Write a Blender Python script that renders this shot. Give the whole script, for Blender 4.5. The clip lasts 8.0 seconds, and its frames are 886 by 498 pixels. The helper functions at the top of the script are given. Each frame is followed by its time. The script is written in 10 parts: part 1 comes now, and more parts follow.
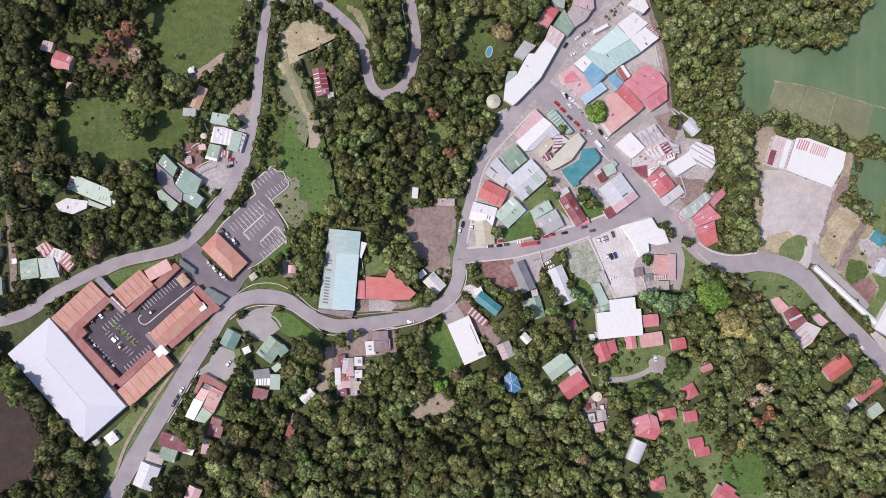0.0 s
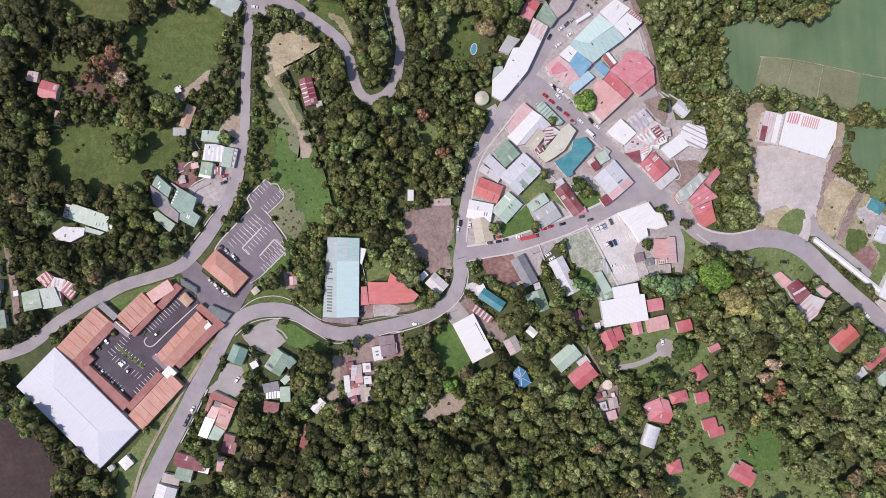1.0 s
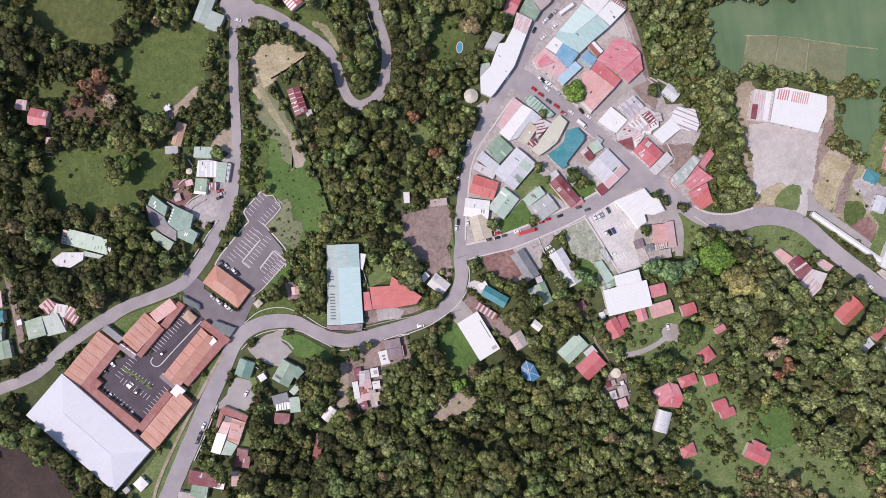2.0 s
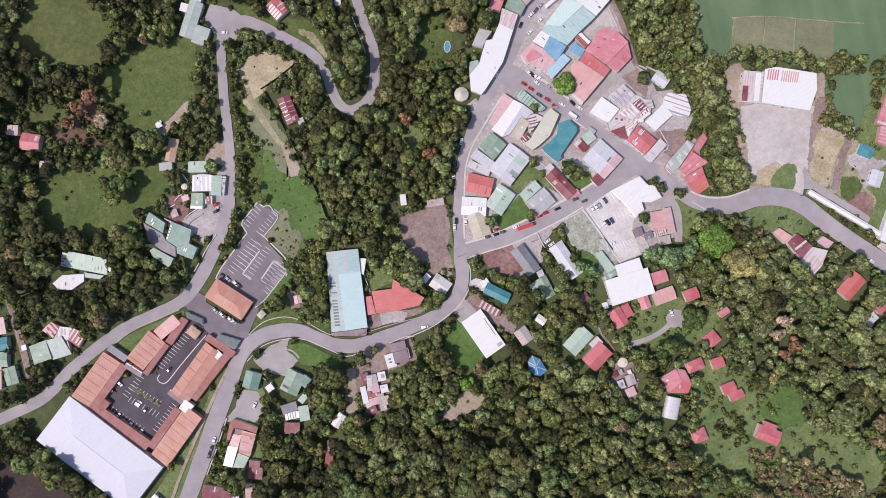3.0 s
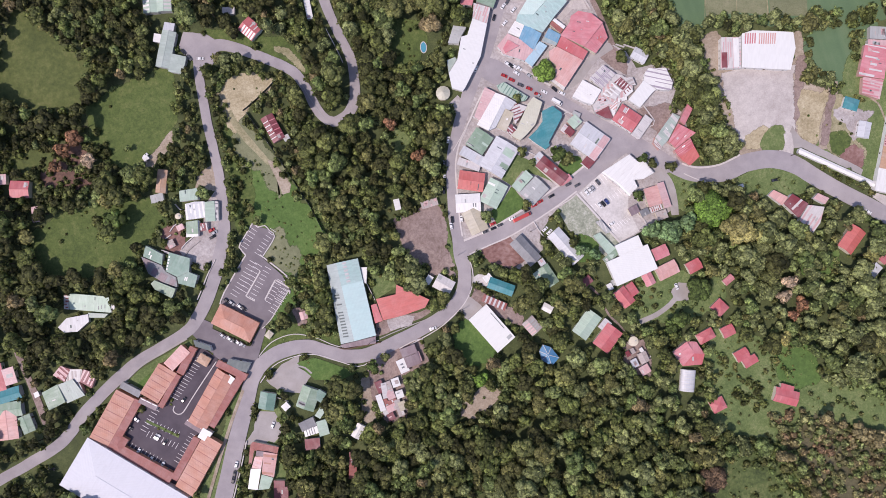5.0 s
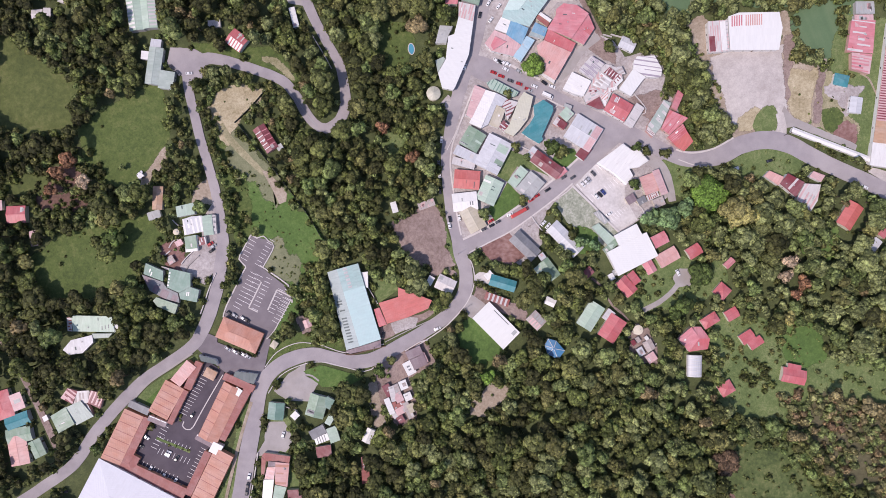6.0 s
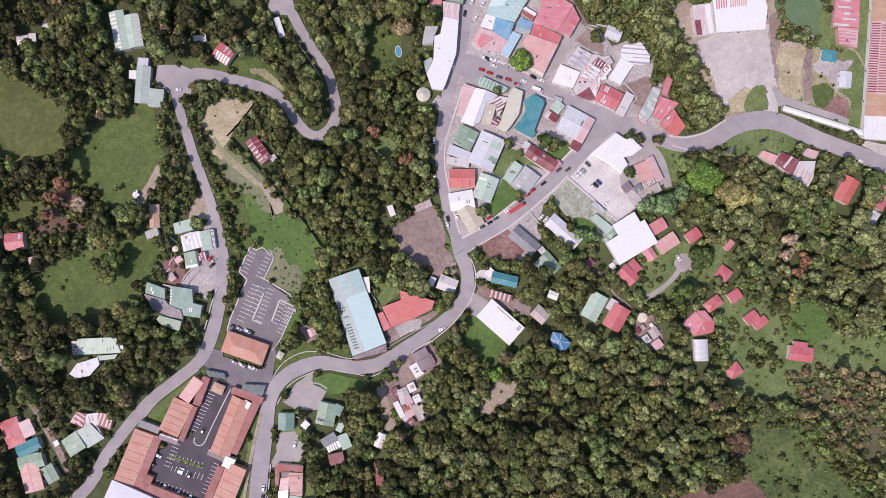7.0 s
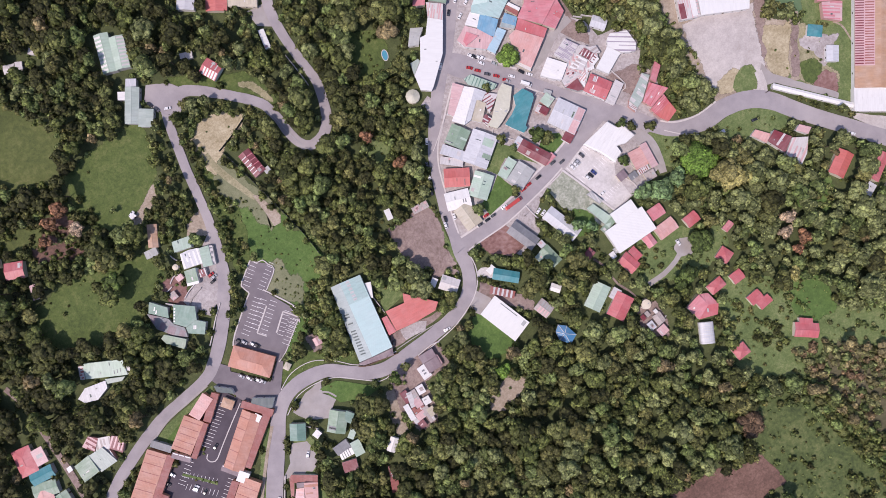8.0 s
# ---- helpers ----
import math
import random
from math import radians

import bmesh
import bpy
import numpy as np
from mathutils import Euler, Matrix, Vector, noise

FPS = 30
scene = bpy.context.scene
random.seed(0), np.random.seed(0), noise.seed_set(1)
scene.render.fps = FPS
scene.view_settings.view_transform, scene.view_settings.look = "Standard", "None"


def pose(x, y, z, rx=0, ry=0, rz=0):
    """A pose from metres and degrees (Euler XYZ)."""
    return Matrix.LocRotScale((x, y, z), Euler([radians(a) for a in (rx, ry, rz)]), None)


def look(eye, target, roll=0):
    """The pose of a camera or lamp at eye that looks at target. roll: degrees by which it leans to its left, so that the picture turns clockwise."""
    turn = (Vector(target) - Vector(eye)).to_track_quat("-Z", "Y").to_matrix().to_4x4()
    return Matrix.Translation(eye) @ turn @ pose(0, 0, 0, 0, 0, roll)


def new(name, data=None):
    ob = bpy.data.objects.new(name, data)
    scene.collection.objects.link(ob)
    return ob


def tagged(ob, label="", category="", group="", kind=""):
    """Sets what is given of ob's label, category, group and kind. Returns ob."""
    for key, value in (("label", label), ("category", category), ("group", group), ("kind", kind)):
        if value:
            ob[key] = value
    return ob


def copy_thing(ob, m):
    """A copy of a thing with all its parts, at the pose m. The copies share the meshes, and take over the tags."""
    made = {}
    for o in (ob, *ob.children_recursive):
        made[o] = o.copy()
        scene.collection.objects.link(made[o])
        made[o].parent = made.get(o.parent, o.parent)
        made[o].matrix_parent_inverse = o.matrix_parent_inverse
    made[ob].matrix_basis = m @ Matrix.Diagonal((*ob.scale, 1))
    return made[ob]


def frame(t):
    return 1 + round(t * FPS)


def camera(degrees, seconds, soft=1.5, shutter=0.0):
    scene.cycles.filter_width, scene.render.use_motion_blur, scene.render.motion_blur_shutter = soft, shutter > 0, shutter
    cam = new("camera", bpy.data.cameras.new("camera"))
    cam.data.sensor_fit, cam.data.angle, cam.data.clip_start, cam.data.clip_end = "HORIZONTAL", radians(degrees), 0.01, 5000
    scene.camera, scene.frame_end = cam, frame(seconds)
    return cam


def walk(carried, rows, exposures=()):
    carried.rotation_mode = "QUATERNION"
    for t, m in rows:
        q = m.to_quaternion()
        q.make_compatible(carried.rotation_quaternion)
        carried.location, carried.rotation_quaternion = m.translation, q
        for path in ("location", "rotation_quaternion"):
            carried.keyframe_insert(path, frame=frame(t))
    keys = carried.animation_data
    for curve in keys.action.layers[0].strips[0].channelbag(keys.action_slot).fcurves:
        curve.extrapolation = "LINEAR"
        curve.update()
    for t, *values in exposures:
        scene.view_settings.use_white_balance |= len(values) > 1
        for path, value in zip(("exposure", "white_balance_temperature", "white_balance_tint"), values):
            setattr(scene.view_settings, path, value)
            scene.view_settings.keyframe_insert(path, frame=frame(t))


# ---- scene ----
cam = camera(72.0, 8.0, soft=0.5)
walk(cam, [
    (0, pose(0, 0, 388, 0.694, 0.050, -0.213)),
    (0.5, pose(0, 0, 388, 0.697, 0.059, -2.303)),
    (1, pose(0, 0, 388, 0.697, 0.067, -4.511)),
    (1.5, pose(0, 0, 388, 0.694, 0.072, -6.555)),
    (3, pose(0, 0, 388, 0.678, 0.082, -11.866)),
    (3.5, pose(0, 0, 388, 0.671, 0.083, -13.530)),
    (4, pose(0, 0, 388, 0.665, 0.084, -15.231)),
    (4.5, pose(0, 0, 388, 0.659, 0.085, -16.779)),
    (6, pose(0, 0, 388, 0.651, 0.090, -21.745)),
    (6.5, pose(0, 0, 388, 0.653, 0.093, -23.491)),
    (7, pose(0, 0, 388, 0.658, 0.097, -25.358)),
    (7.5, pose(0, 0, 388, 0.668, 0.103, -27.192)),
    (8, pose(0, 0, 388, 0.681, 0.111, -29.214))
], [(0, 0.05, 6620, 20.5), (8, 0.08, 6620, 26)])

# ---- world and light ----
world = bpy.data.worlds.new("sky")
scene.world = world
world.use_nodes = True
sky = world.node_tree.nodes.new("ShaderNodeTexSky")
sky.sky_type = "NISHITA"
sky.sun_disc = False
SUN_EL, SUN_AZ = 57.0, 259.0
sky.sun_elevation, sky.sun_rotation = radians(SUN_EL), radians(SUN_AZ)
back = world.node_tree.nodes["Background"]
back.inputs["Strength"].default_value = 0.15
world.node_tree.links.new(sky.outputs["Color"], back.inputs["Color"])
sun_data = bpy.data.lights.new("sun", "SUN")
sun_data.energy, sun_data.angle, sun_data.color = 3.38, radians(0.6), (1.0, 0.952, 0.87)
sun = new("sun", sun_data)
sun_dir = Vector((math.sin(radians(SUN_AZ)) * math.cos(radians(SUN_EL)),
                  math.cos(radians(SUN_AZ)) * math.cos(radians(SUN_EL)), math.sin(radians(SUN_EL))))
sun.matrix_world = look(sun_dir * 600, (0, 0, 0))


# ---- materials ----
class Nodes:
    """A small helper to write node trees in one line each."""

    def __init__(self, name, rough=0.8, metal=0.0):
        self.mat = bpy.data.materials.new(name)
        self.mat.use_nodes = True
        self.tree = self.mat.node_tree
        self.bsdf = self.tree.nodes["Principled BSDF"]
        self.bsdf.inputs["Roughness"].default_value = rough
        self.bsdf.inputs["Metallic"].default_value = metal

    def add(self, kind, **values):
        node = self.tree.nodes.new(kind)
        for key, value in values.items():
            if key in node.inputs:
                self.put(node.inputs[key], value)
        return node

    def put(self, socket, value):
        if isinstance(value, bpy.types.NodeSocket):
            self.tree.links.new(value, socket)
        else:
            socket.default_value = value

    def spot(self):
        return self.tree.nodes.new("ShaderNodeNewGeometry").outputs["Position"]

    def uv(self):
        node = self.tree.nodes.new("ShaderNodeUVMap")
        node.uv_map = "sheet"
        return node.outputs["UV"]

    def noise(self, scale, vector, detail=4.0, rough=0.55):
        node = self.add("ShaderNodeTexNoise", Vector=vector, Scale=scale, Detail=detail, Roughness=rough)
        return node.outputs["Fac"]

    def ramp(self, fac, stops):
        node = self.tree.nodes.new("ShaderNodeValToRGB")
        while len(node.color_ramp.elements) < len(stops):
            node.color_ramp.elements.new(0.5)
        for slot, (at, col) in zip(node.color_ramp.elements, stops):
            slot.position, slot.color = at, (*col, 1)
        self.put(node.inputs["Fac"], fac)
        return node.outputs["Color"]

    def level(self, fac, low, high, a=0.0, b=1.0):
        node = self.tree.nodes.new("ShaderNodeMapRange")
        self.put(node.inputs[0], fac)
        for i, v in enumerate((low, high, a, b)):
            node.inputs[i + 1].default_value = v
        return node.outputs[0]

    def mix(self, fac, a, b, how="MIX"):
        node = self.tree.nodes.new("ShaderNodeMix")
        node.data_type, node.blend_type = "RGBA", how
        self.put(node.inputs[0], fac)
        for slot, v in ((node.inputs[6], a), (node.inputs[7], b)):
            self.put(slot, v if isinstance(v, bpy.types.NodeSocket) else (*v, 1))
        return node.outputs[2]

    def calc(self, op, a, b=0.0):
        node = self.tree.nodes.new("ShaderNodeMath")
        node.operation = op
        self.put(node.inputs[0], a)
        self.put(node.inputs[1], b)
        return node.outputs[0]

    def frayed(self, p):
        """The sheet's fringe thins out into single tufts or stones."""
        node = self.tree.nodes.new("ShaderNodeAttribute")
        node.attribute_name = "fringe"
        ragged = self.calc("MULTIPLY", self.calc("SUBTRACT", self.noise(0.8, p, 6, 0.7), 0.5), 1.6)
        self.put(self.bsdf.inputs["Alpha"], self.level(self.calc("ADD", self.calc("SUBTRACT", 1.0, node.outputs["Fac"]), ragged), 0.36, 0.6))

    def end(self, colour, bump=None, strength=0.3, dist=0.1, rough=None):
        self.put(self.bsdf.inputs["Base Color"], colour if isinstance(colour, bpy.types.NodeSocket) else (*colour, 1))
        if bump is not None:
            node = self.add("ShaderNodeBump", Height=bump, Strength=strength, Distance=dist)
            self.put(self.bsdf.inputs["Normal"], node.outputs["Normal"])
        if rough is not None:
            self.put(self.bsdf.inputs["Roughness"], rough)
        return self.mat


def tone(c, k):
    return tuple(min(1.0, v * k) for v in c)


def ground_mat(name, low, mid, high, big=0.03, fine=0.9, rough=0.95, bump=0.6, specks=0.75):
    """Earth, grass, gravel and paving: broad stains, patches and grain."""
    n = Nodes(name, rough)
    p = n.spot()
    broad, patch_n, grain = n.noise(big, p, 5), n.noise(big * 7, p, 5, 0.65), n.noise(fine, p, 6, 0.7)
    f = n.calc("ADD", n.calc("MULTIPLY", broad, 0.36), n.calc("ADD", n.calc("MULTIPLY", patch_n, 0.32), n.calc("MULTIPLY", grain, 0.32)))
    col = n.ramp(f, [(0.38, low), (0.5, mid), (0.62, high)])
    col = n.mix(n.level(n.noise(0.5, p, 8, 0.85), 0.5, 0.7, 0, specks), col, tone(low, 0.7))
    n.frayed(p)
    return n.end(col, grain, bump, 0.25)


def asphalt_mat(name, base, stain, dirt):
    n = Nodes(name, 0.85)
    p = n.spot()
    f = n.noise(0.12, p, 5, 0.6)
    col = n.mix(n.level(f, 0.35, 0.7), base, stain)
    col = n.mix(n.level(n.noise(0.035, p, 4), 0.5, 0.72, 0, 0.7), col, dirt)
    crack = n.noise(1.4, p, 6, 0.75)
    col = n.mix(n.level(crack, 0.55, 0.75, 0, 0.35), col, tone(base, 0.55))
    return n.end(col, crack, 0.25, 0.03)


def paint_mat(name, base, rough=0.6, wear=0.25):
    n = Nodes(name, rough)
    p = n.spot()
    col = n.mix(n.level(n.noise(0.4, p, 5), 0.4, 0.75, 0, wear), base, tone(base, 0.62))
    col = n.mix(n.level(n.noise(3.0, p, 5, 0.7), 0.5, 0.8, 0, wear), col, tone(base, 0.45))
    return n.end(col, n.noise(5.0, p, 3), 0.15, 0.01)


def roof_mat(name, base, rust=0.15, rough=0.5, fade=0.3, dirt=1.0, rib=1.1):
    """Ribbed sheet metal: each sheet its own shade, faded paint, rust and dirt streaks that run down the slope."""
    n = Nodes(name, rough)
    uv, p = n.uv(), n.spot()
    sep = n.add("ShaderNodeSeparateXYZ", Vector=uv)
    u, v = sep.outputs[0], sep.outputs[1]
    seed = n.tree.nodes.new("ShaderNodeObjectInfo").outputs["Random"]
    sheet = n.calc("FLOOR", n.calc("MULTIPLY", u, 1.0 / rib))
    row = n.calc("FLOOR", n.calc("MULTIPLY", v, 0.22))
    key = n.add("ShaderNodeCombineXYZ", X=sheet, Y=row, Z=n.calc("MULTIPLY", seed, 91.0)).outputs[0]
    white = n.tree.nodes.new("ShaderNodeTexWhiteNoise")
    n.put(white.inputs["Vector"], key)
    rnd = white.outputs["Value"]
    pale = tuple(c * 0.45 + 0.36 for c in base)
    col = n.mix(n.level(n.noise(0.16, p, 4), 0.38, 0.72, 0, fade * 1.3), base, pale)
    col = n.mix(n.level(rnd, 0.0, 1.0, 0, 0.32 * dirt), col, tone(base, 0.66))
    streak_at = n.add("ShaderNodeCombineXYZ", X=n.calc("MULTIPLY", u, 2.2), Y=n.calc("MULTIPLY", v, 0.18), Z=seed).outputs[0]
    streak = n.noise(1.0, streak_at, 5, 0.7)
    col = n.mix(n.level(streak, 0.48, 0.8, 0, 0.45 * dirt), col, tone(base, 0.5))
    col = n.mix(n.level(n.calc("ADD", n.calc("MULTIPLY", streak, 0.6), n.calc("MULTIPLY", n.noise(0.3, p, 5, 0.7), 0.5)),
                        0.62, 0.8, 0, rust * 2.2), col, (0.2, 0.085, 0.05))
    wave = n.calc("SINE", n.calc("MULTIPLY", u, 2 * math.pi / (rib * 0.5)))
    return n.end(col, wave, 0.35, 0.05)


def leaf_mat(name, stops, tint=None):
    """Foliage: the hue follows the tree; shaded gaps and lit specks among the leaves are painted into the colour."""
    n = Nodes(name, 0.6)
    p = n.spot()
    if tint is None:
        hue = n.tree.nodes.new("ShaderNodeObjectInfo").outputs["Random"]
    else:
        node = n.tree.nodes.new("ShaderNodeAttribute")
        node.attribute_name = tint
        hue = node.outputs["Fac"]
    island = n.tree.nodes.new("ShaderNodeNewGeometry").outputs["Random Per Island"]
    col = n.mix(1.0, n.ramp(hue, stops), (1.215, 1.04, 0.955), "MULTIPLY")
    # by leaf clump: some darkened like shaded gaps, some brightened like sunlit sprays
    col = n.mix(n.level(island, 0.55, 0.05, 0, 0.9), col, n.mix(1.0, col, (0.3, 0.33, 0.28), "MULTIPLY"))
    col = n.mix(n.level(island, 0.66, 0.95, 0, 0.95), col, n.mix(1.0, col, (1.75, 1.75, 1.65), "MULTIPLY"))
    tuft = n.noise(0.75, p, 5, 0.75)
    # tuft tops painted light and hollows painted dark, over the same bump
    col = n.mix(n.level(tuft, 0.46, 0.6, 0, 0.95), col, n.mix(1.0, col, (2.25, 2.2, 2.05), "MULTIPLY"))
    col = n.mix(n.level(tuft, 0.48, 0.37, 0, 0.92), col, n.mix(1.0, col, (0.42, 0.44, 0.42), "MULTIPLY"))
    n.bsdf.inputs["Specular IOR Level"].default_value = 0.25
    thin = n.add("ShaderNodeBsdfTranslucent", Color=n.mix(1.0, col, (1.15, 1.25, 0.7), "MULTIPLY"))
    blend = n.add("ShaderNodeMixShader", Fac=0.2)
    n.tree.links.new(n.bsdf.outputs[0], blend.inputs[1])
    n.tree.links.new(thin.outputs[0], blend.inputs[2])
    n.tree.links.new(blend.outputs[0], n.tree.nodes["Material Output"].inputs["Surface"])
    return n.end(col, tuft, 1.0, 1.2)


def field_mat(name, low, mid, high):
    """A mown field: long soft swaths, pale worn places and fine grass grain."""
    n = Nodes(name, 0.95)
    p = n.spot()
    turned = n.add("ShaderNodeMapping", Vector=p, Rotation=(0, 0, 0.28), Scale=(0.12, 0.012, 1)).outputs[0]
    swath, worn, grain = n.noise(1.0, turned, 4, 0.5), n.noise(0.022, p, 4, 0.6), n.noise(0.9, p, 6, 0.7)
    f = n.calc("ADD", n.calc("MULTIPLY", swath, 0.35), n.calc("ADD", n.calc("MULTIPLY", worn, 0.45), n.calc("MULTIPLY", grain, 0.2)))
    return n.end(n.ramp(f, [(0.36, low), (0.5, mid), (0.66, high)]), grain, 0.3, 0.15)


GRASS = ground_mat("rough_grass", (0.04, 0.05, 0.018), (0.068, 0.086, 0.03), (0.115, 0.13, 0.05), 0.03, 1.2)
SCRUBLAND = ground_mat("brown_scrub", (0.06, 0.055, 0.028), (0.1, 0.092, 0.048), (0.16, 0.14, 0.08), 0.05, 0.9)
MEADOW = ground_mat("meadow", (0.046, 0.07, 0.018), (0.085, 0.122, 0.03), (0.165, 0.182, 0.064), 0.03, 0.6, bump=1.0, specks=0.9)
PASTURE = ground_mat("pasture", (0.046, 0.062, 0.018), (0.09, 0.112, 0.03), (0.175, 0.18, 0.066), 0.045, 0.5, bump=1.0, specks=0.95)
WILD = ground_mat("wild_grass", (0.03, 0.046, 0.014), (0.078, 0.108, 0.032), (0.165, 0.18, 0.068), 0.06, 0.35, 0.95, 1.0)
BRICKSOIL = ground_mat("brick_red_soil", (0.13, 0.065, 0.055), (0.23, 0.125, 0.11), (0.33, 0.22, 0.2), 0.07, 0.5, specks=0.4)
LUSH = ground_mat("lush_grass", (0.05, 0.092, 0.022), (0.082, 0.15, 0.034), (0.14, 0.2, 0.06), 0.04, 0.8)
LAWN = ground_mat("lawn", (0.072, 0.108, 0.034), (0.122, 0.168, 0.056), (0.215, 0.238, 0.105), 0.08, 1.1, specks=0.85)
FIELD = field_mat("cut_field", (0.075, 0.13, 0.066), (0.1, 0.165, 0.082), (0.15, 0.2, 0.11))
DRYFIELD = ground_mat("dry_field", (0.135, 0.15, 0.08), (0.185, 0.195, 0.11), (0.25, 0.245, 0.15), 0.03, 1.2)
DRYGRASS = ground_mat("dry_grass", (0.17, 0.162, 0.082), (0.285, 0.258, 0.155), (0.4, 0.36, 0.235), 0.06, 0.9)
STRAW = ground_mat("straw_grass", (0.25, 0.205, 0.115), (0.39, 0.33, 0.215), (0.52, 0.455, 0.32), 0.08, 0.8)
DIRT = ground_mat("bare_dirt", (0.15, 0.105, 0.088), (0.25, 0.185, 0.165), (0.34, 0.265, 0.235), 0.05, 0.8, specks=0.5)
TANSOIL = ground_mat("tan_soil", (0.22, 0.17, 0.12), (0.33, 0.27, 0.21), (0.45, 0.385, 0.315), 0.05, 0.9, specks=0.4)
REDSOIL = ground_mat("red_soil", (0.09, 0.052, 0.04), (0.155, 0.088, 0.067), (0.225, 0.135, 0.105), 0.06, 0.8)
# reddish dark ground colour standing in for lens shade in the corner
SHADEGROUND = ground_mat("shaded_ground", (0.03, 0.02, 0.018), (0.05, 0.032, 0.028), (0.075, 0.05, 0.042), 0.05, 1.0)
GRAVEL = ground_mat("gravel", (0.34, 0.3, 0.28), (0.44, 0.4, 0.38), (0.56, 0.52, 0.49), 0.025, 1.2, specks=0.2)
YARD = ground_mat("concrete_yard", (0.26, 0.225, 0.215), (0.365, 0.33, 0.322), (0.5, 0.46, 0.45), 0.07, 0.7, 0.9, 0.4, 0.6)
COURT = ground_mat("mossy_slab", (0.15, 0.17, 0.12), (0.3, 0.32, 0.25), (0.52, 0.51, 0.45), 0.16, 0.6, 0.9, 0.3, 0.5)
PALESLAB = ground_mat("pale_slab", (0.4, 0.375, 0.36), (0.52, 0.49, 0.475), (0.62, 0.59, 0.575), 0.08, 1.2, 0.85, 0.2, 0.2)
ROAD = asphalt_mat("worn_asphalt", (0.27, 0.244, 0.256), (0.332, 0.302, 0.31), (0.4, 0.362, 0.358))
LOT = asphalt_mat("dark_asphalt", (0.15, 0.129, 0.142), (0.195, 0.17, 0.183), (0.24, 0.213, 0.22))
COURTYARD = asphalt_mat("black_asphalt", (0.06, 0.047, 0.06), (0.085, 0.068, 0.084), (0.115, 0.095, 0.108))
LANE = asphalt_mat("concrete_lane", (0.3, 0.275, 0.265), (0.37, 0.34, 0.33), (0.26, 0.22, 0.19))
KERB = paint_mat("kerb_concrete", (0.54, 0.5, 0.485), 0.85, 0.35)
LINE = paint_mat("road_paint", (0.8, 0.78, 0.78), 0.7, 0.2)
PLASTER = [paint_mat("plaster_" + k, c, 0.8, 0.35) for k, c in (
    ("cream", (0.62, 0.56, 0.45)), ("white", (0.7, 0.69, 0.67)), ("pink", (0.55, 0.33, 0.29)),
    ("grey", (0.42, 0.41, 0.4)), ("green", (0.36, 0.45, 0.35)))]
ORANGEWALL = paint_mat("ochre_wall", (0.55, 0.25, 0.15), 0.8, 0.3)
ROOFS = {k: roof_mat("roof_" + k, *v) for k, v in {
    "white": ((0.7, 0.69, 0.67), 0.12, 0.45, 0.1, 0.6),
    "bright": ((0.68, 0.68, 0.665), 0.03, 0.45, 0.05, 0.35),
    "cream": ((0.7, 0.695, 0.665), 0.05, 0.5, 0.1, 0.3),
    "ivory": ((0.5, 0.49, 0.39), 0.08, 0.5, 0.2, 0.6),
    "sage": ((0.34, 0.41, 0.365), 0.1, 0.5, 0.3),
    "dark": ((0.06, 0.09, 0.095), 0.1, 0.5, 0.1),
    "greyteal": ((0.3, 0.37, 0.37), 0.08, 0.5, 0.15),
    "offwhite": ((0.56, 0.53, 0.52), 0.22, 0.5, 0.2),
    "lavender": ((0.53, 0.54, 0.565), 0.12, 0.45, 0.3),
    "blue": ((0.14, 0.33, 0.47), 0.08, 0.5, 0.35),
    "deepblue": ((0.06, 0.22, 0.42), 0.02, 0.5, 0.15),
    "teal": ((0.035, 0.22, 0.25), 0.05, 0.45, 0.15),
    "paleteal": ((0.38, 0.54, 0.51), 0.05, 0.5, 0.35),
    "mint": ((0.5, 0.64, 0.595), 0.03, 0.5, 0.25, 0.6),
    "skyblue": ((0.36, 0.54, 0.63), 0.05, 0.5, 0.3),
    "ice": ((0.475, 0.64, 0.62), 0.03, 0.5, 0.2, 0.5),
    # white roof whose colour is dimmed to carry the lens darkening
    "dimwhite": ((0.49, 0.505, 0.56), 0.03, 0.45, 0.05, 0.4),
    "lilac": ((0.36, 0.31, 0.37), 0.15, 0.5, 0.2),
}.items()}
ROOFS.update({k: roof_mat("roof_" + k, *v) for k, v in {
    "green": ((0.2, 0.3, 0.21), 0.1, 0.5, 0.35),
    "palegreen": ((0.38, 0.5, 0.4), 0.06, 0.5, 0.35),
    "jade": ((0.135, 0.25, 0.2), 0.06, 0.5, 0.3),
    "grey": ((0.17, 0.175, 0.19), 0.15, 0.5, 0.25),
    "slate": ((0.2, 0.14, 0.16), 0.1, 0.5, 0.2),
    "zinc": ((0.38, 0.39, 0.38), 0.3, 0.45, 0.3),
    "rusty": ((0.4, 0.34, 0.32), 0.75, 0.6, 0.3),
    "red": ((0.5, 0.12, 0.13), 0.05, 0.5, 0.2),
    "scarlet": ((0.53, 0.135, 0.12), 0.03, 0.5, 0.12),
    "rose": ((0.56, 0.19, 0.215), 0.05, 0.5, 0.3),
    "salmon": ((0.6, 0.32, 0.29), 0.06, 0.5, 0.35),
    "maroon": ((0.2, 0.035, 0.045), 0.1, 0.5, 0.2),
    "pink": ((0.58, 0.36, 0.36), 0.2, 0.5, 0.35),
    "orange": ((0.48, 0.22, 0.155), 0.03, 0.6, 0.22),
    "brick": ((0.3, 0.09, 0.075), 0.05, 0.6, 0.2),
    "tan": ((0.47, 0.42, 0.32), 0.15, 0.55, 0.35),
    "straw": ((0.45, 0.27, 0.17), 0.2, 0.6, 0.3)}.items()})
GLASS = Nodes("window_glass", 0.08)
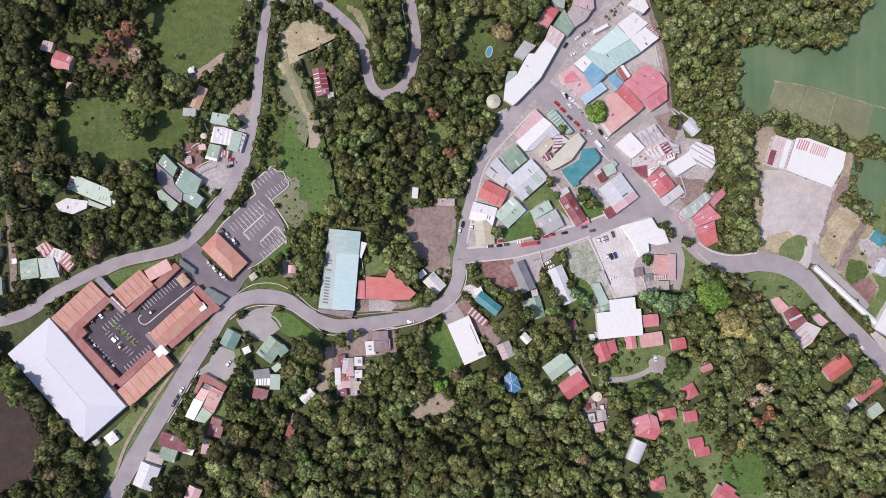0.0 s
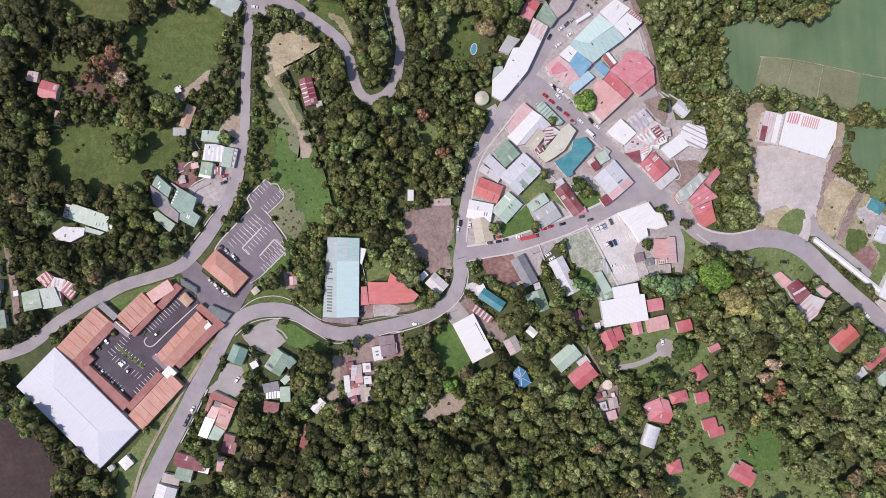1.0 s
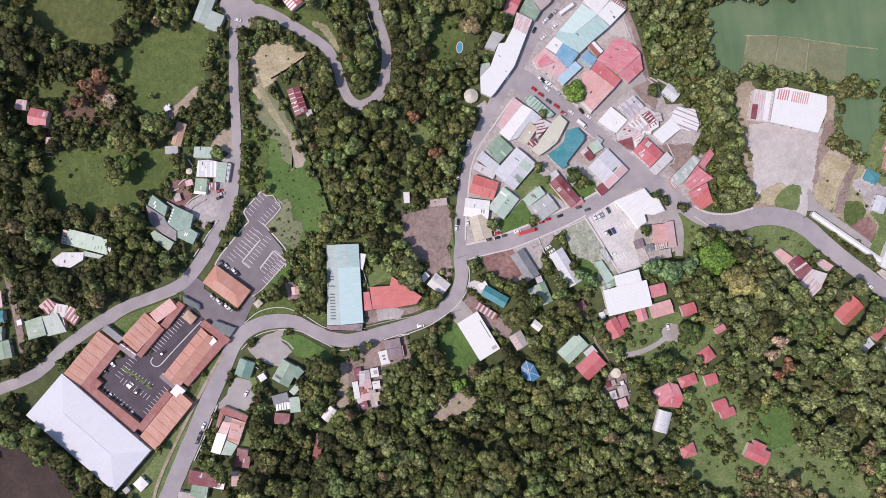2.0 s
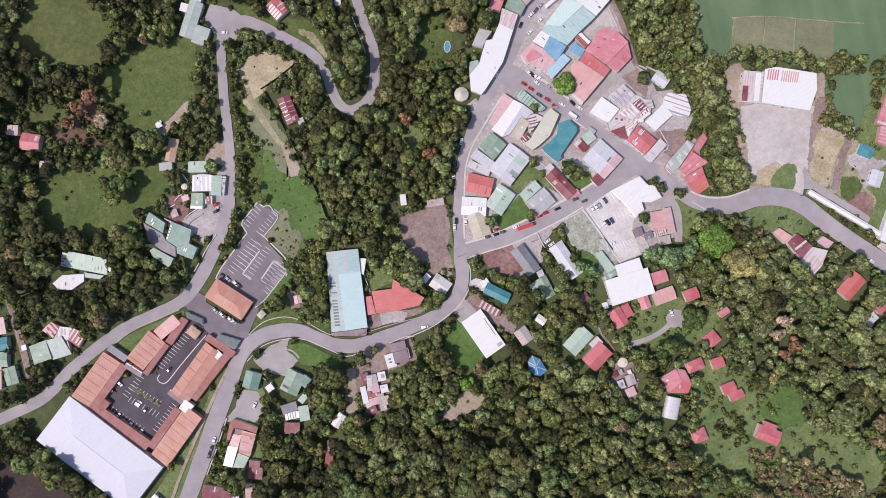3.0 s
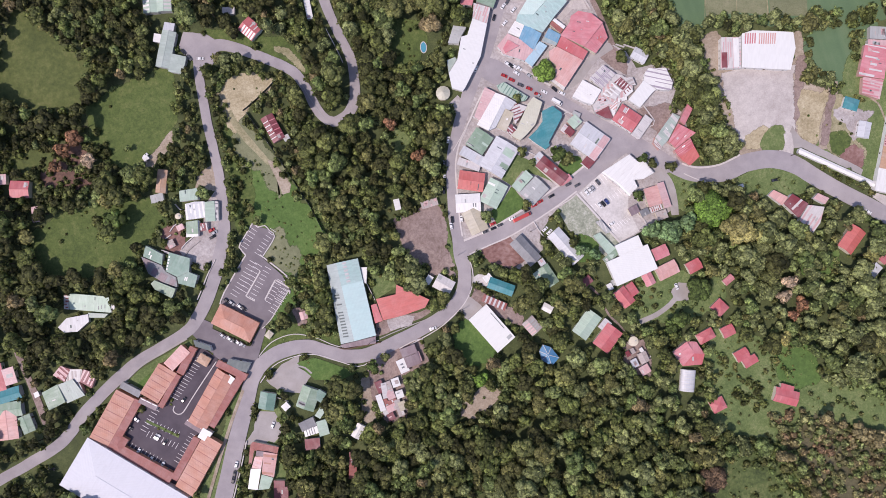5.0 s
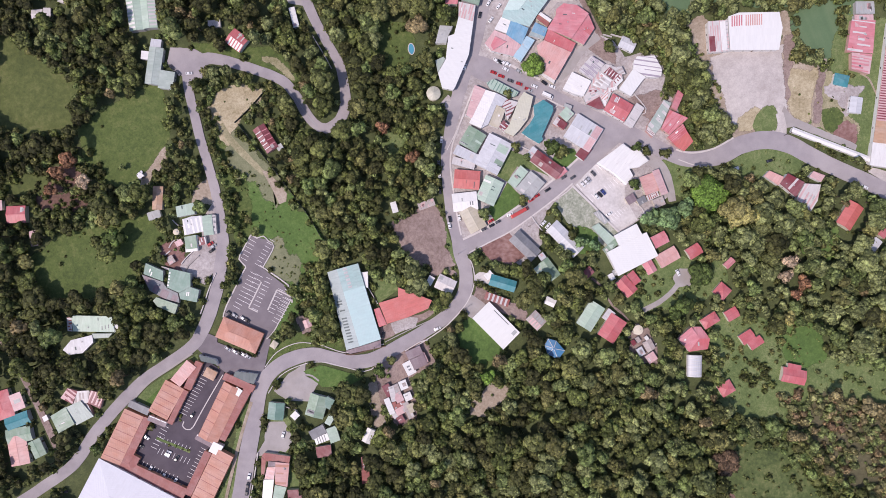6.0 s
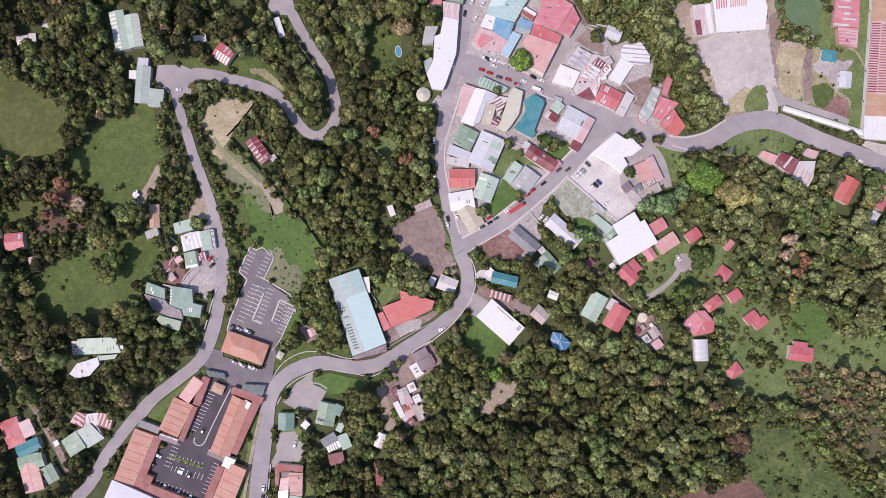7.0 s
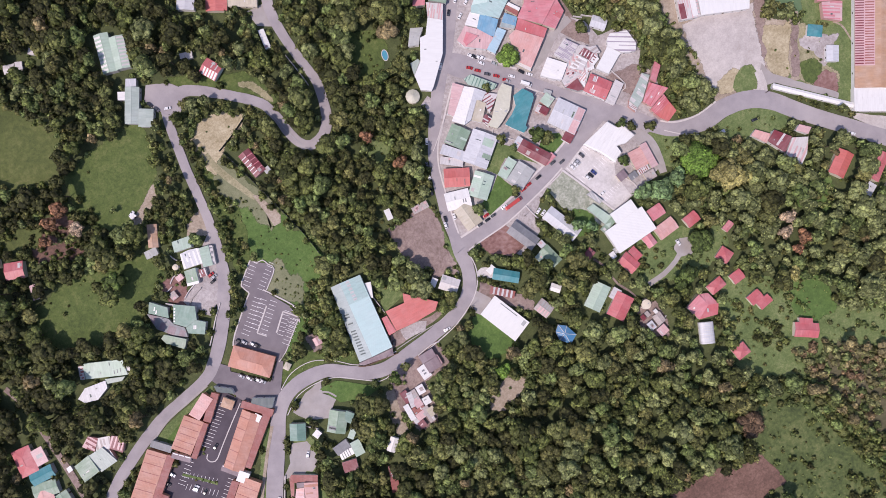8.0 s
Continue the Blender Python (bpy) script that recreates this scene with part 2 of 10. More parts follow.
GLASS.bsdf.inputs["Specular IOR Level"].default_value = 0.8
GLASS = GLASS.end((0.03, 0.035, 0.04))
FRAME = paint_mat("window_frame_paint", (0.6, 0.58, 0.55), 0.5, 0.2)
WOOD = paint_mat("dark_timber", (0.12, 0.07, 0.045), 0.8, 0.4)
STEEL = paint_mat("galvanised_steel", (0.35, 0.35, 0.36), 0.4, 0.2)
RUBBER = paint_mat("tyre_rubber", (0.02, 0.02, 0.02), 0.8, 0.2)
WATER = Nodes("pool_water", 0.05).end((0.07, 0.28, 0.38))
NET = paint_mat("dark_fence_net", (0.035, 0.045, 0.035), 0.9, 0.3)
BARK = paint_mat("bark", (0.1, 0.075, 0.055), 0.9, 0.5)
GREENS = [(0.0, (0.045, 0.055, 0.023)), (0.2, (0.066, 0.086, 0.033)), (0.4, (0.088, 0.126, 0.043)), (0.52, (0.118, 0.134, 0.058)),
          (0.64, (0.098, 0.158, 0.06)), (0.74, (0.118, 0.172, 0.072)), (0.84, (0.143, 0.19, 0.09)), (1.0, (0.18, 0.14, 0.095))]
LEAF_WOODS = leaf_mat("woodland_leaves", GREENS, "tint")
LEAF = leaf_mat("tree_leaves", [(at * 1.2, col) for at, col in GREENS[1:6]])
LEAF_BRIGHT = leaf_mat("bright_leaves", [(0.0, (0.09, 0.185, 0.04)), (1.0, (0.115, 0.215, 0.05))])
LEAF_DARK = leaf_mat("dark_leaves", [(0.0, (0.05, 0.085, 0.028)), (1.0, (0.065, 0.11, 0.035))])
LEAF_YELLOW = leaf_mat("yellowish_leaves", [(0.0, (0.185, 0.205, 0.085)), (1.0, (0.22, 0.225, 0.105))])
LEAF_GREY = leaf_mat("grey_twigs", [(0.0, (0.25, 0.225, 0.18)), (1.0, (0.31, 0.275, 0.225))])
LEAF_BROWN = leaf_mat("brown_twigs", [(0.0, (0.1, 0.078, 0.056)), (1.0, (0.13, 0.1, 0.075))])
LEAF_RED = leaf_mat("reddish_leaves", [(0.0, (0.15, 0.095, 0.06)), (1.0, (0.18, 0.11, 0.075))])
LEAF_BLUE = leaf_mat("bluish_leaves", [(0.0, (0.075, 0.15, 0.075)), (1.0, (0.1, 0.18, 0.09))])


# ---- mesh helpers ----
def mesh_of(name, verts, faces, mat, uvs=None):
    me = bpy.data.meshes.new(name)
    me.from_pydata(verts, [], faces)
    if uvs:
        layer = me.uv_layers.new(name="sheet")
        for loop, uv in zip(layer.data, (uv for face in uvs for uv in face)):
            loop.uv = uv
    if mat:
        me.materials.append(mat)
    return me


def put(name, me, parent=None, m=None, label=""):
    ob = new(name, me)
    ob.parent = parent
    if m is not None:
        ob.matrix_basis = m
    return tagged(ob, label)


def part(name, bm, mat, parent, label="", m=None):
    me = bpy.data.meshes.new(name)
    bm.to_mesh(me)
    bm.free()
    me.materials.append(mat)
    return put(name, me, parent, m, label)


def empty(name, m, label, category, group="", kind=""):
    ob = new(name)
    ob.empty_display_size = 0.5
    ob.matrix_basis = m
    return tagged(ob, label, category, group, kind)


def box_data(x0, x1, y0, y1, z0, z1):
    v = [(x, y, z) for z in (z0, z1) for x, y in ((x0, y0), (x1, y0), (x1, y1), (x0, y1))]
    return v, [(3, 2, 1, 0), (4, 5, 6, 7), (0, 1, 5, 4), (1, 2, 6, 5), (2, 3, 7, 6), (3, 0, 4, 7)]


def boxes(name, mat, *items):
    verts, faces = [], []
    for it in items:
        v, f = box_data(*it)
        faces += [tuple(i + len(verts) for i in q) for q in f]
        verts += v
    return mesh_of(name, verts, faces, mat)


# ---- ground, roads and paving ----
SURFACE = []  # outlines and heights of the ground sheets
STREETS = []  # segments and heights of the roads
HARD = []    # paved or bare outlines that crowns hardly overhang
LOW = []     # outlines of scrub, where only small trees grow
OPEN = []    # outlines that stay free of woodland
BLOCK = []   # discs and bars that stay free of any tree: (x0, y0, x1, y1, half width)


def wander(pts, step, amount, seed):
    """An outline with more points and a natural, uneven edge."""
    out = []
    for (x0, y0), (x1, y1) in zip(pts, pts[1:] + pts[:1]):
        n = max(1, round(math.hypot(x1 - x0, y1 - y0) / step))
        for i in range(n):
            x, y = x0 + (x1 - x0) * i / n, y0 + (y1 - y0) * i / n
            w = noise.noise_vector((x * 0.11, y * 0.11, seed)) + noise.noise_vector((x * 0.4, y * 0.4, seed)) * 0.5
            out.append((x + w.x * amount, y + w.y * amount))
    return out


def patch(name, mat, z, pts, uneven=1.2, label="", category="", free=True, kind="structure"):
    """A sheet of ground of its own, with its edge let down into the soil."""
    if free:
        OPEN.append(pts)
        if name in ("parking_lot", "plaza_court", "plaza_apron", "village_yard", "slab", "gravel_yard", "dirt_lot", "lane", "road_apron", "dirt_path", "bare_slope", "dirt_clearing", "ploughed_field"):
            HARD.append(pts)
    ring = wander(pts, 1.6, uneven * (1.7 if uneven >= 0.8 else 1.0), z * 31) if uneven else pts
    SURFACE.append((pts, z))
    area = sum(a[0] * b[1] - b[0] * a[1] for a, b in zip(ring, ring[1:] + ring[:1]))
    if area < 0:
        ring = ring[::-1]
    n = len(ring)
    verts = [(x, y, z) for x, y in ring] + [(x, y, -0.3) for x, y in ring]
    faces = [tuple(range(n))] + [(i, n + i, n + (i + 1) % n, (i + 1) % n) for i in range(n)]
    if uneven >= 0.8:
        # grass and earth run out in a ragged fringe
        reach = 0.9 + 0.9 * uneven
        for i in range(n):
            t = Vector(ring[(i + 2) % n]) - Vector(ring[i - 2])
            t.normalize()
            verts.append((ring[i][0] + t.y * reach, ring[i][1] - t.x * reach, z - 0.02))
        faces += [(i, 2 * n + i, 2 * n + (i + 1) % n, (i + 1) % n) for i in range(n)]
    me = mesh_of(name, verts, faces, mat)
    if uneven >= 0.8:
        layer = me.attributes.new("fringe", "FLOAT", "POINT")
        layer.data.foreach_set("value", [0.0] * (2 * n) + [1.0] * n)
    return tagged(new(name, me), label, category, kind=kind)


def smooth_line(pts, step=3.0):
    out = []
    p = [pts[0]] + pts + [pts[-1]]
    for i in range(1, len(p) - 2):
        a, b, c, d = (np.array(q, float) for q in p[i - 1:i + 3])
        n = max(2, int(np.linalg.norm((c - b)[:2]) / step))
        for k in range(n):
            t = k / n
            out.append(0.5 * (2 * b + (c - a) * t + (2 * a - 5 * b + 4 * c - d) * t * t + (3 * b - a - 3 * c + d) * t ** 3))
    out.append(np.array(pts[-1], float))
    return out


def ribbon(name, mat, z, pts, label="", category="", uneven=0.25, kind="structure", shift=0.0, width=None, base=-0.3, margin=1.0):
    """A road, lane, kerb or wall along a line of (x, y, width)."""
    line = smooth_line(pts)
    lefts, rights = [], []
    for i, q in enumerate(line):
        t = line[min(i + 1, len(line) - 1)][:2] - line[max(i - 1, 0)][:2]
        t = t / (np.linalg.norm(t) + 1e-9)
        nrm = np.array((-t[1], t[0]))
        mid = q[:2] + nrm * shift * (q[2] if width is not None else 1) / (2 if width is not None else 1)
        w = width if width is not None else q[2]
        ja, jb = (noise.noise((q[0] * 0.15, q[1] * 0.15, s)) * uneven for s in (1.5, 7.5))
        lefts.append(mid + nrm * (w / 2 + ja))
        rights.append(mid - nrm * (w / 2 + jb))
    for a, b in zip(line, line[1:]):
        if category in ("road", "lane"):
            STREETS.append((a[0], a[1], b[0], b[1], a[2] / 2, z))
        if kind == "structure" and margin >= 0:
            BLOCK.append((a[0], a[1], b[0], b[1], a[2] / 2 + margin))
    n = len(line)
    verts = [(p[0], p[1], h) for h in (z, base) for side in (lefts, rights) for p in side]
    faces = []
    for i in range(n - 1):
        l, r = i, n + i
        faces += [(r, r + 1, l + 1, l), (l, l + 1, 2 * n + l + 1, 2 * n + l), (r + 1, r, 2 * n + r, 2 * n + r + 1)]
    faces += [(0, n, 3 * n, 2 * n), (2 * n - 1, n - 1, 3 * n - 1, 4 * n - 1)]
    faces = [tuple(reversed(q)) if k >= len(faces) - 2 else q for k, q in enumerate(faces)]
    ob = new(name, mesh_of(name, verts, faces, mat))
    return tagged(ob, label, category, kind=kind)


def fence_line(mat, top, low, pts, name, label, category, height):
    """A net or rail along a line, held by a row of posts."""
    run = ribbon(name, mat, top, pts, label, category, uneven=0.02, base=low, margin=0.9)
    me = boxes("post", STEEL, (-0.06, 0.06, -0.06, 0.06, -0.3, height), (-0.09, 0.09, -0.09, 0.09, height, height + 0.05))
    for q in smooth_line(pts, 3.2):
        put("post", me, run, pose(q[0] + 0.12, q[1], 0))


def inside(px, py, poly):
    hit = np.zeros(len(px), bool)
    for (x0, y0), (x1, y1) in zip(poly, poly[1:] + poly[:1]):
        cross = ((y0 > py) != (y1 > py)) & (px < (x1 - x0) * (py - y0) / (y1 - y0 + 1e-12) + x0)
        hit ^= cross
    return hit


# ---- houses ----
ROOF_THICK = 0.14


def shell(verts, faces, uvs, thick=ROOF_THICK):
    """A roof skin with thickness: its faces, counter-clockwise seen from above, then an underside and the edges all round."""
    n = len(verts)
    v = [tuple(q) for q in verts] + [(q[0], q[1], q[2] - thick) for q in verts]
    f, u = list(faces), list(uvs)
    edges = {(q[i], q[(i + 1) % len(q)]): uv[i] for q, uv in zip(faces, uvs) for i in range(len(q))}
    f += [tuple(n + k for k in reversed(q)) for q in faces]
    u += [uv[::-1] for uv in uvs]
    for (p, q), uv in edges.items():
        if (q, p) not in edges:
            f.append((p, n + p, n + q, q))
            u.append([uv] * 4)
    return v, f, u


def slab(corners, uv, thick=ROOF_THICK):
    return shell(corners, [tuple(range(len(corners)))], [uv], thick)


def roof_mesh(name, kind, L, W, eave, rise, mat, over=0.45):
    a, b = L / 2 + over, W / 2 + over
    z0, z1 = eave - rise * over / max(W / 2, 0.1) * 0.5, eave + rise
    s = math.hypot(b, z1 - z0)
    if kind == "gable":
        v = [(-a, -b, z0), (a, -b, z0), (a, 0, z1), (-a, 0, z1), (a, b, z0), (-a, b, z0)]
        f = [(0, 1, 2, 3), (3, 2, 4, 5)]
        u = [[(-a, s), (a, s), (a, 0), (-a, 0)], [(40 - a, 0), (40 + a, 0), (40 + a, s), (40 - a, s)]]
    elif kind == "hip":
        r = max(a - b, 0.02)
        v = [(-a, -b, z0), (a, -b, z0), (a, b, z0), (-a, b, z0), (r, 0, z1), (-r, 0, z1)]
        f = [(0, 1, 4, 5), (1, 2, 4), (2, 3, 5, 4), (3, 0, 5)]
        u = [[(-a, s), (a, s), (r, 0), (-r, 0)], [(80 - b, s), (80 + b, s), (80, 0)],
             [(40 + a, s), (40 - a, s), (40 - r, 0), (40 + r, 0)], [(120 - b, s), (120 + b, s), (120, 0)]]
    elif kind == "barrel":
        k = 10
        v, f, u = [], [], []
        for i in range(k + 1):
            t = math.pi * i / k
            v += [(-a, -b * math.cos(t), eave + math.sin(t) * rise), (a, -b * math.cos(t), eave + math.sin(t) * rise)]
        for i in range(k):
            f.append((2 * i, 2 * i + 1, 2 * i + 3, 2 * i + 2))
            u.append([(-a, i), (a, i), (a, i + 1), (-a, i + 1)])
    else:  # shed
        v = [(-a, -b, eave), (a, -b, eave), (a, b, z1), (-a, b, z1)]
        f, u = [(0, 1, 2, 3)], [[(-a, 2 * b), (a, 2 * b), (a, 0), (-a, 0)]]
    return mesh_of(name, *shell(v, f, u)[:2], mat, shell(v, f, u)[2])


def roof_height(kind, v, W, eave, rise):
    return eave + rise * ((v + W / 2) / W if kind == "shed" else 1 - abs(v) / (W / 2))


def wall_mesh(name, kind, L, W, eave, rise, mat):
    """Four walls with their gables."""
    a, b = L / 2, W / 2
    v = [(-a, -b, -0.3), (a, -b, -0.3), (a, b, -0.3), (-a, b, -0.3)]
    t = eave - 0.16
    top = [(-a, -b, t), (a, -b, t), (a, b, t + (rise if kind == "shed" else 0)), (-a, b, t + (rise if kind == "shed" else 0))]
    v += top
    f = [(0, 1, 5, 4), (2, 3, 7, 6)]
    if kind == "gable":
        v += [(a, 0, t + rise), (-a, 0, t + rise)]
        f += [(1, 2, 6, 8, 5), (3, 0, 4, 9, 7)]
    else:
        f += [(1, 2, 6, 5), (3, 0, 4, 7)]
    return mesh_of(name, v, f, mat)


WINDOW = boxes("frame", FRAME, (-0.65, 0.65, -0.03, 0.05, -0.6, -0.5), (-0.65, 0.65, -0.03, 0.05, 0.5, 0.6),
               (-0.65, -0.56, -0.03, 0.05, -0.5, 0.5), (0.56, 0.65, -0.03, 0.05, -0.5, 0.5), (-0.04, 0.04, -0.03, 0.04, -0.5, 0.5))
PANE = boxes("pane", GLASS, (-0.56, -0.04, -0.02, 0.02, -0.5, 0.5), (0.04, 0.56, -0.02, 0.02, -0.5, 0.5))
DOOR = boxes("door", WOOD, (-0.48, 0.48, -0.02, 0.05, 0.0, 2.05), (-0.55, -0.48, -0.02, 0.08, 0.0, 2.12),
             (0.48, 0.55, -0.02, 0.08, 0.0, 2.12), (-0.55, 0.55, -0.02, 0.08, 2.12, 2.2))
SHARED = {}
VENT = boxes("roof_vent", STEEL, (-0.25, 0.25, -0.25, 0.25, -0.2, 0.45), (-0.35, 0.35, -0.35, 0.35, 0.45, 0.55))


def ridge_mesh(r, mat, z):
    key = ("ridge", round(r, 1), mat.name, round(z, 1))
    if key not in SHARED:
        SHARED[key] = mesh_of("ridge_cap", [(-r, -0.28, z - 0.03), (r, -0.28, z - 0.03), (r, 0, z + 0.09), (-r, 0, z + 0.09),
                                            (-r, 0.28, z - 0.03), (r, 0.28, z - 0.03)],
                              [(0, 1, 2, 3), (3, 2, 5, 4), (0, 3, 4), (1, 5, 2), (0, 4, 5, 1)], mat,
                              [[(0, 0)] * 4, [(0, 0)] * 4, [(0, 0)] * 3, [(0, 0)] * 3, [(0, 0)] * 4])
    return SHARED[key]


def thicken(ob, thick=0.2):
    """Walls as thick as they are built, inwards."""
    mod = ob.modifiers.new("thickness", "SOLIDIFY")
    mod.thickness, mod.offset = thick, -1


def openings(parent, m, L, W, eave, door):
    """Windows along both long walls, storey by storey, and one door."""
    for side in (-1, 1):
        n = max(1, min(4, int(L / 4.5)))
        for floor in range(2 if eave > 5 else 1):
            for i in range(n):
                x = -L / 2 + L * (i + 0.5) / n
                turn = pose(x, side * (W / 2), 1.5 + 2.8 * floor, 0, 0, 0 if side > 0 else 180)
                if door and floor == 0 and side < 0 and i == n // 2:
                    put("door", DOOR, parent, m @ pose(x, -W / 2, 0.02, 0, 0, 180))
                    continue
                w = put("window", WINDOW, parent, m @ turn)
                put("pane", PANE, w)


def house(label, category, x, y, wings, wall=0, group="", sheets=0, seed=0, stripes=()):
    """A building of one or more roofed wings. wing: (x, y, length, width, turn, eave, rise, roof kind, roof colour).
    stripes, single sheets of another colour laid in a row on a wing: (wing, number, colour, u0, u1, v0, v1, width)."""
    rng = random.Random(seed)
    vents = rng.randint(0, 1) if category == "building" else 0
    base = empty({"building": "building", "shed": "shed"}.get(category, "house"), pose(x, y, 0.05), label, category, group)
    wall_mat = wall if isinstance(wall, bpy.types.Material) else PLASTER[wall]
    for i, (wx, wy, L, W, turn, eave, rise, kind, colour) in enumerate(wings):
        m = pose(wx - x, wy - y, 0.012 * i, 0, 0, turn)
        roof_kind = "hip" if kind == "pyramid" else kind
        walls = put("wall", wall_mesh("wall", roof_kind, L - 0.5, W - 0.5, eave, rise, wall_mat), base, m)
        thicken(walls)
        openings(base, m, L - 0.5, W - 0.5, eave, i == 0)
        roof = put("roof", roof_mesh("roof", roof_kind, L - 0.9, W - 0.9, eave, rise, ROOFS[colour]), base, m)
        c, s = math.cos(radians(turn)), math.sin(radians(turn))
        BLOCK.append((wx - c * L * 0.5, wy - s * L * 0.5, wx + c * L * 0.5, wy + s * L * 0.5, W / 2 + 0.3))
        if roof_kind in ("gable", "hip"):
            r = L / 2 if kind == "gable" else max(L / 2 - W / 2, 0.3)
            put("ridge_cap", ridge_mesh(r, ROOFS[colour], eave + rise), roof)
        b, z0, z1 = W / 2, eave, eave + rise
        for k in range(9 if roof_kind == "barrel" else 0):
            # hoops over the cover
            hoop, u0 = [], -L / 2 + 0.4 + (L - 0.8) * k / 8
            for j in range(13):
                s = math.sin(math.pi * (j / 12 - 0.5))
                y, z = s * W * 0.47, eave + rise * math.sqrt(max(0.0, 1 - s * s)) + 0.08
                hoop += [(u0 - 0.14, y, z), (u0 + 0.14, y, z), (u0 + 0.14, y * 0.98, z - 0.12), (u0 - 0.14, y * 0.98, z - 0.12)]
            put("hoop", mesh_of("hoop", hoop, [(4 * j + c, 4 * j + (c + 1) % 4, 4 * j + 4 + (c + 1) % 4, 4 * j + 4 + c) for j in range(12) for c in range(4)], FRAME), roof)
        for layer, (at, n, col, u0, u1, v0, v1, w) in enumerate(stripes):
            for k in range(n if at == i else 0):
                x0 = u0 + (u1 - u0) * (k + 0.5) / n - w / 2
                h0, h1 = (roof_height(roof_kind, q, W, eave, rise) + 0.05 + 0.03 * layer for q in (v0, v1))
                sv, sf, su = slab([(x0, v0, h0), (x0 + w, v0, h0), (x0 + w, v1, h1), (x0, v1, h1)],
                                  [(x0, 0), (x0 + w, 0), (x0 + w, abs(v1 - v0)), (x0, abs(v1 - v0))], 0.04)
                put("roof_sheet", mesh_of("roof_sheet", sv, sf, ROOFS[col], su), roof)
        for k in range(vents if i == 0 and roof_kind == "gable" else 0):
            vx, vy = rng.uniform(-0.4, 0.4) * L, rng.uniform(0.15, 0.4) * W * rng.choice((-1, 1))
            put("roof_vent", VENT, roof, pose(vx, vy, roof_height(roof_kind, vy, W, eave, rise)))
        for k in range(sheets):
            # a replaced or rusted sheet, lying on the slope
            side = rng.choice((-1, 1)) if roof_kind == "gable" else (1 if roof_kind != "shed" else 0)
            w = rng.choice((0.8, 0.8, 1.6, 2.4))
            x0 = rng.uniform(-L / 2 + 0.3, max(L / 2 - w - 0.3, -L / 2 + 0.4))
            f0 = rng.uniform(0.05, 0.5)
            f1 = min(0.95, f0 + rng.uniform(0.25, 0.6))
            if roof_kind == "hip":
                x0 *= 0.4
            if side == 0:
                ys = (-b + 2 * b * f0, -b + 2 * b * f1)
                zs = [eave + (z1 - eave) * (q + b) / (2 * b) + 0.06 for q in ys]
            else:
                ys = (side * b * (1 - f0), side * b * (1 - f1))
                zs = [z1 - (z1 - z0) * abs(q) / b + 0.06 for q in ys]
            if ys[0] > ys[1]:
                ys, zs = ys[::-1], zs[::-1]
            v, f, u = slab([(x0, ys[0], zs[0]), (x0 + w, ys[0], zs[0]), (x0 + w, ys[1], zs[1]), (x0, ys[1], zs[1])],
                           [(x0, 0), (x0 + w, 0), (x0 + w, 3), (x0, 3)], 0.03)
            put("roof_sheet", mesh_of("roof_sheet", v, f, ROOFS[rng.choice(("rusty", "zinc", "offwhite", "pink", colour, colour))], u), roof)
    return base


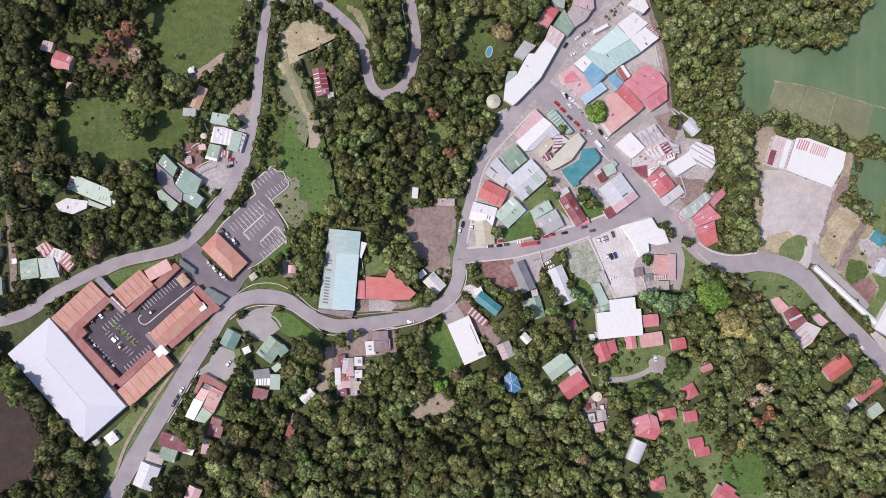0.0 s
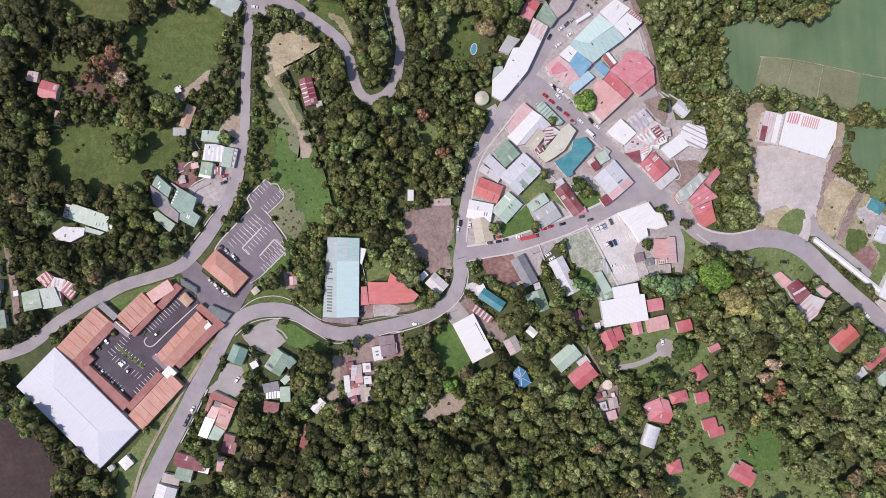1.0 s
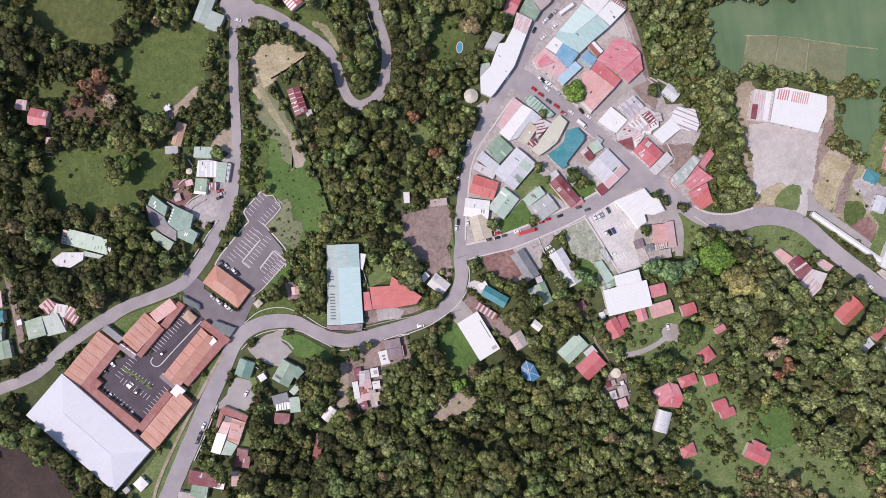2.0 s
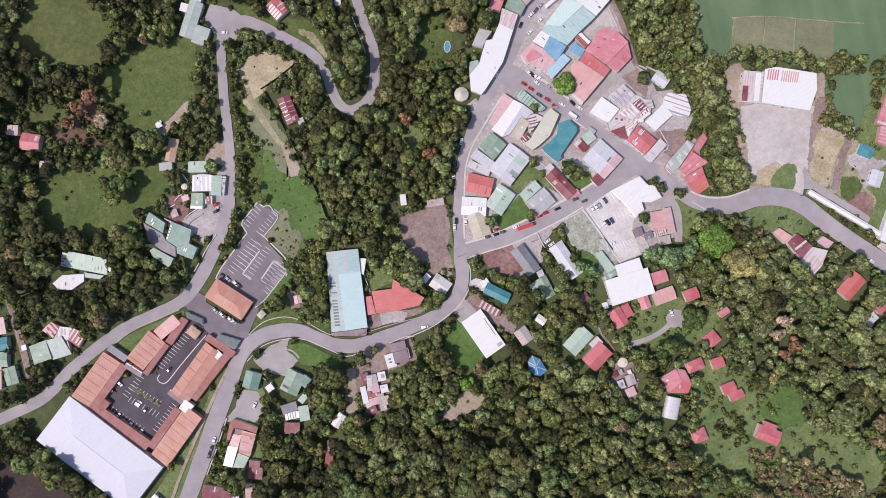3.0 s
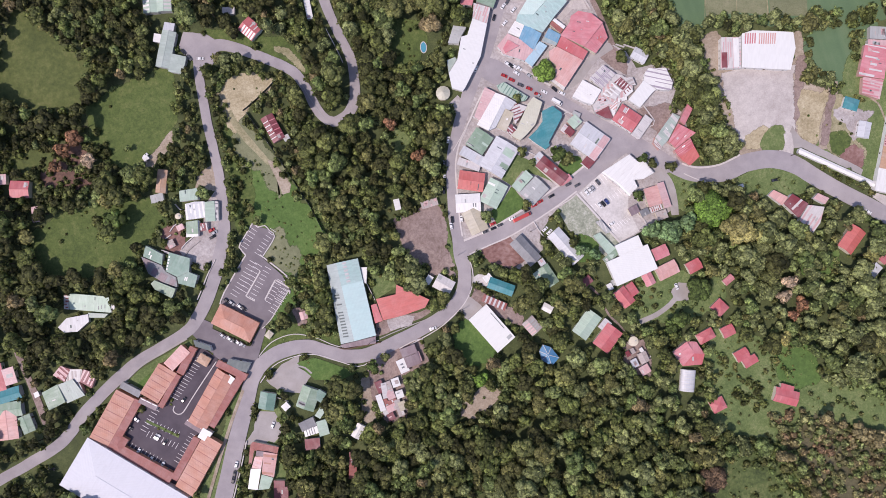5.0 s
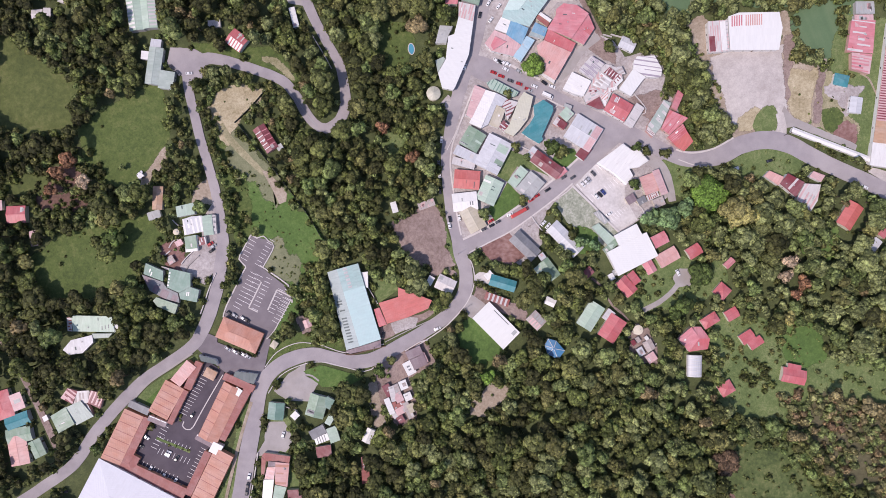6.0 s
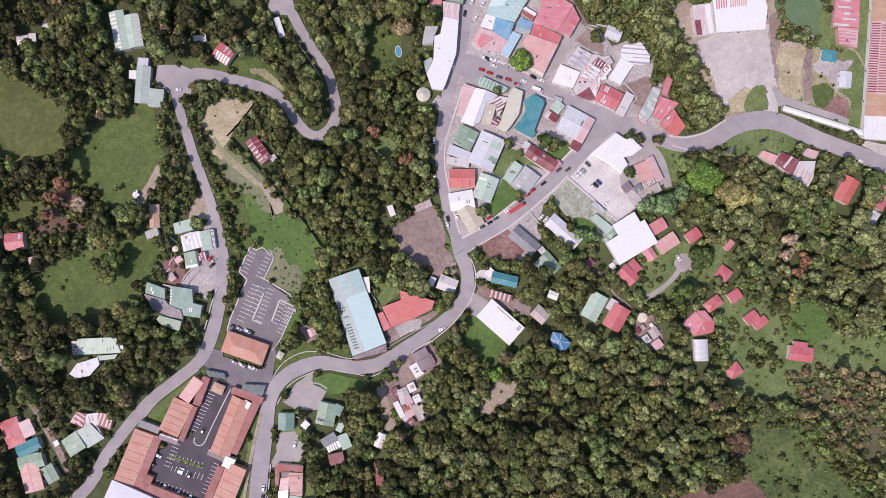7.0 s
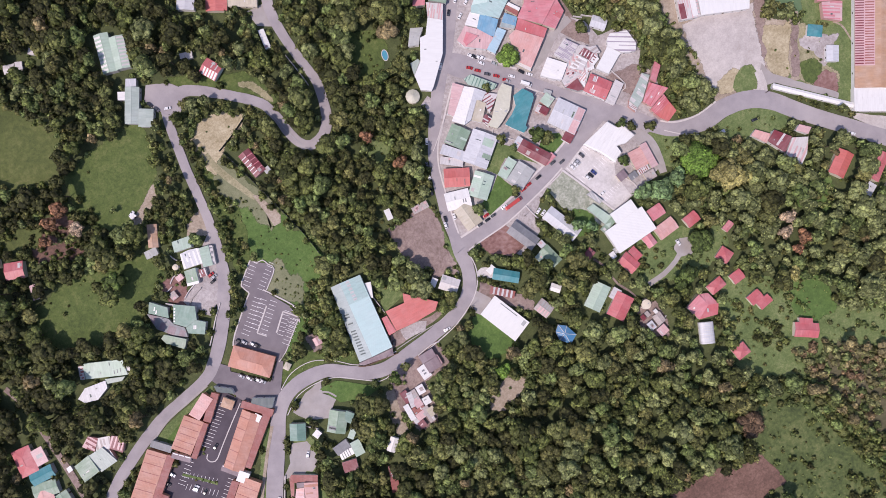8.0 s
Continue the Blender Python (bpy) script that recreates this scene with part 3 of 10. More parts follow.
def hall(label, category, pts, eave, rise, colour, wall=1, ring=0.35, group=""):
    """A building over a many-sided outline: a low roof that rises to a smaller ring of the same shape."""
    cx, cy = sum(p[0] for p in pts) / len(pts), sum(p[1] for p in pts) / len(pts)
    p = [(a - cx, b - cy) for a, b in pts]
    if sum(a[0] * b[1] - b[0] * a[1] for a, b in zip(p, p[1:] + p[:1])) < 0:
        p = p[::-1]
    n = len(p)
    base = empty("building", pose(cx, cy, 0.05), label, category, group)
    v = [(q[0] * 0.97, q[1] * 0.97, h) for h in (-0.3, eave - 0.1) for q in p]
    put("wall", mesh_of("wall", v, [(i, (i + 1) % n, n + (i + 1) % n, n + i) for i in range(n)], PLASTER[wall]), base)
    thicken(base.children[0])
    for (ax, ay), (bx, by) in zip(p, p[1:] + p[:1]):
        size = math.hypot(bx - ax, by - ay)
        turn = math.degrees(math.atan2(by - ay, bx - ax)) + 180
        for k in range(int(size / 5)):
            f = (k + 0.5) / int(size / 5)
            w = put("window", WINDOW, base, pose((ax + (bx - ax) * f) * 0.97, (ay + (by - ay) * f) * 0.97, 1.6, 0, 0, turn))
            put("pane", PANE, w)
    verts = [(q[0], q[1], eave) for q in p] + [(q[0] * ring, q[1] * ring, eave + rise) for q in p]
    faces, uvs = [], []
    for i in range(n):
        a, b = p[i], p[(i + 1) % n]
        faces.append((i, (i + 1) % n, n + (i + 1) % n, n + i))
        uvs.append([a, b, (b[0] * ring, b[1] * ring), (a[0] * ring, a[1] * ring)])
    faces.append(tuple(range(n, 2 * n)))
    uvs.append([(q[0] * ring, q[1] * ring) for q in p])
    t = math.atan2(p[1][1] - p[0][1], p[1][0] - p[0][0])
    c, s = math.cos(t), math.sin(t)
    uvs = [[(x * c + y * s, y * c - x * s) for x, y in face] for face in uvs]
    verts, faces, uvs = shell(verts, faces, uvs)
    roof = put("roof", mesh_of("roof", verts, faces, ROOFS[colour], uvs), base)
    for q in p if rise > 0.8 else ():
        # a folded metal cap along each hip
        low_end, top_end = Vector((q[0], q[1], eave + 0.05)), Vector((q[0] * ring, q[1] * ring, eave + rise + 0.05))
        along = (top_end - low_end).normalized()
        side = along.cross(Vector((0, 0, 1))).normalized() * 0.17
        lift = Vector((0, 0, 0.09))
        v = [tuple(e + o) for e in (low_end, top_end) for o in (-side, lift, side, -lift)]
        put("hip_cap", mesh_of("hip_cap", v, [(0, 1, 5, 4), (1, 2, 6, 5), (2, 3, 7, 6), (3, 0, 4, 7), (3, 2, 1, 0), (4, 5, 6, 7)],
                               FRAME if colour == "deepblue" else ROOFS["salmon"] if category == "lodge" else ROOFS[colour]), roof)
    for a, b in zip(pts, pts[1:] + pts[:1]):
        BLOCK.append((*a, *b, 1.0))
    OPEN.append(pts)
    return base


def clip_band(p, u0, u1):
    """The part of an outline of (x, y, u) between two values of u."""
    for sign, lim in ((1, u0), (-1, -u1)):
        out = []
        for a, b in zip(p, p[1:] + p[:1]):
            da, db = sign * a[2] - lim, sign * b[2] - lim
            if da >= 0:
                out.append(a)
            if (da >= 0) != (db >= 0):
                k = da / (da - db)
                out.append(tuple(q + (r - q) * k for q, r in zip(a, b)))
        p = out
        if len(p) < 3:
            return []
    return p


def terrace(label, category, wings, wall=1, group="", extras=(), plain=False):
    """A building of wings over free outlines, each under one sloping roof. wing: (outline, low, high, edge, colour, stripes).
    The roof is lowest along that edge of the outline; stripes: (number, colour, share) of other sheets that run up the slope.
    extras, rows of skylights or vents: (wing, number, colour, first, last, length along the edge, length up the slope)."""
    every = [q for wing in wings for q in wing[0]]
    rng = random.Random(label)
    cx, cy = sum(q[0] for q in every) / len(every), sum(q[1] for q in every) / len(every)
    base = empty({"building": "building", "shed": "shed"}.get(category, "house"), pose(cx, cy, 0.05), label, category, group)
    for i, (pts, low, high, edge, colour, stripes) in enumerate(wings):
        p = [Vector((x - cx, y - cy)) for x, y in pts]
        mid = sum(p, Vector((0, 0))) / len(p)
        a, b = p[edge], p[(edge + 1) % len(p)]
        along = (b - a).normalized()
        up = Vector((-along.y, along.x))
        up = up if (mid - a).dot(up) > 0 else -up
        reach = max((q - a).dot(up) for q in p)
        if sum(q.x * r.y - r.x * q.y for q, r in zip(p, p[1:] + p[:1])) < 0:
            p = p[::-1]
        n = len(p)

        def z_of(q):
            return low + (high - low) * max(-0.15, (q - a).dot(up) / reach) + 0.014 * i

        roof_v = [(q.x, q.y, z_of(q)) for q in p]
        roof_u = [((q - a).dot(along) + 31 * i, (q - a).dot(up)) for q in p]
        roof = put("roof", mesh_of("roof", *shell(roof_v, [tuple(range(n))], [roof_u])[:2], ROOFS[colour], shell(roof_v, [tuple(range(n))], [roof_u])[2]), base)
        inner = [mid + (q - mid) * 0.97 for q in p]
        v = [(q.x, q.y, -0.3) for q in inner] + [(q.x, q.y, z_of(q) - 0.17) for q in inner]
        walls = put("wall", mesh_of("wall", v, [(k, (k + 1) % n, n + (k + 1) % n, n + k) for k in range(n)], PLASTER[wall]), base)
        thicken(walls)
        longest = max((r - q).length for q, r in zip(inner, inner[1:] + inner[:1]))
        for q, r in zip(inner, inner[1:] + inner[:1]):
            size = (r - q).length
            turn = math.degrees(math.atan2(r.y - q.y, r.x - q.x)) + 180
            count = min(5, int(size / 4.5)) if low > 3.2 else 0
            for k in range(count):
                at = q + (r - q) * ((k + 0.5) / count)
                if i == 0 and k == count // 2 and size == longest:
                    put("door", DOOR, base, pose(at.x, at.y, 0.02, 0, 0, turn))
                    continue
                pane_at = put("window", WINDOW, base, pose(at.x, at.y, 1.6, 0, 0, turn))
                put("pane", PANE, pane_at)
        if stripes:
            number, other, share = stripes
            flat = [(q.x, q.y, (q - a).dot(along)) for q in p]
            u0, u1 = min(q[2] for q in flat), max(q[2] for q in flat)
            step = (u1 - u0) / number
            for k in range(number):
                # uneven sheets: some narrow, some broken off or short
                half, f0, f1 = step * share * rng.uniform(0.3, 0.7), rng.choice((-1, -1, 0.1, 0.35)), rng.choice((2, 2, 0.85, 0.6))
                at_u = u0 + step * (k + 0.5) + step * rng.uniform(-0.15, 0.15)
                c = clip_band(flat, max(u0, at_u - half), min(u1, at_u + half))
                c = clip_band([(q[0], q[1], (Vector(q[:2]) - a).dot(up) / reach) for q in c], f0, f1) if c else []
                if len(c) > 2:
                    sv, sf, su = slab([(q[0], q[1], z_of(Vector(q[:2])) + 0.05) for q in c],
                                      [((Vector(q[:2]) - a).dot(along), (Vector(q[:2]) - a).dot(up)) for q in c], 0.04)
                    put("roof_sheet", mesh_of("roof_sheet", sv, sf, ROOFS[other], su), roof)
        for at, number, other, first, last, du, dv in extras:
            for k in range(number if at == i else 0):
                f = k / max(number - 1, 1)
                c = Vector((first[0] + (last[0] - first[0]) * f - cx, first[1] + (last[1] - first[1]) * f - cy))
                q = [c + along * e * du / 2 + up * o * dv / 2 for e, o in ((-1, -1), (1, -1), (1, 1), (-1, 1))]
                q = q if along.x * up.y - along.y * up.x > 0 else q[::-1]
                sv, sf, su = slab([(e.x, e.y, z_of(e) + 0.08) for e in q], [(0, 0), (du, 0), (du, dv), (0, dv)], 0.05)
                put("skylight", mesh_of("skylight", sv, sf, ROOFS[other], su), roof)
        area = abs(sum(q.x * r.y - r.x * q.y for q, r in zip(p, p[1:] + p[:1]))) / 2
        for k in range(0 if plain else min(5, int(area / 55))):
            # single replaced sheets, skylights and vents
            c = mid + Vector((rng.uniform(-0.3, 0.3), rng.uniform(-0.3, 0.3))) * math.sqrt(area)
            w, h = rng.choice((0.5, 0.7, 1.0)), rng.uniform(1.0, 2.6)
            q = [c + along * du * w + up * dv * h for du, dv in ((-0.5, -0.5), (0.5, -0.5), (0.5, 0.5), (-0.5, 0.5))]
            if not all(inside(np.array([e.x]), np.array([e.y]), [tuple(o) for o in p])[0] for e in q):
                continue
            if along.x * up.y - along.y * up.x < 0:
                q = q[::-1]
            if rng.random() < 0.35:
                put("roof_vent", VENT, roof, pose(c.x, c.y, z_of(c) - 0.1))
                continue
            sv, sf, su = slab([(e.x, e.y, z_of(e) + 0.1) for e in q], [(0, 0), (w, 0), (w, h), (0, h)], 0.04)
            put("roof_sheet", mesh_of("roof_sheet", sv, sf, ROOFS[rng.choice(("dark", "zinc", "white", "offwhite", colour))], su), roof)
        for q, r in zip(pts, pts[1:] + pts[:1]):
            BLOCK.append((*q, *r, 1.0))
        OPEN.append(list(pts))
    return base


# ---- vehicles ----
def car_body(name, mat, L, W, H, kind):
    """A body shell with bonnet, cabin and boot, drawn as a profile and narrowed towards the roof."""
    if kind == "van":
        prof = [(-L / 2, 0.35), (-L / 2, H * 0.55), (-L / 2 + 0.15, H * 0.97), (-L / 2 + 0.5, H), (L / 2 - 1.6, H), (L / 2 - 0.7, H * 0.62),
                (L / 2 - 0.1, H * 0.52), (L / 2, 0.4)]
    else:
        prof = [(-L / 2, 0.38), (-L / 2 + 0.04, 0.82), (-L / 2 + 0.5, 0.95), (-L / 2 + 0.95, H * 0.97), (-0.1, H), (0.45, H * 0.97), (L / 2 - 1.15, 0.95),
                (L / 2 - 0.2, 0.78), (L / 2, 0.42)]
    bm = bmesh.new()
    sides = []
    for s in (-1, 1):
        sides.append([bm.verts.new((px, s * W / 2 * (1.0 if pz < 0.98 else 0.8), pz)) for px, pz in prof])
    n = len(prof)
    for i in range(n):
        j = (i + 1) % n
        bm.faces.new((sides[0][i], sides[0][j], sides[1][j], sides[1][i]))
    bm.faces.new(sides[0][::-1])
    bm.faces.new(sides[1])
    bmesh.ops.recalc_face_normals(bm, faces=bm.faces)
    bmesh.ops.bevel(bm, geom=list(bm.edges), offset=0.06, segments=2, affect="EDGES")
    me = bpy.data.meshes.new(name)
    bm.to_mesh(me)
    bm.free()
    me.materials.append(mat)
    return me


def wheel_mesh(r, w, mat, name):
    bm = bmesh.new()
    bmesh.ops.create_cone(bm, cap_ends=True, segments=14, radius1=r, radius2=r, depth=w, matrix=pose(0, 0, 0, 90))
    me = bpy.data.meshes.new(name)
    bm.to_mesh(me)
    bm.free()
    me.materials.append(mat)
    return me


TYRE, RIM = wheel_mesh(0.32, 0.22, RUBBER, "tyre"), wheel_mesh(0.19, 0.24, STEEL, "rim")


def car(paint, label, category="car", L=4.3, W=1.75, H=1.48, kind="car", group="parked cars"):
    """One car with its glass, lamps and wheels, at the origin; it faces +x."""
    base = empty("car" if category == "car" else category.replace(" ", "_"), pose(0, 0, -50), label, category, group)
    body = put("body", car_body("body", paint, L, W, H, kind), base)
    lamp = boxes("headlight", FRAME, (-0.05, 0.05, -0.18, 0.18, -0.06, 0.06))
    for s in (-1, 1):
        put("headlight", lamp, body, pose(L / 2 - 0.06, s * W * 0.36, 0.66))
        for ax in (-L * 0.31, L * 0.31):
            t = put("wheel", TYRE, base, pose(ax, s * (W / 2 - 0.1), 0.32))
            put("rim", RIM, t)
    if kind == "car":
        w0, w1 = W * 0.43, W * 0.385
        ws = mesh_of("windscreen", [(0.62, -w1, H * 0.95), (L / 2 - 1.16, -w0, 1.02), (L / 2 - 1.16, w0, 1.02), (0.62, w1, H * 0.95),
                                    (0.58, -w1, H * 0.93), (L / 2 - 1.22, -w0, 0.98), (L / 2 - 1.22, w0, 0.98), (0.58, w1, H * 0.93)],
                     [(0, 1, 2, 3), (7, 6, 5, 4), (0, 4, 5, 1), (1, 5, 6, 2), (2, 6, 7, 3), (3, 7, 4, 0)], GLASS)
        put("windscreen", ws, base, pose(0.03, 0, 0.04))
        rw = mesh_of("rear_window", [(-L / 2 + 0.9, -w1, H * 0.95), (-L / 2 + 0.9, w1, H * 0.95), (-L / 2 + 0.5, w0, 1.0), (-L / 2 + 0.5, -w0, 1.0),
                                     (-L / 2 + 0.94, -w1, H * 0.93), (-L / 2 + 0.94, w1, H * 0.93), (-L / 2 + 0.54, w0, 0.98), (-L / 2 + 0.54, -w0, 0.98)],
                     [(0, 1, 2, 3), (7, 6, 5, 4), (0, 4, 5, 1), (1, 5, 6, 2), (2, 6, 7, 3), (3, 7, 4, 0)], GLASS)
        put("rear_window", rw, base, pose(-0.03, 0, 0.04))
    else:
        ws = boxes("windscreen", GLASS, (-0.45, 0.45, -W * 0.4, W * 0.4, -0.02, 0.03))
        put("windscreen", ws, base, pose(L / 2 - 1.15, 0, H * 0.83, 0, 24 + 18, 0))
    return base


def car_paint(name, c):
    n = Nodes(name, 0.25, 0.1)
    n.bsdf.inputs["Coat Weight"].default_value = 0.6
    return n.end(n.mix(n.level(n.noise(2.0, n.spot(), 3), 0.4, 0.8, 0, 0.25), c, tone(c, 0.7)))


CARS = {k: car(car_paint("car_" + k, c), l) for k, c, l in (
    ("white", (0.75, 0.75, 0.75), "white painted passenger car standing on the pavement"),
    ("silver", (0.38, 0.39, 0.41), "silver grey passenger car standing on the asphalt"),
    ("black", (0.018, 0.018, 0.022), "black passenger car standing on the asphalt"),
    ("red", (0.42, 0.03, 0.03), "dull red passenger car parked by the kerb"),
    ("blue", (0.04, 0.06, 0.2), "dark blue passenger car standing on the asphalt"),
    ("grey", (0.09, 0.09, 0.1), "dark grey passenger car parked by the kerb"))}
CARS["truck"] = car(car_paint("truck_white", (0.78, 0.78, 0.78)), "white delivery truck parked on the street", "truck", 7.4, 2.3, 2.8, "van", "trucks")
CARS["coach"] = car(car_paint("coach_white", (0.76, 0.76, 0.76)), "long white coach parked before the shops", "coach", 11.8, 2.55, 3.2, "van", "buses")
CARS["bus"] = car(car_paint("bus_red", (0.5, 0.07, 0.06)), "long faded red bus standing at the roadside", "bus", 12.5, 2.6, 3.1, "van", "buses")
PARKED = {k: 0 for k in CARS}


def surface(x, y):
    """The height of the paving at a place."""
    at = [z for pts, z in SURFACE if inside(np.array([x]), np.array([y]), pts)[0]]
    for x0, y0, x1, y1, w, z in STREETS:
        dx, dy = x1 - x0, y1 - y0
        t = max(0.0, min(1.0, ((x - x0) * dx + (y - y0) * dy) / (dx * dx + dy * dy + 1e-9)))
        if (x - x0 - t * dx) ** 2 + (y - y0 - t * dy) ** 2 < w * w:
            at.append(z)
    return max(at)


def park(kind, x, y, turn):
    ob, z = CARS[kind], surface(x, y)
    if PARKED[kind] == 0:
        ob.matrix_basis = pose(x, y, z, 0, 0, turn)
    else:
        copy_thing(ob, pose(x, y, z, 0, 0, turn))
    PARKED[kind] += 1


# ---- trees ----
ICO_V, ICO_F = [], []
bm = bmesh.new()
bmesh.ops.create_icosphere(bm, subdivisions=1, radius=1)
ICO_V = np.array([v.co[:] for v in bm.verts])
ICO_F = np.array([[v.index for v in q.verts] for q in bm.faces])
bm.free()


def crown_data(seed, r, height, leaves=24, lumps=9, spread=0.8, size=0.5):
    """A crown as a few uneven boughs round the top of the trunk, set with bent leaf sprays. Returns vertices, triangles, quads."""
    rng = np.random.default_rng(seed)
    boughs = 1 if lumps < 5 else min(11, 2 + round(lumps / 4))
    seg, rings = (7, 3) if lumps < 5 else (8, 3)
    share = max(4, round(leaves * lumps / boughs))
    vs, tri, quad, count = [], [], [], 0
    for i in range(boughs):
        a = i * 2.4 + rng.uniform(-0.4, 0.4)
        d = 0.0 if boughs == 1 else r * 0.66 * math.sqrt((i + 0.25) / boughs) * rng.uniform(0.85, 1.15)
        br = r if boughs == 1 else r * (0.3 + 0.62 / math.sqrt(boughs)) * rng.uniform(0.8, 1.2)
        c = np.array((math.cos(a) * d, math.sin(a) * d, height * (0.74 - 0.22 * (d / r) ** 2) + rng.uniform(-0.06, 0.06) * height - br * 0.3))
        knobs = rng.normal(size=(7, 3))
        knobs[:, 2] = np.abs(knobs[:, 2])
        knobs /= np.linalg.norm(knobs, axis=1)[:, None]
        swell = rng.uniform(0.1, 0.34, 7)

        def out_to(n):
            return 0.78 + (np.clip((n @ knobs.T - 0.62) / 0.38, 0, 1) * swell).max(1)

        lat = np.radians(np.linspace(-24, 66, rings + 1))
        ring = np.array([(math.cos(e) * math.cos(2 * math.pi * (k + 0.5 * (q % 2)) / seg), math.cos(e) * math.sin(2 * math.pi * (k + 0.5 * (q % 2)) / seg), math.sin(e))
                         for q, e in enumerate(lat) for k in range(seg)] + [(0.0, 0.0, 1.0)])
        squash = np.array((1, 1, rng.uniform(0.72, 0.98)))
        core = c + ring * (out_to(ring) * rng.uniform(0.74, 1.12, len(ring)))[:, None] * br * squash
        vs.append(core)
        faces = [t for q in range(rings) for k in range(seg)
                 for t in ((q * seg + k, q * seg + (k + 1) % seg, (q + 1) * seg + k), (q * seg + (k + 1) % seg, (q + 1) * seg + (k + 1) % seg, (q + 1) * seg + k))]
        faces += [(rings * seg + k, rings * seg + (k + 1) % seg, len(ring) - 1) for k in range(seg)]
        tri.append(np.array(faces) + count)
        count += len(core)
        n = rng.normal(size=(share, 3))
        n[:, 2] = np.abs(n[:, 2]) * 1.15 - 0.25
        n /= np.linalg.norm(n, axis=1)[:, None]
        at = c + n * (out_to(n) * rng.uniform(0.94, 1.16, share))[:, None] * br * squash
        face = n + rng.normal(size=(share, 3)) * 0.55
        face /= np.linalg.norm(face, axis=1)[:, None]
        u = np.cross(face, rng.normal(size=(share, 3)))
        u /= np.linalg.norm(u, axis=1)[:, None]
        w = np.cross(face, u)
        s = size * rng.uniform(0.5, 1.3, (share, 1))
        q = np.stack([at - u * s, at - w * s * 0.62 + face * s * 0.25, at + u * s * 1.1 - face * s * 0.2, at + w * s * 0.62 + face * s * 0.25], 1)
        vs.append(q.reshape(-1, 3))
        quad.append(np.arange(share * 4).reshape(-1, 4) + count)
        count += share * 4
    return np.concatenate(vs), np.concatenate(tri), np.concatenate(quad)


def raw_mesh(name, verts, tri, quad, mat, tint=None):
    me = bpy.data.meshes.new(name)
    me.vertices.add(len(verts))
    me.vertices.foreach_set("co", np.ascontiguousarray(verts, np.float32).ravel())
    me.loops.add(tri.size + quad.size)
    me.loops.foreach_set("vertex_index", np.concatenate([tri.ravel(), quad.ravel()]).astype(np.int32))
    me.polygons.add(len(tri) + len(quad))
    start = np.concatenate([np.arange(len(tri)) * 3, tri.size + np.arange(len(quad)) * 4]).astype(np.int32)
    me.polygons.foreach_set("loop_start", start)
    me.update(calc_edges=True)
    if tint is not None:
        layer = me.attributes.new("tint", "FLOAT", "POINT")
        layer.data.foreach_set("value", tint.astype(np.float32))
    me.materials.append(mat)
    return me


def trunk_mesh(seed, r, height):
    """A tapered trunk with its limbs."""
    rng = random.Random(seed)
    verts, faces = [], []

    def limb(p, q, r0, r1, k=6):
        d = (Vector(q) - Vector(p)).normalized()
        u = d.orthogonal().normalized()
        w = d.cross(u)
        b = len(verts)
        for c, rad in ((p, r0), (q, r1)):
            for i in range(k):
                a = 2 * math.pi * i / k
                verts.append(tuple(Vector(c) + u * math.cos(a) * rad + w * math.sin(a) * rad))
        faces.extend((b + i, b + (i + 1) % k, b + k + (i + 1) % k, b + k + i) for i in range(k))
        faces.append(tuple(range(b + 2 * k - 1, b + k - 1, -1))[::-1])

    top = (rng.uniform(-0.3, 0.3), rng.uniform(-0.3, 0.3), height * 0.55)
    limb((0, 0, -0.3), top, r * 0.085, r * 0.05)
    for i in range(5):
        a = i * 2 * math.pi / 5 + rng.uniform(-0.3, 0.3)
        s = rng.uniform(0.25, 0.5)
        limb((top[0] * s * 2, top[1] * s * 2, height * s), (math.cos(a) * r * 0.6, math.sin(a) * r * 0.6, height * 0.62), r * 0.04, r * 0.014, 5)
    return mesh_of("trunk", verts, faces, BARK)


SHAPES = [(3.0, 7.5, 7), (4.4, 10.5, 12), (3.4, 9.5, 8), (5.6, 13.0, 18), (7.0, 14.0, 27), (4.0, 12.5, 10), (5.0, 10.0, 15), (12.0, 15.0, 70)]
CROWNS = [crown_data(40 + i, r, h, 6.6, n, 0.8, 0.74) for i, (r, h, n) in enumerate(SHAPES)]
TRUNKS = [trunk_mesh(70 + i, r, h) for i, (r, h, n) in enumerate(SHAPES)]
CROWN_MESH = {}


def tree(x, y, r, shape, mat=None, label="", turn=0.0, group="", tall=1.0):
    """A single tree: trunk and crown; shape picks one of the grown forms, r its crown radius."""
    mat = mat or LEAF
    key = (shape, mat.name)
    if key not in CROWN_MESH:
        CROWN_MESH[key] = raw_mesh("crown", *CROWNS[shape], mat)
    k = r / SHAPES[shape][0]
    base = empty("tree", pose(x, y, 0, 0, 0, turn), label, "tree", group)
    base.scale = (k, k, k * tall)
    put("trunk", TRUNKS[shape], base)
    put("crown", CROWN_MESH[key], base)
    if group == "single trees":
        BLOCK.append((x, y, x + 0.1, y, r * 0.7))
    return base


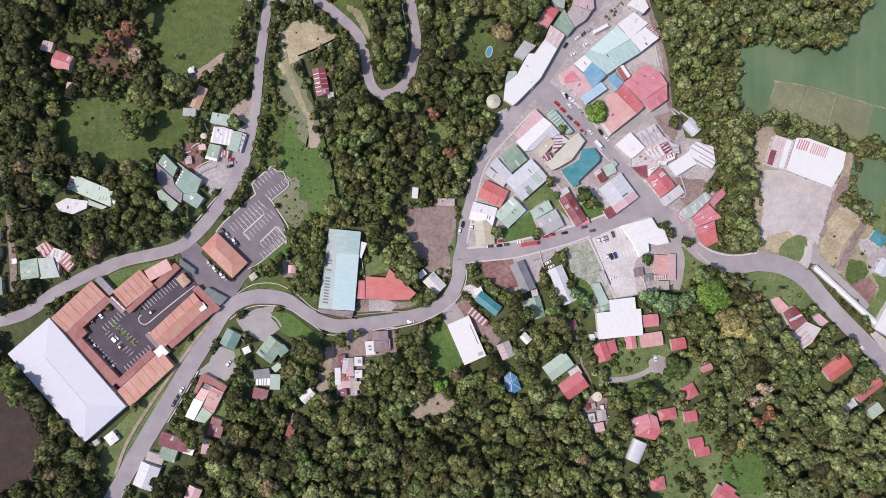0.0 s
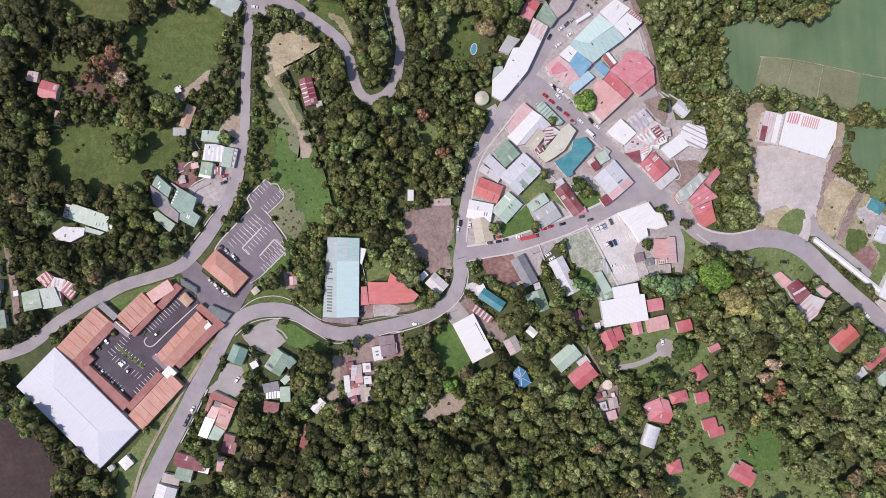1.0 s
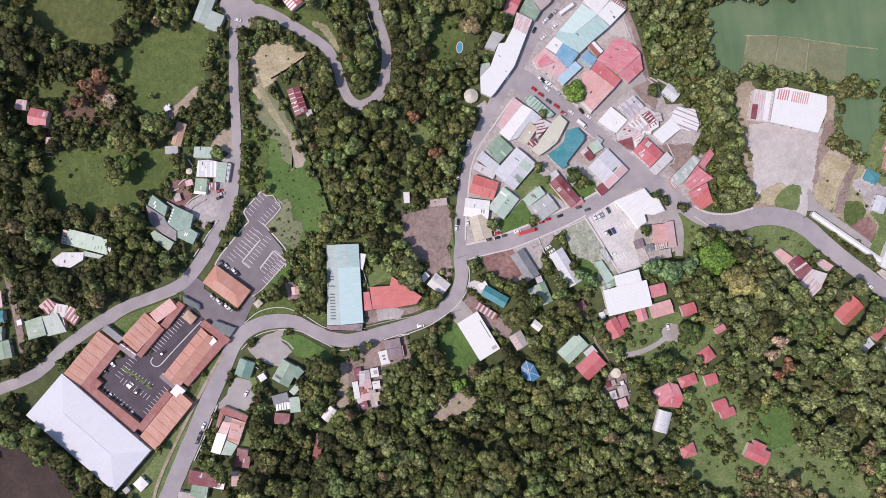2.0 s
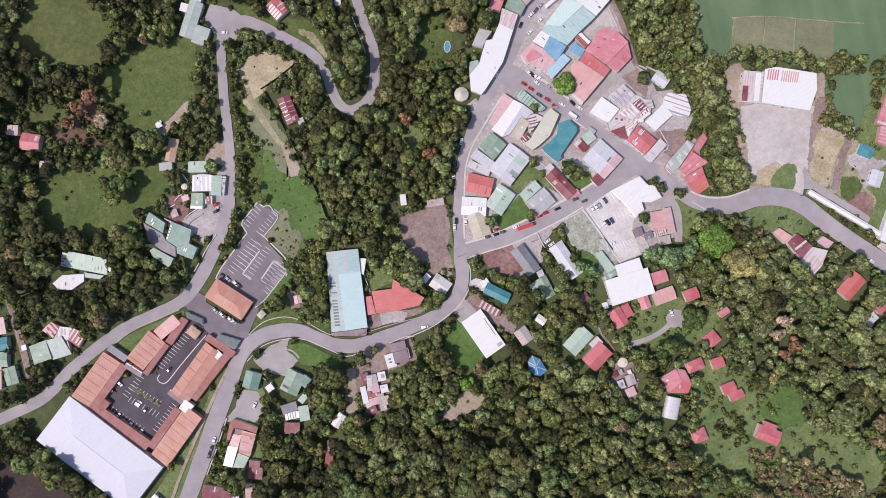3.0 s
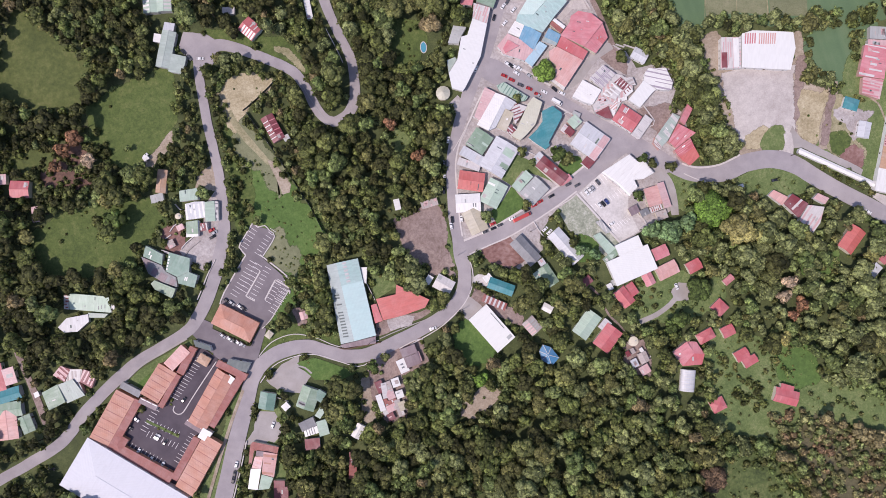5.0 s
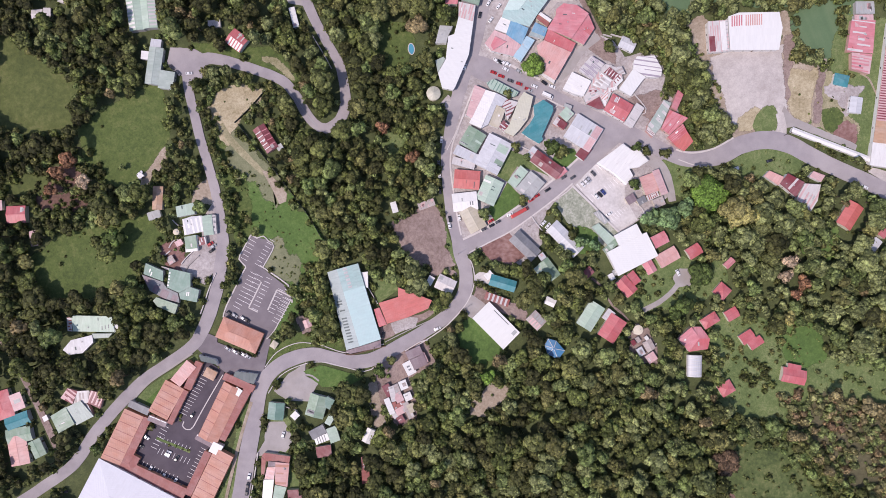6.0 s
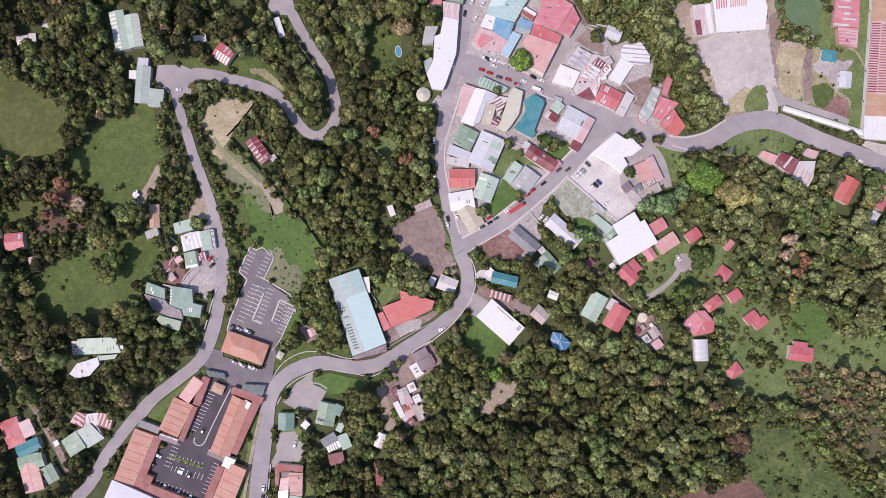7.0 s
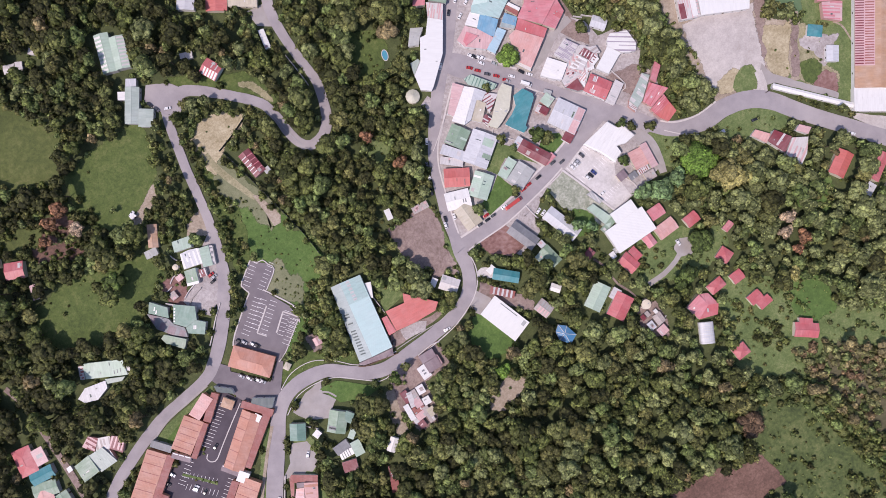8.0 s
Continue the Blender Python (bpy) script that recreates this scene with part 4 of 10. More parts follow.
def joined(name, items, mat, data, label, category):
    """Very many plants as one sheet of vegetation. items: (x, y, z, scale, tall, turn, shape, tint)."""
    vs, tr, qu, ti, count = [], [], [], [], 0
    for x, y, z, k, tall, turn, shape, tint in items:
        v, t, q = data[shape]
        c, s = math.cos(turn), math.sin(turn)
        w = np.empty_like(v)
        w[:, 0], w[:, 1], w[:, 2] = (v[:, 0] * c - v[:, 1] * s) * k + x, (v[:, 0] * s + v[:, 1] * c) * k + y, v[:, 2] * k * tall + z
        vs.append(w), tr.append(t + count), qu.append(q + count), ti.append(np.full(len(v), tint))
        count += len(v)
    ob = new(name, raw_mesh(name, np.concatenate(vs), np.concatenate(tr), np.concatenate(qu), mat, np.concatenate(ti)))
    return tagged(ob, label, category, kind="stuff")


def near_block(px, py, pad):
    hit = np.zeros(len(px), bool)
    for x0, y0, x1, y1, w in BLOCK:
        dx, dy = x1 - x0, y1 - y0
        t = np.clip(((px - x0) * dx + (py - y0) * dy) / (dx * dx + dy * dy + 1e-9), 0, 1)
        hit |= (px - x0 - t * dx) ** 2 + (py - y0 - t * dy) ** 2 < (w + pad) ** 2
    return hit


def pool(x, y, a, b, turn):
    """An oval swimming pool with a stone rim."""
    base = empty("swimming_pool", pose(x, y, 0.0, 0, 0, turn), "oval swimming pool with clear blue water", "pool")
    k = 28
    ring = [(math.cos(2 * math.pi * i / k), math.sin(2 * math.pi * i / k)) for i in range(k)]
    v = [(c * (a + d), s * (b + d), h) for d, h in ((0.5, -0.2), (0.5, 0.25), (0.0, 0.25), (0.0, -0.2)) for c, s in ring]
    f = [(j * k + i, j * k + (i + 1) % k, (j + 1) * k + (i + 1) % k, (j + 1) * k + i) for j in range(3) for i in range(k)]
    put("rim", mesh_of("rim", v, f, KERB), base)
    put("water", mesh_of("water", [(c * a, s * b, 0.16) for c, s in ring], [tuple(range(k))], WATER), base)
    BLOCK.append((x, y, x + 0.1, y, 7.0))


BAY = {}


def bay_lines(x, y, dx, dy, n, lx, ly, z):
    """White bay lines, n steps of (dx, dy), each (lx, ly) long."""
    L = math.hypot(lx, ly)
    key = round(L, 1)
    if key not in BAY:
        BAY[key] = boxes("parking_line", LINE, (0, L, -0.1, 0.1, -0.02, 0.012))
    turn = math.degrees(math.atan2(ly, lx))
    base = empty("bay_marking", pose(x, y, z), "white painted parking bay lines on asphalt", "road marking", "parking bays", "structure")
    for i in range(n + 1):
        put("parking_line", BAY[key], base, pose(dx * i, dy * i, 0, 0, 0, turn))


THICKETS = []   # bushy places: (outline, number, sizes, tints)


def thicket(pts, number, small, large, dark, light):
    THICKETS.append((pts, number, small, large, dark, light))


def bush(x, y, r, label):
    """A clipped garden bush, one leafy mesh down to the ground."""
    ob = new("bush", CLIPPED)
    ob.matrix_basis = pose(x, y, -0.1, 0, 0, x * 50) @ Matrix.Diagonal((r, r, r, 1))
    return tagged(ob, label, "bush", "garden bushes")


CLIPPED = raw_mesh("bush", *crown_data(300, 1.0, 0.9, 16, 6, 0.7, 0.22), LEAF)


def water_tank(x, y, r, h, label):
    """A round tank on a plinth, with a domed lid, a hatch and a rim."""
    base = empty("water_tank", pose(x, y, 0.0), label, "water tank")
    k = 28

    def lathe(name, profile, mat):
        v = [(q * math.cos(2 * math.pi * i / k), q * math.sin(2 * math.pi * i / k), z) for q, z in profile for i in range(k)]
        f = [(j * k + i, j * k + (i + 1) % k, (j + 1) * k + (i + 1) % k, (j + 1) * k + i) for j in range(len(profile) - 1) for i in range(k)]
        return mesh_of(name, v, f + [tuple((len(profile) - 1) * k + i for i in range(k))], mat)

    put("plinth", lathe("plinth", [(r + 0.35, -0.2), (r + 0.35, 0.35), (r, 0.36)], KERB), base)
    put("shell", lathe("shell", [(r, 0.2), (r, h)], PLASTER[0]), base)
    lid = put("lid", lathe("lid", [(r + 0.1, h - 0.05), (r + 0.1, h + 0.06), (r * 0.6, h + 0.3), (r * 0.2, h + 0.42)], PLASTER[0]), base)
    put("hatch", lathe("hatch", [(0.4, h + 0.2), (0.4, h + 0.5), (0.3, h + 0.55)], STEEL), lid, pose(r * 0.45, 0, 0))
    BLOCK.append((x, y, x + 0.1, y, r + 1.0))


def utility_pole(x, y, turn):
    """A wooden power pole with a crossarm and its insulators."""
    base = empty("utility_pole", pose(x, y, 0, 0, 0, turn), "grey wooden utility pole with a crossarm", "utility pole", "utility poles")
    bm = bmesh.new()
    bmesh.ops.create_cone(bm, cap_ends=True, segments=10, radius1=0.19, radius2=0.12, depth=9.6, matrix=pose(0, 0, 4.5))
    part("pole", bm, BARK, base)
    put("crossarm", boxes("crossarm", WOOD, (-1.1, 1.1, 0.12, 0.24, 8.6, 8.75)), base)
    for k in (-1.0, -0.4, 0.4, 1.0):
        bm = bmesh.new()
        bmesh.ops.create_cone(bm, cap_ends=True, segments=8, radius1=0.08, radius2=0.05, depth=0.2, matrix=pose(k, 0.18, 8.85))
        part("insulator", bm, FRAME, base)



# ---- setting: ground, fields and yards ----
patch("ground", GRASS, 0.0, [(-2500, -2500), (2500, -2500), (2500, 2500), (-2500, 2500)], 0, "rough green ground under trees and scrub", "ground", free=False)
patch("meadow", MEADOW, 0.030, [(-187.4, 160.1), (-165.0, 168.1), (-128.8, 169.9), (-129.4, 149.9), (-135.1, 137.2), (-148.4, 121.6), (-164.7, 113.6), (-176.2, 110.0), (-182.8, 122.7), (-189.4, 142.7)], 1.5, "grazed green meadow ringed by trees", "meadow")
patch("meadow", MEADOW, 0.035, [(-245.9, 95.6), (-222.4, 102.1), (-193.5, 99.9), (-168.2, 95.5), (-159.1, 90.1), (-162.6, 73.8), (-178.9, 68.4), (-188.9, 56.5), (-211.3, 58.6), (-233.0, 61.2), (-245.7, 73.8)], 1.5, "sloping green meadow with scattered bushes", "meadow")
patch("meadow", PASTURE, 0.040, [(-208.4, 238.6), (-189.6, 205.3), (-175.3, 184.8), (-189.0, 161.4), (-207.3, 165.5), (-244.2, 188.2)], 1.5, "dim green meadow at the wood edge", "meadow")
patch("meadow", PASTURE, 0.045, [(-253.5, 156.2), (-218.6, 144.9), (-211.9, 130.9), (-232.7, 134.2), (-257.0, 149.9)], 1.2, "strip of grass between dark bushes", "meadow")
patch("grass_bank", LUSH, 0.095, [(-107.5, 90.1), (-92.4, 95.5), (-85.8, 82.8), (-79.7, 72.0), (-73.5, 55.7), (-68.8, 41.3), (-72.3, 28.7), (-81.3, 17.9), (-93.9, 10.7), (-98.6, 21.5), (-95.8, 43.1), (-103.0, 55.7), (-106.7, 70.2)], 2.4, "lush bright green grass bank", "grass")
patch("grass_bank", STRAW, 0.155, [(-104.8, 142.6), (-96.1, 149.1), (-85.3, 151.3), (-69.0, 141.9), (-74.4, 136.1), (-87.0, 131.0), (-96.1, 126.3), (-101.4, 117.2), (-105.5, 128.1)], 1.5, "dry tan grass slope by the bend", "grass")
patch("grass_bank", DRYFIELD, 0.140, [(-103.3, 117.2), (-93.2, 122.7), (-87.0, 106.3), (-83.0, 91.9), (-79.7, 75.6), (-85.8, 69.4), (-92.3, 82.8), (-97.8, 95.5), (-103.9, 93.7)], 2.4, "yellowed grass strip along the fence", "grass")
patch("grass_bank", LUSH, 0.135, [(-98.6, 10.7), (-81.3, 18.2), (-78.4, 5.3), (-90.3, -0.1), (-101.1, 1.0), (-112.9, -7.0), (-118.0, -4.8)], 1.2, "green bank below the car park", "grass")
thicket([(-97.5, 9.6), (-80.6, 19.0), (-77.7, 1.7), (-90.3, -1.9), (-101.1, -0.1)], 50, 0.4, 1.4, 0.3, 0.84)
patch("grass_bank", MEADOW, 0.130, [(-105.3, 136.6), (-92.1, 132.9), (-98.0, 102.7), (-103.4, 74.2), (-111.3, 54.7), (-119.2, 56.9), (-113.1, 88.1), (-108.6, 113.1)], 1.2, "bushy verge beside the road", "verge")
thicket([(-105.3, 136.6), (-94.9, 133.7), (-100.8, 103.5), (-106.2, 75.0), (-113.7, 55.4), (-119.2, 56.9), (-113.1, 88.1), (-108.6, 113.1)], 170, 0.6, 1.9, 0.15, 0.7)
patch("dirt_path", TANSOIL, 0.270, [(-87.7, 93.7), (-84.4, 91.9), (-77.9, 73.8), (-80.4, 69.4), (-85.1, 69.4), (-85.8, 79.2)], 0.4, "bare tan earth path", "path")
patch("grass_bank", DRYFIELD, 0.145, [(-103.7, 47.8), (-95.1, 47.8), (-87.8, 28.7), (-94.3, 18.2), (-103.0, 27.6), (-107.3, 37.0)], 2.2, "yellowed rough grass beside the car park", "grass")
patch("field", FIELD, 0.050, [(188.3, 131.5), (201.7, 135.2), (221.5, 132.2), (237.7, 130.1), (246.0, 128.6), (250.4, 140.9), (259.4, 145.3), (268.5, 156.1), (275.2, 171.4), (308.5, 185.9), (314.4, 55.6), (271.3, 65.7), (244.8, 75.8), (227.6, 86.7), (207.2, 89.6), (203.2, 87.4), (189.5, 87.4), (186.0, 109.8)], 1.0, "mown blue-green field with straight edges", "field")
patch("field", DRYFIELD, 0.070, [(212.7, 110.9), (231.4, 107.3), (226.9, 88.1), (206.8, 91.7)], 0.5, "dry mown parcel of a field", "field")
patch("field", DRYFIELD, 0.075, [(232.1, 106.9), (250.8, 101.8), (245.6, 80.2), (226.9, 88.8)], 0.5, "dry mown parcel of a field", "field")
patch("field", DRYFIELD, 0.080, [(251.5, 101.5), (274.5, 95.0), (269.2, 72.2), (246.3, 80.2)], 0.5, "dry mown parcel of a field", "field")
patch("field", FIELD, 0.055, [(260.5, 55.6), (273.1, 62.8), (307.2, 62.8), (306.8, 23.2), (278.2, 25.0), (258.5, 37.6)], 1.0, "mown blue-green field behind the hall", "field")
patch("grass_bank", MEADOW, 0.100, [(-68.3, 169.2), (-54.6, 165.6), (-44.9, 151.9), (-41.5, 134.2), (-47.6, 135.1), (-54.7, 149.1), (-69.9, 161.8)], 1.2, "grassy bank above the road bend", "grass")
patch("grass_bank", MEADOW, 0.105, [(-99.1, 185.2), (-68.0, 169.8), (-70.5, 163.8), (-90.3, 175.7), (-99.2, 182.0)], 1.0, "grass strip above the road", "grass")
patch("village_yard", LANE, 0.295, [(-32.7, 197.5), (-20.9, 195.0), (-24.2, 183.1), (-30.9, 187.3)], 0.8, "concrete pull-in beside the road", "yard")
patch("dirt_bank", DRYGRASS, 0.150, [(-60.3, 159.7), (-53.2, 156.2), (-48.0, 146.2), (-46.7, 139.6), (-49.2, 142.7), (-54.8, 153.3), (-61.4, 157.8)], 1.2, "bare earth cut above the road bend", "ground")
patch("meadow", MEADOW, 0.060, [(14.3, 152.7), (32.1, 148.2), (33.4, 135.6), (19.9, 119.1), (6.9, 124.5), (9.7, 138.8)], 1.5, "small lawn round the pool", "lawn")
thicket([(14.3, 152.7), (32.1, 148.2), (33.4, 135.6), (19.9, 119.1), (6.9, 124.5), (9.7, 138.8)], 22, 0.3, 1.4, 0.2, 0.8)
patch("meadow", LAWN, 0.065, [(-6.0, 86.2), (3.6, 79.6), (-2.0, 64.3), (-11.9, 67.0), (-11.2, 78.7)], 1.5, "small dry glade in the wood", "grass")
thicket([(-6.0, 86.2), (3.6, 79.6), (-2.0, 64.3), (-11.9, 67.0), (-11.2, 78.7)], 16, 0.3, 1.3, 0.2, 0.9)
patch("gravel_yard", TANSOIL, 0.160, [(198.8, 80.9), (211.0, 80.2), (217.3, 55.6), (251.8, 46.6), (248.0, 29.7), (234.9, -4.1), (224.8, -8.4), (200.8, -0.1), (196.3, 25.0), (194.3, 55.7)], 1.0, "bare earth bank round the hall yard", "ground")
patch("gravel_yard", GRAVEL, 0.300, [(205.1, 54.2), (228.1, 49.2), (249.6, 44.1), (244.5, 30.4), (239.7, 19.6), (234.9, -1.2), (229.5, -6.9), (225.5, -4.8), (224.9, 10.7), (215.3, 13.2), (203.4, 5.3), (202.7, 19.6), (205.0, 30.4), (203.6, 44.8)], 1.3, "pale gravel yard before the hall", "yard")
patch("lawn", LAWN, 0.395, [(213.2, 4.7), (215.8, 7.5), (220.4, 10.5), (226.0, 12.3), (229.6, 10.6), (229.8, 6.1), (228.5, 0.7), (226.4, -3.5), (221.6, -2.8), (214.1, 0.7)], 0.9, "small green island of grass in the yard", "lawn")
patch("dirt_bank", STRAW, 0.388, [(207.0, 10.9), (212.1, 13.3), (218.9, 14.1), (220.9, 11.5), (215.8, 7.5), (212.6, 3.4), (210.0, 2.3), (205.2, 3.8), (204.5, 7.3)], 0.9, "dry trodden grass at the yard mouth", "ground")
patch("dirt_bank", TANSOIL, 0.250, [(244.1, 26.8), (253.1, 32.2), (263.8, 25.0), (261.9, 8.9), (252.7, -12.7), (241.3, -5.5), (237.8, 5.3)], 1.2, "dry grass and earth bank", "ground")
patch("dirt_bank", TANSOIL, 0.230, [(253.4, 66.5), (260.6, 64.6), (256.8, 44.8), (249.5, 26.8), (244.1, 27.6), (250.3, 44.8)], 0.8, "bare earth bank beside the hall", "ground")
patch("lawn", LAWN, 0.305, [(292.5, 49.0), (320.2, 33.5), (275.9, -43.9), (257.7, -29.5), (242.3, -14.2), (242.8, -10.4), (258.8, -2.8)], 1.4, "rough lawn with bare earth behind the wall", "lawn")
patch("village_yard", YARD, 0.350, [(266.1, 10.1), (271.3, 9.2), (278.7, 3.7), (285.7, -0.0), (280.2, -3.0), (274.1, -9.0), (269.7, -13.2), (269.6, -5.2), (268.8, 0.8), (265.2, 4.1)], 1.8, "pale trodden slab between the huts", "yard")
patch("dirt_bank", DRYGRASS, 0.344, [(268.0, 18.0), (270.9, 14.2), (265.2, 4.1), (269.6, -5.2), (269.7, -14.9), (273.9, -19.3), (268.7, -28.4), (261.7, -23.1), (255.5, -16.1), (253.2, -11.0), (258.8, 2.3)], 2.0, "dry trampled grass round the huts", "ground")
patch("dirt_bank", BRICKSOIL, 0.362, [(263.6, -15.9), (269.1, -16.2), (273.0, -21.2), (270.0, -28.2), (263.5, -25.9), (259.8, -20.5)], 1.6, "pinkish littered earth behind the wall", "ground")
ribbon("dirt_path", TANSOIL, 0.37, [(289.4, 9.4, 1.1), (293.0, 5.3, 1.1), (293.8, -1.5, 1.1), (293.5, -9.4, 1.1), (290.7, -16.8, 1.1)], "narrow trodden path across the lawn", "path", uneven=0.3)
patch("village_yard", LANE, 0.400, [(236.7, 8.8), (237.1, 5.4), (239.5, -1.3), (246.0, -7.6), (253.5, -15.2), (261.7, -23.1), (270.2, -31.9), (268.0, -34.8), (259.8, -27.0), (248.9, -16.6), (238.4, -6.8), (231.4, -4.7), (230.4, 1.4)], 0.6, "pinkish-grey lane behind the wall", "yard")
patch("dirt_bank", TANSOIL, 0.340, [(269.3, 28.7), (273.1, 26.6), (252.8, -11.8), (248.0, -10.0)], 0.9, "bare earth bank beside the yard", "ground")
patch("gravel_yard", GRAVEL, 0.355, [(272.8, -47.9), (310.3, -75.1), (304.0, -86.1), (277.6, -59.7), (268.1, -47.4)], 0.5, "gravel strip before the factory hall", "yard")
patch("village_yard", YARD, 0.360, [(10.8, -0.1), (13.0, 19.7), (20.2, 44.9), (31.0, 68.3), (50.1, 93.6), (68.2, 117.1), (80.9, 138.9), (95.4, 164.3), (102.7, 186.1), (120.8, 186.0), (131.5, 164.2), (138.6, 142.5), (145.0, 109.8), (145.6, 93.6), (151.3, 87.4), (154.2, 75.1), (163.5, 74.4), (174.3, 70.1), (174.9, 55.7), (167.7, 46.3), (160.5, 39.1), (171.3, 42.0), (174.1, 36.9), (171.9, 22.5), (171.1, 7.4), (160.3, 5.3), (148.7, -5.5), (150.5, -16.3), (127.1, -23.5), (98.4, -32.4), (89.5, -5.5), (76.9, 5.3), (62.5, -5.5), (60.7, -16.3), (42.8, -23.5), (26.6, -7.3)], 0.6, "concrete and packed earth between the village houses", "yard")
patch("village_yard", BRICKSOIL, 0.420, [(23.7, -2.6), (42.8, -0.1), (49.9, -18.1), (37.4, -20.6), (27.3, -12.7)], 0.8, "brick-red earth yard", "yard")
patch("slab", COURT, 0.450, [(78.0, 5.3), (93.1, 10.7), (103.8, -12.7), (108.4, -27.0), (97.7, -33.5), (91.2, -19.9), (81.2, -12.7)], 0.3, "mossy pale green concrete slab", "slab")
patch("slab", PALESLAB, 0.475, [(94.2, 11.0), (112.2, 18.9), (117.2, 8.9), (124.3, 1.0), (120.7, -7.3), (122.8, -24.2), (108.4, -27.0), (104.9, -14.5)], 0.2, "pale concrete parking deck", "parking")
patch("lawn", LAWN, 0.455, [(50.0, 34.8), (64.5, 46.7), (73.4, 38.4), (84.2, 19.7), (71.6, 30.5), (64.4, 35.9), (54.7, 28.7)], 0.6, "lawn between village houses", "lawn")
patch("lawn", LUSH, 0.460, [(36.7, 16.8), (46.4, 21.5), (54.7, 28.7), (60.8, 14.3), (53.6, 10.7), (38.1, 8.1)], 0.6, "bright green garden lawn", "lawn")
patch("lawn", LUSH, 0.465, [(86.0, 30.5), (93.2, 37.7), (102.2, 32.3), (102.9, 24.0), (93.2, 22.5)], 0.6, "bright green garden plot", "lawn")
patch("lawn", LUSH, 0.470, [(78.7, -19.9), (87.7, -14.5), (94.8, -23.5), (93.0, -32.4), (81.2, -30.6)], 0.8, "green garden behind the slab", "lawn")
patch("lawn", LAWN, 0.425, [(147.0, 3.5), (166.7, 5.3), (168.5, -7.3), (154.0, -19.9), (148.7, -14.5)], 0.8, "rough lawn below the road", "lawn")
patch("village_yard", DIRT, 0.430, [(147.2, 48.5), (163.4, 46.8), (168.0, 44.5), (161.5, 37.6), (154.3, 32.2)], 1.0, "grey-brown earth yard behind houses", "yard")
patch("dirt_lot", DIRT, 0.405, [(-23.0, 31.2), (-9.3, 33.4), (6.1, 33.3), (6.9, 19.7), (3.3, 5.3), (5.0, -8.4), (-7.5, -7.3), (-14.7, -0.1), (-23.0, 14.3)], 1.0, "bare reddish-grey dirt lot", "lot")
patch("lawn", LAWN, 0.310, [(5.1, 32.3), (8.7, 37.7), (7.2, -5.5), (4.3, -8.4), (4.0, 12.5)], 0.4, "narrow grass verge", "verge")
patch("lawn", LAWN, 0.365, [(-47.1, 2.4), (-36.3, 4.6), (-34.5, -9.1), (-50.7, -12.7)], 0.5, "lawn between school buildings", "lawn")
patch("village_yard", DIRT, 0.315, [(-54.1, -27.1), (-39.3, -27.4), (-26.6, -28.7), (-20.3, -28.5), (-19.2, -31.4), (-25.1, -32.8), (-41.2, -34.4), (-53.4, -35.5), (-58.1, -35.0)], 0.7, "packed earth strip before the red-roofed school", "yard")
patch("village_yard", YARD, 0.335, [(-47.5, -27.4), (-33.6, -28.3), (-29.8, -30.8), (-33.0, -34.4), (-47.2, -34.6)], 0.7, "concrete slab before the red-roofed school", "yard")
patch("village_yard", LANE, 0.378, [(-147.9, -63.2), (-142.1, -56.3), (-133.1, -59.8), (-131.4, -67.2), (-134.1, -75.5), (-139.5, -78.5), (-146.1, -73.4), (-151.0, -71.4)], 0.4, "grey concrete yard between two houses", "yard")
patch("village_yard", LANE, 0.372, [(7.2, -28.9), (13.2, -38.4), (2.0, -43.9), (-2.6, -37.4)], 0.4, "grey concrete drive beside the white hall", "yard")
patch("lawn", LUSH, 0.320, [(-8.6, -45.7), (3.2, -42.1), (14.0, -66.5), (5.0, -71.9), (-5.7, -71.9), (-11.1, -59.3)], 1.0, "green lawn beside the white hall", "lawn")
patch("village_yard", DIRT, 0.345, [(5.0, -36.4), (12.9, -26.3), (21.6, -34.9), (35.2, -52.2), (31.6, -57.2), (23.0, -49.3), (16.5, -38.5)], 1.0, "earth yard behind the white hall", "yard")
patch("dirt_clearing", TANSOIL, 0.165, [(-22.9, -95.8), (-9.3, -89.7), (5.7, -85.8), (4.3, -95.8), (-5.7, -102.2), (-18.3, -102.2)], 1.5, "bare earth clearing in the woods", "clearing")
patch("lawn", MEADOW, 0.110, [(-3.9, -71.9), (5.0, -71.9), (6.8, -84.4), (-0.3, -87.9), (-9.3, -84.4)], 1.2, "grass below the lawn", "grass")
patch("dirt_path", TANSOIL, 0.170, [(-73.9, -57.6), (-69.6, -57.6), (-70.3, -70.1), (-73.9, -84.4), (-80.3, -84.4), (-78.2, -70.1)], 0.8, "bare earth path to a house", "path")
patch("village_yard", DIRT, 0.275, [(-67.5, -49.3), (-48.8, -47.2), (-30.9, -44.3), (-30.1, -59.3), (-34.4, -61.5), (-49.5, -62.9), (-51.6, -78.0), (-55.9, -89.8), (-67.4, -88.7), (-71.0, -70.1)], 0.8, "earth yard round small houses", "yard")
patch("lawn", LAWN, 0.255, [(101.9, -55.7), (116.2, -51.4), (141.3, -56.4), (150.2, -66.4), (148.4, -80.7), (130.4, -84.3), (107.2, -80.8), (102.6, -70.0)], 1.0, "garden lawn with clipped bushes", "lawn")
patch("lawn", LAWN, 0.175, [(135.7, -111.1), (153.6, -103.9), (170.4, -109.3), (180.3, -123.5), (187.4, -144.9), (194.4, -166.2), (162.2, -180.5), (130.1, -159.2), (126.6, -144.9), (138.1, -123.6)], 1.8, "grass among the garden cabins", "grass")
